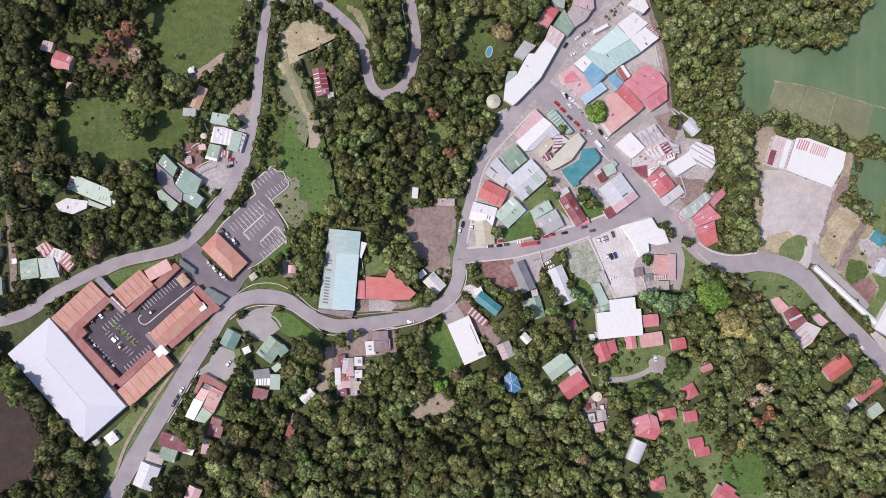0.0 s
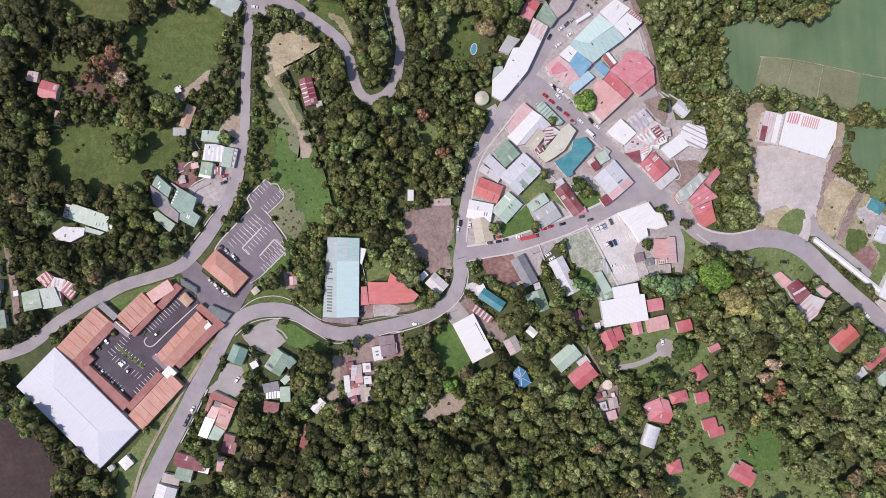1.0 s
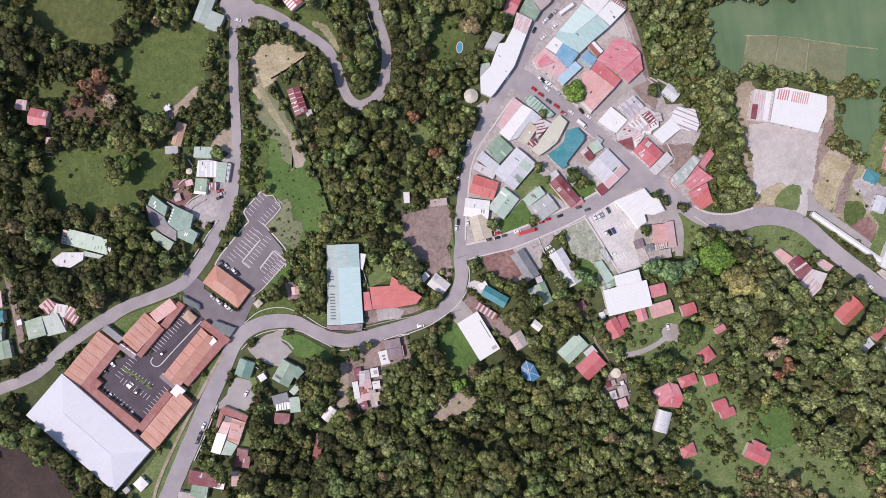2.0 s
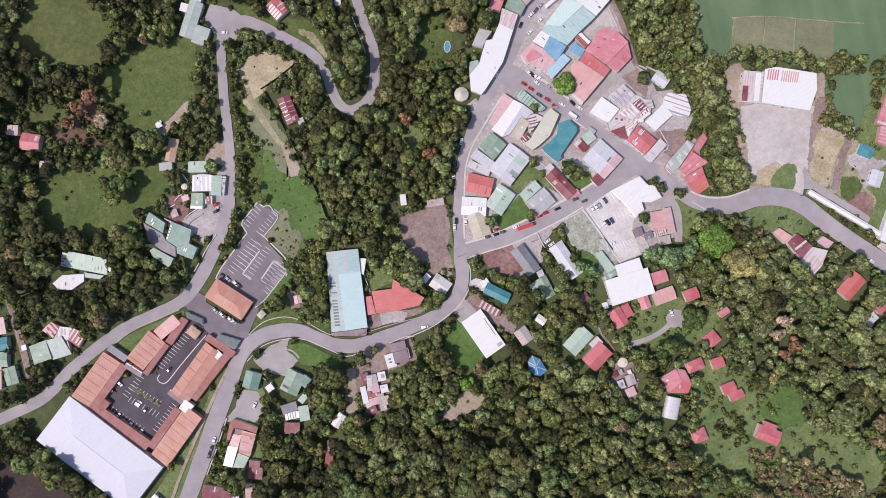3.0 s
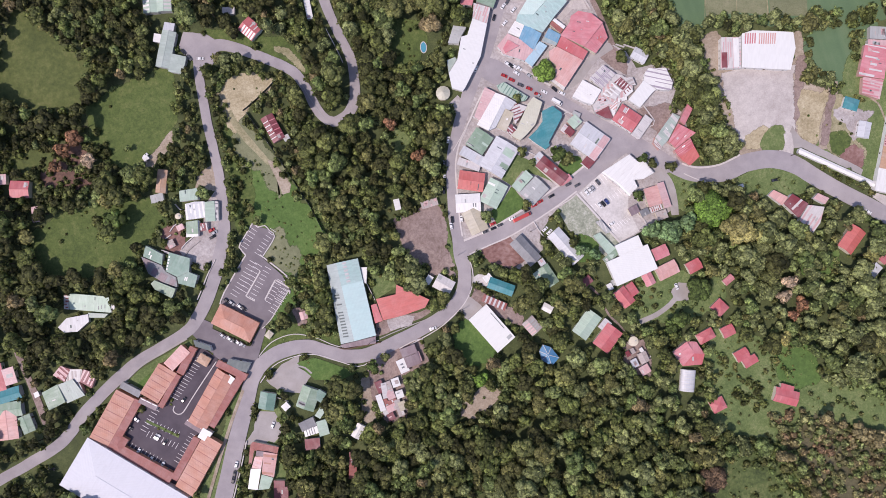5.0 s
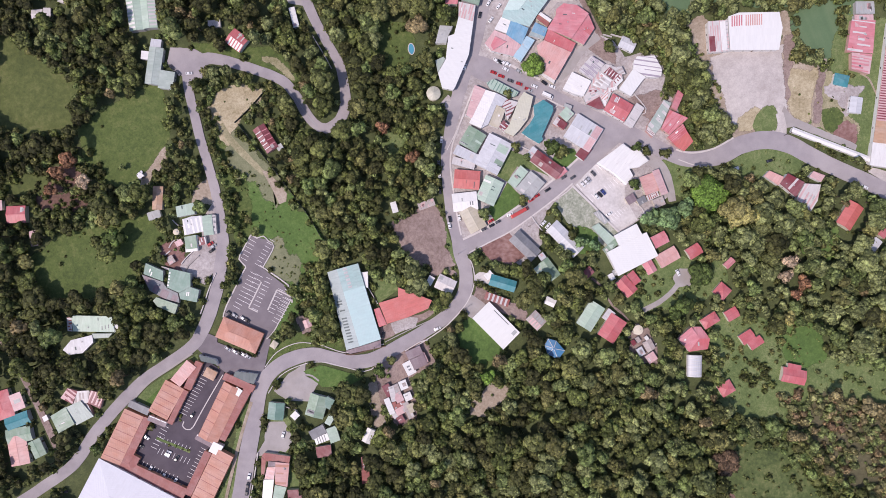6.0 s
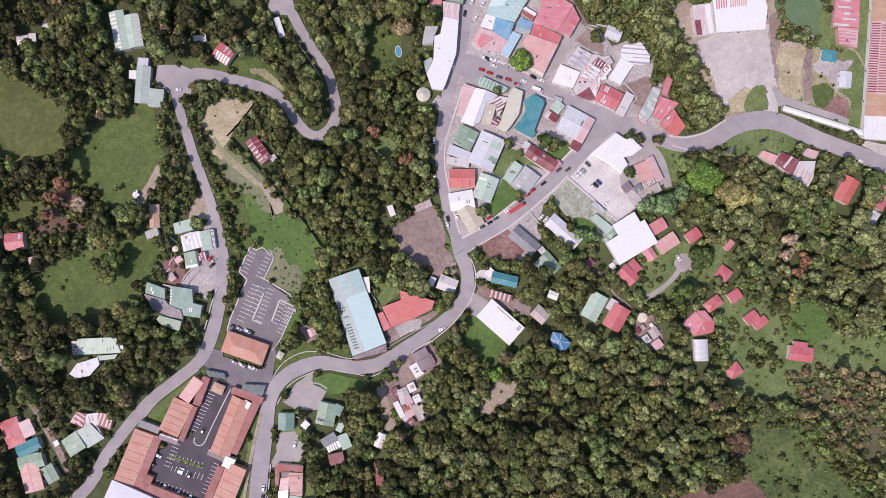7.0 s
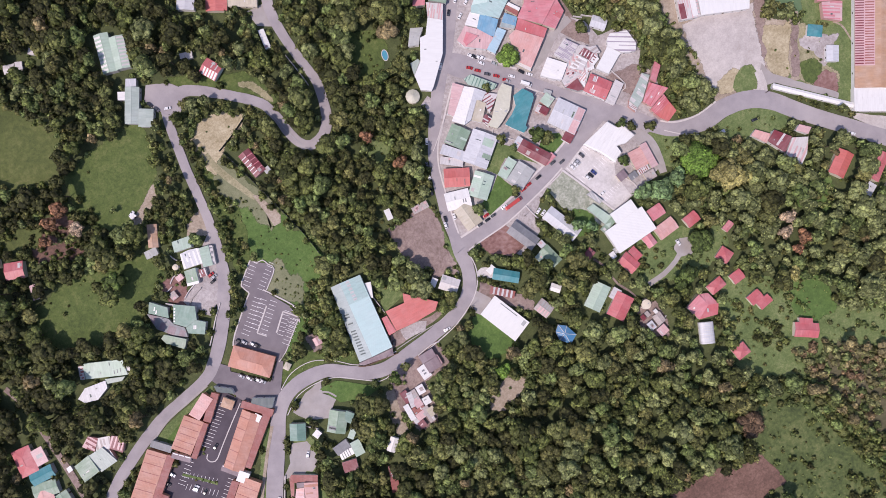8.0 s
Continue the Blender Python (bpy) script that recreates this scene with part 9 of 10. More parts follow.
# ---- vehicles ----
park("red", 35.9, 9.6, 5.7)
park("grey", 29.8, 6.3, 5.7)
park("black", 35.2, 6.7, 5.7)
park("grey", 39.8, 7.4, 5.7)
park("white", 48.8, 8.8, 5.7)
park("black", 59.2, 11.0, 8.5)
park("red", 64.6, 12.4, 8.5)
park("red", 68.9, 13.5, 11.3)
park("black", 76.8, 14.6, 11.3)
park("grey", 89.4, 18.2, 11.3)
park("grey", 94.7, 16.0, 11.3)
park("white", 98.7, 9.6, -68.4)
park("white", 101.2, 10.3, -68.4)
park("silver", 103.3, 11.0, -68.4)
park("grey", 107.6, 13.5, -68.4)
park("white", 104.0, -0.8, -68.4)
park("black", 106.5, -0.5, -68.4)
park("blue", 109.0, 0.2, -68.4)
park("white", 107.5, -14.1, 11.3)
park("white", 66.4, -4.1, 26.5)
park("white", 68.5, -6.6, 26.5)
park("white", 10.4, 16.7, 78.7)
park("black", 12.2, 20.3, 78.7)
park("black", 14.4, 44.8, 78.7)
park("white", 16.5, 49.1, 78.7)
park("black", 12.9, 39.4, 78.7)
park("grey", 18.7, 55.6, 73.3)
park("white", 25.9, 69.3, 68.2)
park("white", 18.0, 18.9, 78.7)
park("white", -20.8, -41.3, 0.0)
park("black", -54.4, -32.3, 60.0)
park("white", 133.8, -64.9, -84.5)
park("white", 93.5, 79.0, -45.2)
park("white", 103.9, 74.6, -45.2)
park("silver", 89.5, 77.9, -53.3)
park("black", 100.3, 78.6, -58.2)
park("white", 77.0, 103.2, -58.2)
park("black", 78.8, 101.7, -58.2)
park("white", 81.0, 99.9, -58.2)
park("white", 83.1, 98.5, -58.2)
park("silver", 87.8, 91.6, -58.2)
park("black", 78.2, 134.2, 53.2)
park("white", 86.1, 139.3, 36.9)
park("white", 91.5, 135.0, 32.1)
park("grey", 89.7, 141.5, 45.0)
park("white", 83.6, 128.8, 32.1)
park("silver", 93.3, 144.0, 45.0)
park("white", 56.9, 106.8, 53.2)
park("white", -166.1, -83.9, 59.7)
park("black", -169.0, -88.9, 59.7)
park("black", -171.1, -92.5, 59.7)
park("white", -136.5, -67.5, 53.2)
park("white", -217.4, -36.7, -60.6)
park("silver", -209.0, -51.0, 36.9)
park("white", -207.9, -52.1, 36.9)
park("white", -222.6, -56.4, 36.9)
park("white", -216.5, -63.9, 45.1)
park("white", -210.7, -69.3, 36.9)
park("black", -222.7, -40.3, -60.6)
park("black", -204.7, -56.4, 36.9)
park("black", -185.1, -34.6, 32.1)
park("black", -139.7, 16.4, -59.3)
park("silver", -137.2, 14.2, -59.3)
park("white", -132.9, 10.3, -59.3)
park("black", -131.1, 8.5, -59.3)
park("silver", -149.0, -3.7, -59.3)
park("white", -145.4, -7.3, -59.3)
park("black", -143.2, -9.1, -59.3)
park("white", -141.0, -11.2, -59.3)
park("silver", -138.9, -13.0, -59.3)
park("red", -134.9, 62.1, 12.5)
park("silver", -133.8, 59.9, 12.5)
park("black", -135.6, 57.8, 12.5)
park("black", -278.3, -49.3, -35.3)
park("white", 264.3, -58.4, -45.2)
park("black", 214.6, -20.5, -5.7)
park("blue", 154.8, -28.1, -53.3)
park("white", 80.6, 95.9, -53.3)
park("white", -107.7, 168.2, -17.9)
park("black", -116.7, 175.8, -66.1)
park("grey", -114.3, 171.1, -66.1)
park("white", -160.4, 120.5, 24.1)
park("truck", 98.9, 70.3, -47.2)
park("bus", 54.6, 7.8, 7.4)
park("coach", 100.9, 144.4, 27.4)
park("red", 72.6, 96.8, -41.9)
park("red", 76.3, 92.8, -41.9)
park("grey", 80.6, 87.9, -41.9)
park("red", 85.1, 84.0, -41.9)
park("red", 88.9, 78.9, -41.9)


# ---- car park lines ----
bay_lines(-120.3, 47.1, 1.90, 1.73, 6, 2.9, -3.6, 0.535)
bay_lines(-110.9, 37.0, 2.01, 1.62, 7, -2.5, 3.2, 0.535)
bay_lines(-136.1, 20.4, 2.01, 1.77, 9, 3.3, -4.0, 0.535)
bay_lines(-126.0, 16.8, 2.01, 1.87, 7, -3.3, 4.0, 0.535)
bay_lines(-125.6, 14.6, 1.94, 1.87, 8, 2.9, -3.2, 0.535)
bay_lines(-116.6, 8.9, 1.87, 1.80, 6, 2.9, -3.2, 0.535)
bay_lines(-110.8, 8.9, 1.87, 1.73, 6, 3.3, -4.0, 0.535)
bay_lines(-116.5, 2.4, 1.87, 1.51, 8, 3.3, -4.0, 0.535)
bay_lines(95.6, 11.0, 2.37, 0.93, 7, 1.4, -4.3, 0.475)
bay_lines(99.2, 1.0, 2.37, 0.58, 8, 1.4, -4.0, 0.475)
bay_lines(105.6, -16.3, 1.80, 0.57, 7, 1.4, -3.6, 0.475)
bay_lines(-192.3, -29.8, 1.79, 1.40, 13, 3.3, -3.6, 0.530)
bay_lines(-205.3, -33.6, -1.97, -1.62, 6, 2.9, -3.2, 0.530)
bay_lines(-212.0, -42.2, 1.88, -1.65, 8, 2.9, 2.5, 0.530)
bay_lines(-212.0, -46.5, 1.88, -1.65, 8, -2.9, -2.5, 0.530)
bay_lines(-227.8, -52.9, 1.81, -1.86, 9, 3.2, 2.5, 0.530)
bay_lines(-200.3, -71.9, 1.86, 1.65, 8, -2.5, 2.9, 0.530)


# ---- single trees ----
tree(96.7, 89.9, 7.8, 7, LEAF_BRIGHT, "round bright green street tree in the plaza", 300, "single trees", 1.0)
tree(167.3, -25.8, 12.8, 7, LEAF_BRIGHT, "large round bright green tree by the road", 218, "single trees", 0.8)
tree(145.3, -70.3, 8.5, 7, LEAF_DARK, "round dark green garden tree beside the drive", 355, "single trees", 1.0)
tree(128.4, -84.7, 6.0, 3, LEAF_DARK, "dense dark garden tree below the lawn", 192, "single trees", 1.0)
tree(135.4, -87.8, 4.3, 1, LEAF, "leafy garden tree below the lawn", 89, "single trees", 1.0)
tree(120.0, -86.1, 5.3, 3, LEAF_DARK, "dense dark garden tree below the lawn", 76, "single trees", 1.0)
tree(139.6, -108.4, 3.9, 3, LEAF, "leafy garden tree between the cabins", 220, "single trees", 1.0)
tree(155.9, -62.3, 5.0, 1, LEAF, "fresh green garden tree beside a cabin", 266, "single trees", 1.0)
tree(177.8, -41.2, 10.6, 4, LEAF_YELLOW, "broad yellowish flowering tree in the woods", 280, "single trees", 0.9)
tree(184.1, -47.5, 7.1, 1, LEAF_YELLOW, "broad yellowish flowering tree in the woods", 280, "single trees", 1.0)
tree(115.9, -184.6, 9.6, 7, LEAF_BROWN, "leafless grey tree standing in green scrub", 20, "single trees", 0.9)
tree(138.5, -30.0, 7.8, 4, LEAF_BLUE, "bluish-green broad tree behind the white hall", 160, "single trees", 1.0)
tree(150.8, -28.2, 6.4, 1, LEAF_BLUE, "bluish-green broad tree behind the white hall", 340, "single trees", 1.0)
tree(128.0, -24.7, 6.4, 1, LEAF_BLUE, "bluish-green broad tree behind the white hall", 115, "single trees", 1.0)
tree(127.4, -2.6, 3.9, 0, LEAF_DARK, "dark green tree between buildings", 2, "single trees", 1.0)
tree(33.1, 15.0, 4.3, 0, LEAF, "leafy green garden tree beside the street", 356, "single trees", 1.0)
tree(87.8, 38.6, 5.3, 0, LEAF_DARK, "leafy dark garden tree between roofs", 210, "single trees", 1.0)
tree(93.0, 32.6, 4.3, 2, LEAF, "leafy green garden tree between roofs", 176, "single trees", 1.0)
tree(-205.7, 139.0, 5.0, 1, LEAF_RED, "reddish-brown tree above the meadow", 81, "single trees", 1.0)
tree(-196.9, 143.3, 5.7, 4, LEAF_RED, "reddish-brown tree above the meadow", 100, "single trees", 1.0)
tree(-214.5, 129.1, 4.3, 1, LEAF_RED, "reddish-brown bush among dark trees", 270, "single trees", 1.0)
tree(-193.2, 127.3, 5.0, 4, LEAF_GREY, "greyish tree at the meadow edge", 35, "single trees", 1.0)
tree(185.4, -116.1, 5.0, 1, LEAF_YELLOW, "yellow-green tree at the edge of a glade", 343, "single trees", 1.0)
tree(199.6, -82.6, 5.3, 1, LEAF_GREY, "greyish tree in the eastern woods", 95, "single trees", 1.0)
tree(194.3, -91.3, 4.6, 1, LEAF_GREY, "greyish tree in the eastern woods", 315, "single trees", 1.0)
tree(203.0, -98.3, 5.0, 1, LEAF_RED, "reddish tree in the eastern woods", 30, "single trees", 1.0)
tree(196.0, -103.5, 3.9, 1, LEAF_RED, "reddish tree in the eastern woods", 85, "single trees", 1.0)
tree(-187.5, 86.5, 7.2, 6, LEAF_DARK, "dark leafy tree standing alone in the meadow", 20, "single trees", 1.0)
tree(-193.5, 80.5, 7.8, 4, LEAF, "leafy tree standing alone in the meadow", 250, "single trees", 1.0)
tree(-198.3, 88.2, 4.6, 1, LEAF, "leafy tree standing alone in the meadow", 280, "single trees", 1.0)
tree(-168.4, 127.3, 2.1, 2, LEAF, "small bush tree alone in the meadow", 165, "single trees", 1.0)
tree(17.3, -7.2, 3.2, 2, LEAF, "small green tree on the corner", 140, "single trees", 1.0)
tree(5.0, 65.2, 5.0, 1, LEAF_RED, "brownish tree in the valley wood", 110, "single trees", 1.0)
tree(-5.6, 89.9, 4.3, 1, LEAF_RED, "brownish tree in the valley wood", 70, "single trees", 1.0)
tree(1.4, -86.1, 4.3, 1, LEAF, "fresh green tree below the lawn", 230, "single trees", 1.0)
tree(-2.1, -80.9, 5.0, 1, LEAF_BRIGHT, "fresh green tree below the lawn", 325, "single trees", 1.0)


# ---- bushes and thickets ----
thicket([(-94.7, 12.6), (-84.7, 26.2), (-72.5, 26.9), (-76.5, -3.2), (-81.0, -26.2), (-97.7, -22.0)], 190, 1.0, 2.3, 0.45, 0.84)
thicket([(-103.7, 47.8), (-95.1, 47.8), (-87.8, 28.7), (-94.3, 18.2), (-103.0, 27.6), (-107.3, 37.0)], 60, 0.2, 0.6, 0.5, 0.84)
thicket([(147.0, 190.0), (185.0, 190.0), (186.0, 110.0), (192.0, 60.0), (196.0, 4.0), (172.0, 6.0), (178.0, 45.0), (160.0, 90.0), (150.0, 140.0)], 900, 0.8, 2.4, 0.4, 0.84)
thicket([(133.4, -171.5), (163.0, -188.1), (172.9, -214.1), (197.1, -272.6), (170.6, -318.8), (104.7, -261.6), (117.8, -224.1), (111.1, -199.9), (103.9, -183.6)], 520, 0.2, 0.7, 0.5, 0.8)
thicket([(119.3, -163.7), (136.6, -165.9), (163.0, -188.1), (173.8, -212.6), (167.7, -216.1), (152.2, -192.7), (127.9, -177.5)], 230, 0.7, 2.0, 0.35, 0.8)
thicket([(113.6, -166.6), (124.8, -175.7), (106.8, -201.6), (99.2, -193.3), (102.5, -178.8)], 120, 0.7, 2.2, 0.3, 0.75)
thicket([(169.8, -212.4), (197.1, -272.6), (188.2, -288.0), (172.2, -258.6), (163.1, -216.8)], 200, 0.6, 1.9, 0.2, 0.7)
thicket([(151.4, -208.6), (159.1, -216.6), (154.3, -222.1), (147.4, -214.1)], 16, 0.6, 1.4, 0.0, 0.4)
thicket([(129.6, -214.4), (142.2, -224.7), (137.1, -230.8), (126.9, -222.7)], 20, 0.5, 1.5, 0.0, 0.5)
thicket([(92.3, -196.8), (118.3, -203.2), (117.0, -208.2), (92.6, -203.5)], 110, 0.3, 0.8, 0.6, 0.84)
thicket([(157.0, -242.0), (174.7, -260.0), (169.0, -269.9), (147.8, -258.0)], 40, 0.5, 1.8, 0.1, 0.6)
thicket([(133.4, -171.5), (163.0, -188.1), (172.9, -214.1), (197.1, -272.6), (170.6, -318.8), (104.7, -261.6), (117.8, -224.1), (111.1, -199.9)], 60, 0.6, 1.5, 0.2, 0.7)
thicket([(163.1, -155.4), (185.2, -163.7), (206.7, -183.9), (236.1, -204.5), (205.9, -257.1), (181.8, -227.3), (170.6, -196.5), (162.1, -175.3)], 640, 0.5, 2.2, 0.72, 1.0)
thicket([(182.9, -117.2), (199.4, -124.4), (199.0, -146.8), (228.7, -165.5), (248.6, -182.8), (237.9, -201.4), (196.8, -172.2), (186.1, -147.7)], 120, 0.4, 1.2, 0.4, 0.9)
thicket([(181.7, -120.6), (196.1, -122.9), (203.6, -132.9), (199.6, -147.1), (190.0, -151.6), (179.0, -142.1), (178.9, -131.4)], 20, 0.2, 0.6, 0.5, 0.84)
thicket([(135.7, -111.1), (153.6, -103.9), (170.4, -109.3), (180.3, -123.5), (187.4, -144.9), (194.4, -166.2), (162.2, -180.5), (130.1, -159.2), (126.6, -144.9), (138.1, -123.6)], 110, 0.25, 1.0, 0.3, 0.84)
thicket([(148.2, -112.9), (158.9, -128.9), (151.7, -137.8), (141.0, -123.6)], 45, 0.5, 1.6, 0.2, 0.7)
thicket([(170.4, -112.9), (180.3, -123.5), (183.8, -141.3), (174.9, -134.2)], 40, 0.6, 1.9, 0.2, 0.7)
thicket([(145.1, -100.1), (156.5, -98.3), (155.2, -122.2), (176.2, -136.1), (164.9, -152.3), (144.6, -140.9), (138.8, -129.5)], 36, 0.3, 1.1, 0.3, 0.8)
thicket([(149.0, -133.2), (164.2, -135.5), (164.9, -152.3), (156.7, -155.9), (145.6, -146.4)], 40, 0.5, 1.7, 0.1, 0.5)
thicket([(-245.9, 95.6), (-222.4, 102.1), (-193.5, 99.9), (-168.2, 95.5), (-159.1, 90.1), (-162.6, 73.8), (-178.9, 68.4), (-188.9, 56.5), (-211.3, 58.6), (-233.0, 61.2), (-245.7, 73.8)], 16, 0.3, 1.1, 0.2, 0.6)
thicket([(-187.4, 160.1), (-165.0, 168.1), (-128.8, 169.9), (-129.4, 149.9), (-135.1, 137.2), (-148.4, 121.6), (-164.7, 113.6), (-176.2, 110.0), (-182.8, 122.7), (-189.4, 142.7)], 8, 0.3, 0.8, 0.1, 0.5)
thicket([(-107.5, 90.1), (-92.4, 95.5), (-85.8, 82.8), (-79.7, 72.0), (-73.5, 55.7), (-68.8, 41.3), (-72.3, 28.7), (-81.3, 17.9), (-93.9, 10.7), (-98.6, 21.5), (-95.8, 43.1), (-103.0, 55.7), (-106.7, 70.2)], 140, 0.2, 0.5, 0.5, 0.8)
thicket([(-104.8, 142.6), (-96.1, 149.1), (-85.3, 151.3), (-69.0, 141.9), (-74.4, 136.1), (-87.0, 131.0), (-96.1, 126.3), (-101.4, 117.2), (-105.5, 128.1)], 9, 0.25, 0.6, 0.7, 0.95)
thicket([(-103.3, 117.2), (-93.2, 122.7), (-87.0, 106.3), (-83.0, 91.9), (-79.7, 75.6), (-85.8, 69.4), (-92.3, 82.8), (-97.8, 95.5), (-103.9, 93.7)], 26, 0.25, 0.8, 0.5, 0.95)
thicket([(242.2, 19.6), (256.7, 30.4), (265.6, 25.0), (261.7, -9.1), (240.2, -5.5)], 9, 0.2, 0.6, 0.5, 0.95)
thicket([(195.9, 80.9), (203.0, 55.7), (200.8, 1.7), (193.6, 1.7), (192.2, 55.7)], 60, 0.5, 1.2, 0.4, 0.9)
thicket([(147.0, 3.5), (166.7, 5.3), (168.5, -7.3), (154.0, -19.9), (148.7, -14.5)], 40, 0.4, 1.0, 0.3, 0.8)
thicket([(-81.1, -66.5), (-66.7, -84.4), (-81.0, -95.1), (-88.2, -84.4)], 30, 0.4, 1.2, 0.3, 0.8)
thicket([(225.8, -16.3), (234.8, -18.1), (277.4, -59.2), (273.0, -66.4)], 40, 0.4, 1.0, 0.3, 0.7)
thicket([(237.7, -13.4), (242.7, -12.7), (278.3, -39.9), (274.6, -47.1)], 260, 0.5, 1.0, 0.45, 0.8)
thicket([(151.9, -169.8), (158.9, -174.3), (169.0, -190.5), (180.6, -215.7), (192.8, -246.3), (187.0, -258.2), (173.2, -251.6), (160.7, -215.8), (152.3, -188.9)], 240, 1.2, 2.7, 0.2, 0.72)
bush(113.6, -56.4, 2.2, "round clipped green bush in the garden")
bush(107.1, -64.6, 3.2, "round clipped green bush in the garden")
bush(104.6, -69.2, 2.5, "round clipped green bush in the garden")
bush(119.3, -62.1, 1.8, "round clipped green bush in the garden")
bush(116.8, -66.4, 1.4, "round clipped green bush in the garden")
bush(121.8, -66.4, 2.2, "round clipped green bush in the garden")
bush(117.1, -72.4, 2.2, "round clipped green bush in the garden")
bush(110.6, -72.8, 2.0, "round clipped green bush in the garden")
bush(108.9, -68.2, 2.2, "round clipped green bush in the garden")
bush(111.4, -55.6, 1.8, "round clipped green bush in the garden")
bush(117.9, -56.4, 1.4, "round clipped green bush in the garden")
bush(126.4, -77.8, 1.3, "round clipped green bush in the garden")
bush(128.9, -76.4, 1.4, "round clipped green bush in the garden")
bush(132.1, -80.6, 1.4, "round clipped green bush in the garden")
bush(135.3, -76.4, 2.2, "round clipped green bush in the garden")
bush(127.1, -79.2, 1.4, "round clipped green bush in the garden")
bush(128.9, -66.4, 1.3, "round clipped green bush in the garden")
bush(112.5, -61.7, 1.4, "round clipped green bush in the garden")
bush(139.2, -80.6, 1.4, "round clipped green bush in the garden")
bush(144.6, -84.2, 1.4, "round clipped green bush in the garden")
bush(133.9, -84.2, 1.3, "round clipped green bush in the garden")
bush(153.3, -123.4, 1.4, "round clipped green bush in the garden")
bush(147.3, -119.8, 1.8, "round clipped green bush in the garden")
bush(144.4, -112.7, 1.4, "round clipped green bush in the garden")
bush(105.3, -66.4, 1.8, "round clipped green bush in the garden")
bush(161.4, -144.7, 1.8, "round clipped green bush in the garden")
bush(156.8, -137.6, 1.4, "round clipped green bush in the garden")
bush(-206.0, -46.8, 1.1, "small planted shrub on a parking island")
bush(-202.4, -49.3, 1.1, "small planted shrub on a parking island")
bush(-198.8, -52.1, 1.1, "small planted shrub on a parking island")
bush(-195.9, -54.3, 1.1, "small planted shrub on a parking island")
bush(-192.4, -32.4, 1.4, "small planted shrub on a parking island")
bush(-193.8, -34.9, 1.1, "small planted shrub on a parking island")
tree(59.5, 14.0, 3.2, 2, LEAF, "small leafy tree beside the street", 200, "single trees", 1.0)
tree(75.5, 80.0, 2.8, 2, LEAF, "small leafy tree between roofs", 244, "single trees", 1.0)
tree(152.8, 8.0, 3.5, 2, LEAF, "small leafy tree at the road bend", 116, "single trees", 1.0)
tree(138.0, 18.5, 3.2, 2, LEAF_DARK, "small leafy tree beside the white building", 152, "single trees", 1.0)
tree(142.2, 14.0, 3.2, 2, LEAF, "small leafy tree beside the white building", 45, "single trees", 1.0)
tree(144.3, 83.5, 4.3, 2, LEAF, "leafy tree behind the houses", 39, "single trees", 1.0)
tree(71.9, 38.6, 2.5, 2, LEAF, "small leafy tree on the lawn", 255, "single trees", 1.0)
tree(67.7, 46.8, 3.2, 2, LEAF, "small leafy tree on the lawn", 232, "single trees", 1.0)
tree(-63.6, -51.1, 4.3, 0, LEAF_DARK, "dark leafy tree beside the street", 155, "single trees", 1.0)
tree(-54.8, -48.3, 3.2, 0, LEAF, "leafy tree beside the street", 226, "single trees", 1.0)
thicket([(157.0, 75.5), (165.4, 86.3), (179.7, 77.3), (184.9, 48.4), (179.5, 45.6), (176.4, 70.1), (165.3, 75.1)], 60, 0.5, 1.4, 0.5, 0.8)
thicket([(157.9, 37.6), (168.8, 46.6), (176.0, 53.9), (179.5, 46.6), (170.5, 42.0), (163.3, 39.4)], 40, 0.4, 1.0, 0.5, 0.8)
thicket([(145.8, 142.4), (149.5, 142.4), (151.4, 95.4), (147.8, 93.6)], 60, 0.5, 1.3, 0.4, 0.75)
thicket([(111.6, 160.6), (117.8, 164.2), (115.2, 157.0), (108.0, 149.7), (102.6, 150.5), (105.5, 158.8)], 25, 0.3, 0.8, 0.4, 0.8)
thicket([(-127.9, -32.5), (-110.0, -19.9), (-81.2, -27.1), (-75.8, -33.5), (-88.4, -27.1), (-102.8, -18.5), (-120.8, -16.3)], 50, 0.3, 0.9, 0.3, 0.7)
thicket([(-22.9, -95.8), (-9.3, -89.7), (5.7, -85.8), (4.3, -95.8), (-5.7, -102.2), (-18.3, -102.2)], 7, 0.3, 1.2, 0.2, 0.8)
thicket([(-67.5, -49.3), (-59.6, -48.6), (-57.4, -56.5), (-65.3, -59.3)], 26, 0.4, 1.2, 0.3, 0.9)
thicket([(272.2, 79.7), (279.4, 71.8), (308.9, 63.7), (306.2, 53.9), (266.2, 64.8)], 75, 1.2, 2.8, 0.2, 0.8)
thicket([(289.2, 53.3), (298.4, 52.7), (290.0, 26.9), (284.6, 30.2)], 40, 0.9, 2.0, 0.1, 0.6)
tree(83.0, -24.4, 4.3, 1, LEAF_BLUE, "bluish-green palm-like tree behind the slab", 286, "single trees", 1.0)
tree(90.0, -28.6, 3.9, 5, LEAF_BLUE, "bluish-green palm-like tree behind the slab", 222, "single trees", 1.0)
tree(79.5, -17.7, 3.2, 0, LEAF, "leafy garden tree beside the slab", 329, "single trees", 1.0)
thicket([(78.7, -19.9), (87.7, -14.5), (94.8, -23.5), (93.0, -32.4), (81.2, -30.6)], 24, 0.3, 0.9, 0.3, 0.8)
thicket([(269.1, 18.7), (279.7, 15.2), (286.5, 3.1), (281.6, -14.4), (274.8, -27.2), (259.2, -11.3)], 26, 0.3, 1.0, 0.3, 0.9)
thicket([(280.8, 17.8), (286.3, 10.2), (282.9, 7.7), (278.6, 12.5)], 14, 0.6, 1.3, 0.2, 0.6)
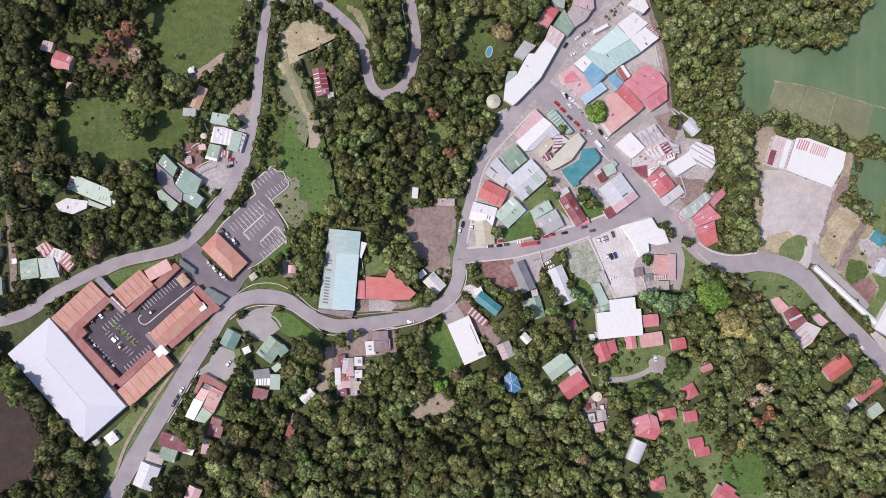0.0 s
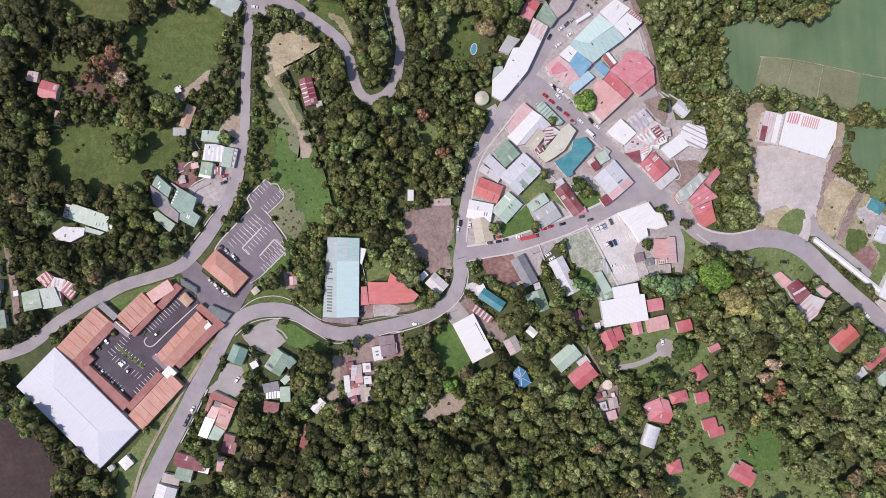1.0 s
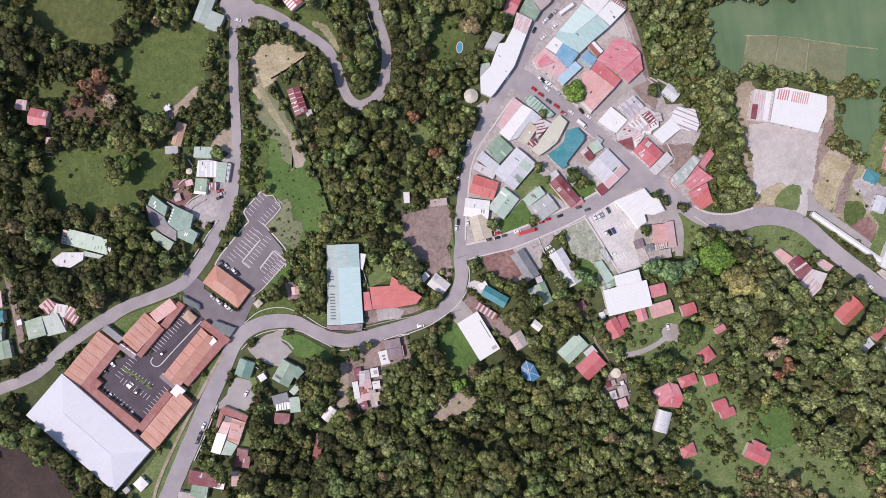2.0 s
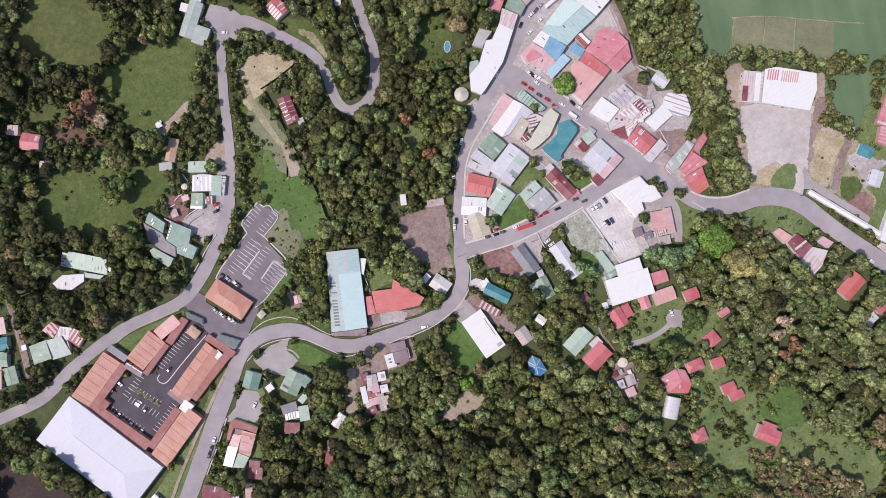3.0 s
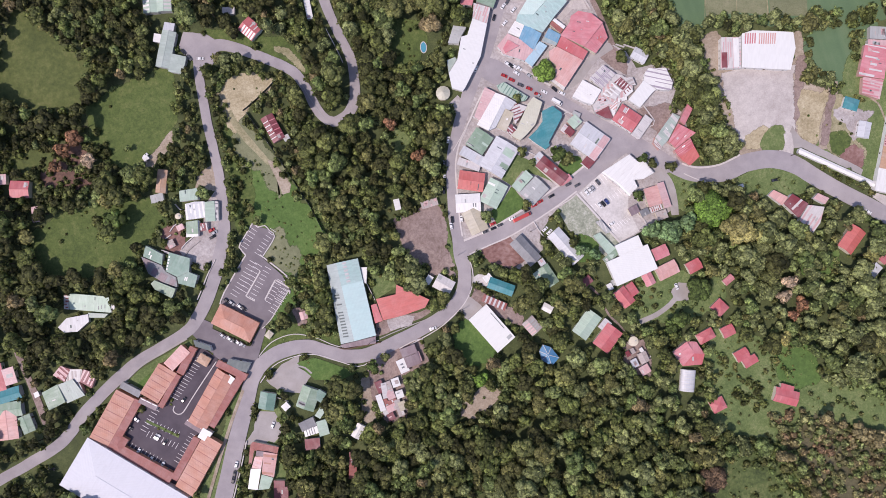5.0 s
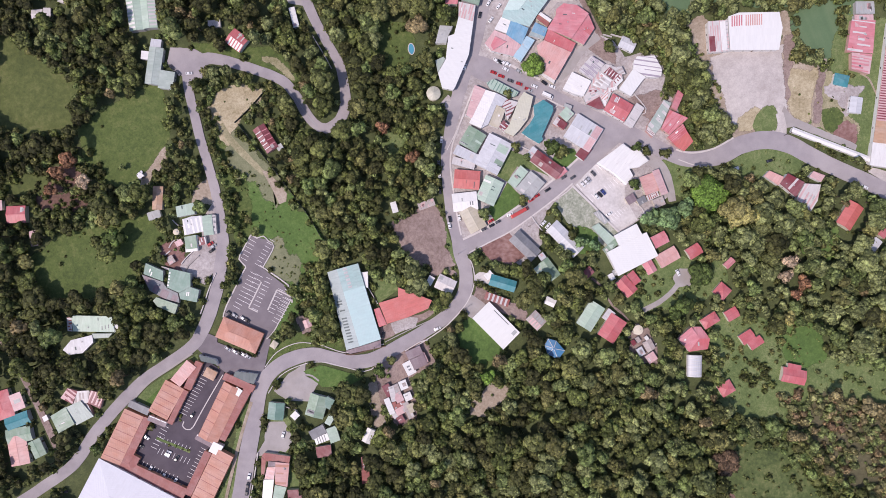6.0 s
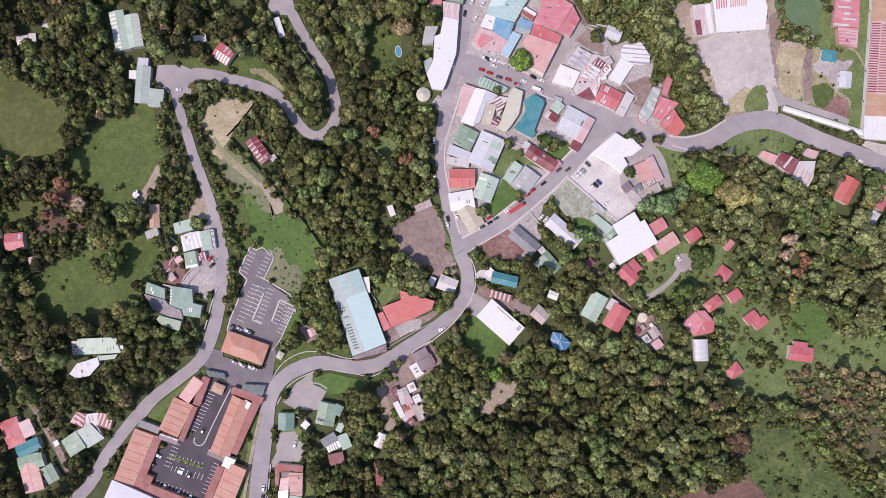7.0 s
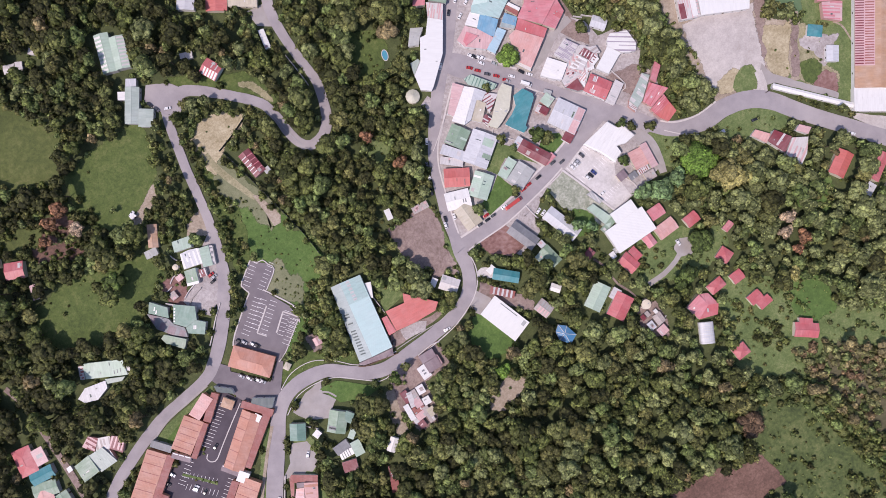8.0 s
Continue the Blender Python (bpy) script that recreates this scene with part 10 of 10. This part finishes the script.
thicket([(-92.4, 125.2), (-90.3, 125.9), (-84.1, 106.3), (-76.4, 80.3), (-69.5, 55.7), (-72.0, 55.0), (-79.0, 78.8), (-86.6, 104.2)], 120, 0.35, 0.85, 0.5, 0.84)
thicket([(-93.9, 128.1), (-67.2, 141.1), (-66.5, 139.0), (-92.4, 125.9)], 60, 0.35, 0.85, 0.5, 0.84)


# ---- utility poles and small garden things ----
utility_pole(8.9, -2.3, 20)
utility_pole(0.0, -36.0, 70)
utility_pole(7.8, -28.2, 40)
utility_pole(229.6, -9.0, 60)
utility_pole(-61.8, -37.4, 80)
utility_pole(56.9, -2.6, 15)
ribbon("steps", LANE, 0.4, [(-115.0, -38.6, 1.1), (-110.6, -37.1, 1.1), (-106.0, -39.6, 1.1), (-103.1, -44.3, 1.1)], "curved stone steps at the lawn edge", "steps", uneven=0.05, base=-0.2, margin=0.6)
thicket([(58.4, 103.4), (63.5, 104.5), (89.7, 79.1), (87.2, 75.5)], 26, 0.3, 0.7, 0.3, 0.75)
thicket([(-52.5, 5.3), (-30.9, 5.3), (-23.7, -16.3), (-34.5, -5.5), (-47.1, 3.5)], 25, 0.5, 1.2, 0.3, 0.7)
thicket([(-109.9, -32.5), (-81.1, -46.8), (-70.4, -52.9), (-81.1, -52.2)], 14, 0.3, 0.8, 0.3, 0.7)

# ---- woodland and scrub ----
LOW.append([(-119.5, 166.7), (-112.2, 159.1), (-115.0, 126.1), (-121.6, 96.0), (-133.4, 93.7), (-154.3, 99.4), (-162.1, 105.2), (-145.2, 119.3), (-133.6, 134.9), (-128.0, 155.9)])
LOW.append([(-238.1, 163.4), (-179.8, 143.8), (-183.0, 110.9), (-226.7, 107.8), (-261.5, 117.3), (-254.1, 145.3)])
LOW.append([(-100.0, 160.0), (-60.0, 150.0), (-60.0, 90.0), (-75.0, 50.0), (-110.0, 60.0), (-118.0, 130.0)])
rng = np.random.default_rng(5)


def sow(n, reach, seed):
    """Random places for trees of uneven size, clear of open ground, roads and houses: (x, y, crown radius)."""
    r = np.random.default_rng(seed)
    px, py = r.uniform(-reach, reach, n), r.uniform(-reach, reach, n)
    rad = np.array([2.5 + 5.4 * max(0.0, min(1.0, 0.42 + 0.55 * noise.noise((x * 0.018, y * 0.018, seed * 3.1)) + u)) ** 1.5
                    for x, y, u in zip(px, py, r.normal(0, 0.2, n))])
    for poly in LOW:
        rad = np.where(inside(px, py, poly), 2.1 + 0.14 * rad, rad)
    keep = px ** 2 + py ** 2 < reach ** 2
    for poly in OPEN:
        keep &= ~inside(px, py, poly)
    for poly in HARD:
        for i in range(8):
            keep &= ~inside(px + rad * 0.62 * math.cos(i * 0.785), py + rad * 0.62 * math.sin(i * 0.785), poly)
    keep &= ~near_block(px, py, rad * 0.58)
    order = np.argsort(-rad[keep] + r.normal(0, 1.2, keep.sum()))
    cells, out = {}, []
    for x, y, q in zip(px[keep][order], py[keep][order], rad[keep][order]):
        c = (int(x // 10), int(y // 10))
        if all((x - a) ** 2 + (y - b) ** 2 > (0.54 * (q + d)) ** 2
               for i in (-1, 0, 1) for j in (-1, 0, 1) for a, b, d in cells.get((c[0] + i, c[1] + j), ())):
            cells.setdefault(c, []).append((x, y, q))
            out.append((x, y, q))
    return out


STEMS = []
for r, h, n in SHAPES:
    k = np.arange(5) * 2 * math.pi / 5
    ring = np.stack([np.cos(k), np.sin(k), k * 0], 1)
    v = np.concatenate([ring * r * 0.08 + (0, 0, -0.3), ring * r * 0.04 + (0, 0, h * 0.68)])
    STEMS.append((v, np.zeros((0, 3), int), np.array([[i, (i + 1) % 5, 5 + (i + 1) % 5, 5 + i] for i in range(5)])))
woods, count = [], 0
CROWN_AT = []
for x, y, rad in sow(36000, 331, 11):
    CROWN_AT.append((x, y, rad))
    fit = [i for i, q in enumerate(SHAPES[:7]) if 0.68 < rad / q[0] < 1.35]
    shape = int(rng.choice(fit))
    # eastern veil of haze and western lens darkening put into the leaf tint
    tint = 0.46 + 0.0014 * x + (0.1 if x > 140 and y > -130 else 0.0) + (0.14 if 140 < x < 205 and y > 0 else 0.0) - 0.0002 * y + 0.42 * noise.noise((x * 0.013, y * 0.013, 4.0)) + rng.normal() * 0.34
    k = rad / SHAPES[shape][0]
    if abs(x + 10) < 190 and abs(y - 10) < 110 and count < 240 and rng.random() < 0.4:
        count += 1
        tree(x, y, rad, shape, LEAF, "leafy green tree in the wood between the houses", math.degrees(rng.uniform(0, 6.28)), "woodland trees")
    else:
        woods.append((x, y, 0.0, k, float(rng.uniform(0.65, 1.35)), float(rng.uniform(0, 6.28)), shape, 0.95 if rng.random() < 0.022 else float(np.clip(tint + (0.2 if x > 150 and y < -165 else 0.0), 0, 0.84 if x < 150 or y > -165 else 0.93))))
for low, high in ((-900, -10), (-10, 900)):
    some = [w for w in woods if low <= w[1] < high]
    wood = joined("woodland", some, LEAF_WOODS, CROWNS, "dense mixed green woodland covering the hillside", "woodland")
    stems = joined("trunks", some, BARK, STEMS, "", "")
    stems.parent = wood

# low bushes fill the gaps between the trees and stand on the rough grass
BUSHES = [crown_data(200 + i, 1.5, 2.0, 8, 3, 0.9, 0.5) for i in range(3)]
bushes = []
r2 = np.random.default_rng(77)


def scatter(px, py, pad, small, large, dark, light):
    clear = ~near_block(px, py, pad)
    for x, y in zip(px[clear], py[clear]):
        bushes.append((x, y, -0.3, float(r2.uniform(small, large)), float(r2.uniform(0.7, 1.1)), float(r2.uniform(0, 6.28)),
                       int(r2.integers(0, 3)), float(r2.uniform(dark, light))))


size = 340
taken = np.zeros((2 * size, 2 * size), bool)   # one square metre a cell, under a crown or not
gx, gy = np.meshgrid(np.arange(-9, 10), np.arange(-9, 10), indexing="ij")
for x, y, q in CROWN_AT:
    near = gx ** 2 + gy ** 2 < (q * 0.8) ** 2
    cx, cy = np.clip(gx[near] + int(x) + size, 0, 2 * size - 1), np.clip(gy[near] + int(y) + size, 0, 2 * size - 1)
    taken[cx, cy] = True
px, py = r2.uniform(-335, 335, 30000), r2.uniform(-335, 335, 30000)
free = (px ** 2 + py ** 2 < 335 ** 2) & ~taken[(px + size).astype(int), (py + size).astype(int)]
for poly in OPEN:
    free &= ~inside(px, py, poly)
px, py = px[free][:8800], py[free][:8800]
scatter(px, py, 0.2, 0.6, 1.9, 0.1, 0.84)
for pts, number, small, large, dark, light in THICKETS:
    xs, ys = [p[0] for p in pts], [p[1] for p in pts]
    px, py = r2.uniform(min(xs), max(xs), number), r2.uniform(min(ys), max(ys), number)
    within = inside(px, py, pts)
    scatter(px[within], py[within], 0.6, small, large, dark, light)
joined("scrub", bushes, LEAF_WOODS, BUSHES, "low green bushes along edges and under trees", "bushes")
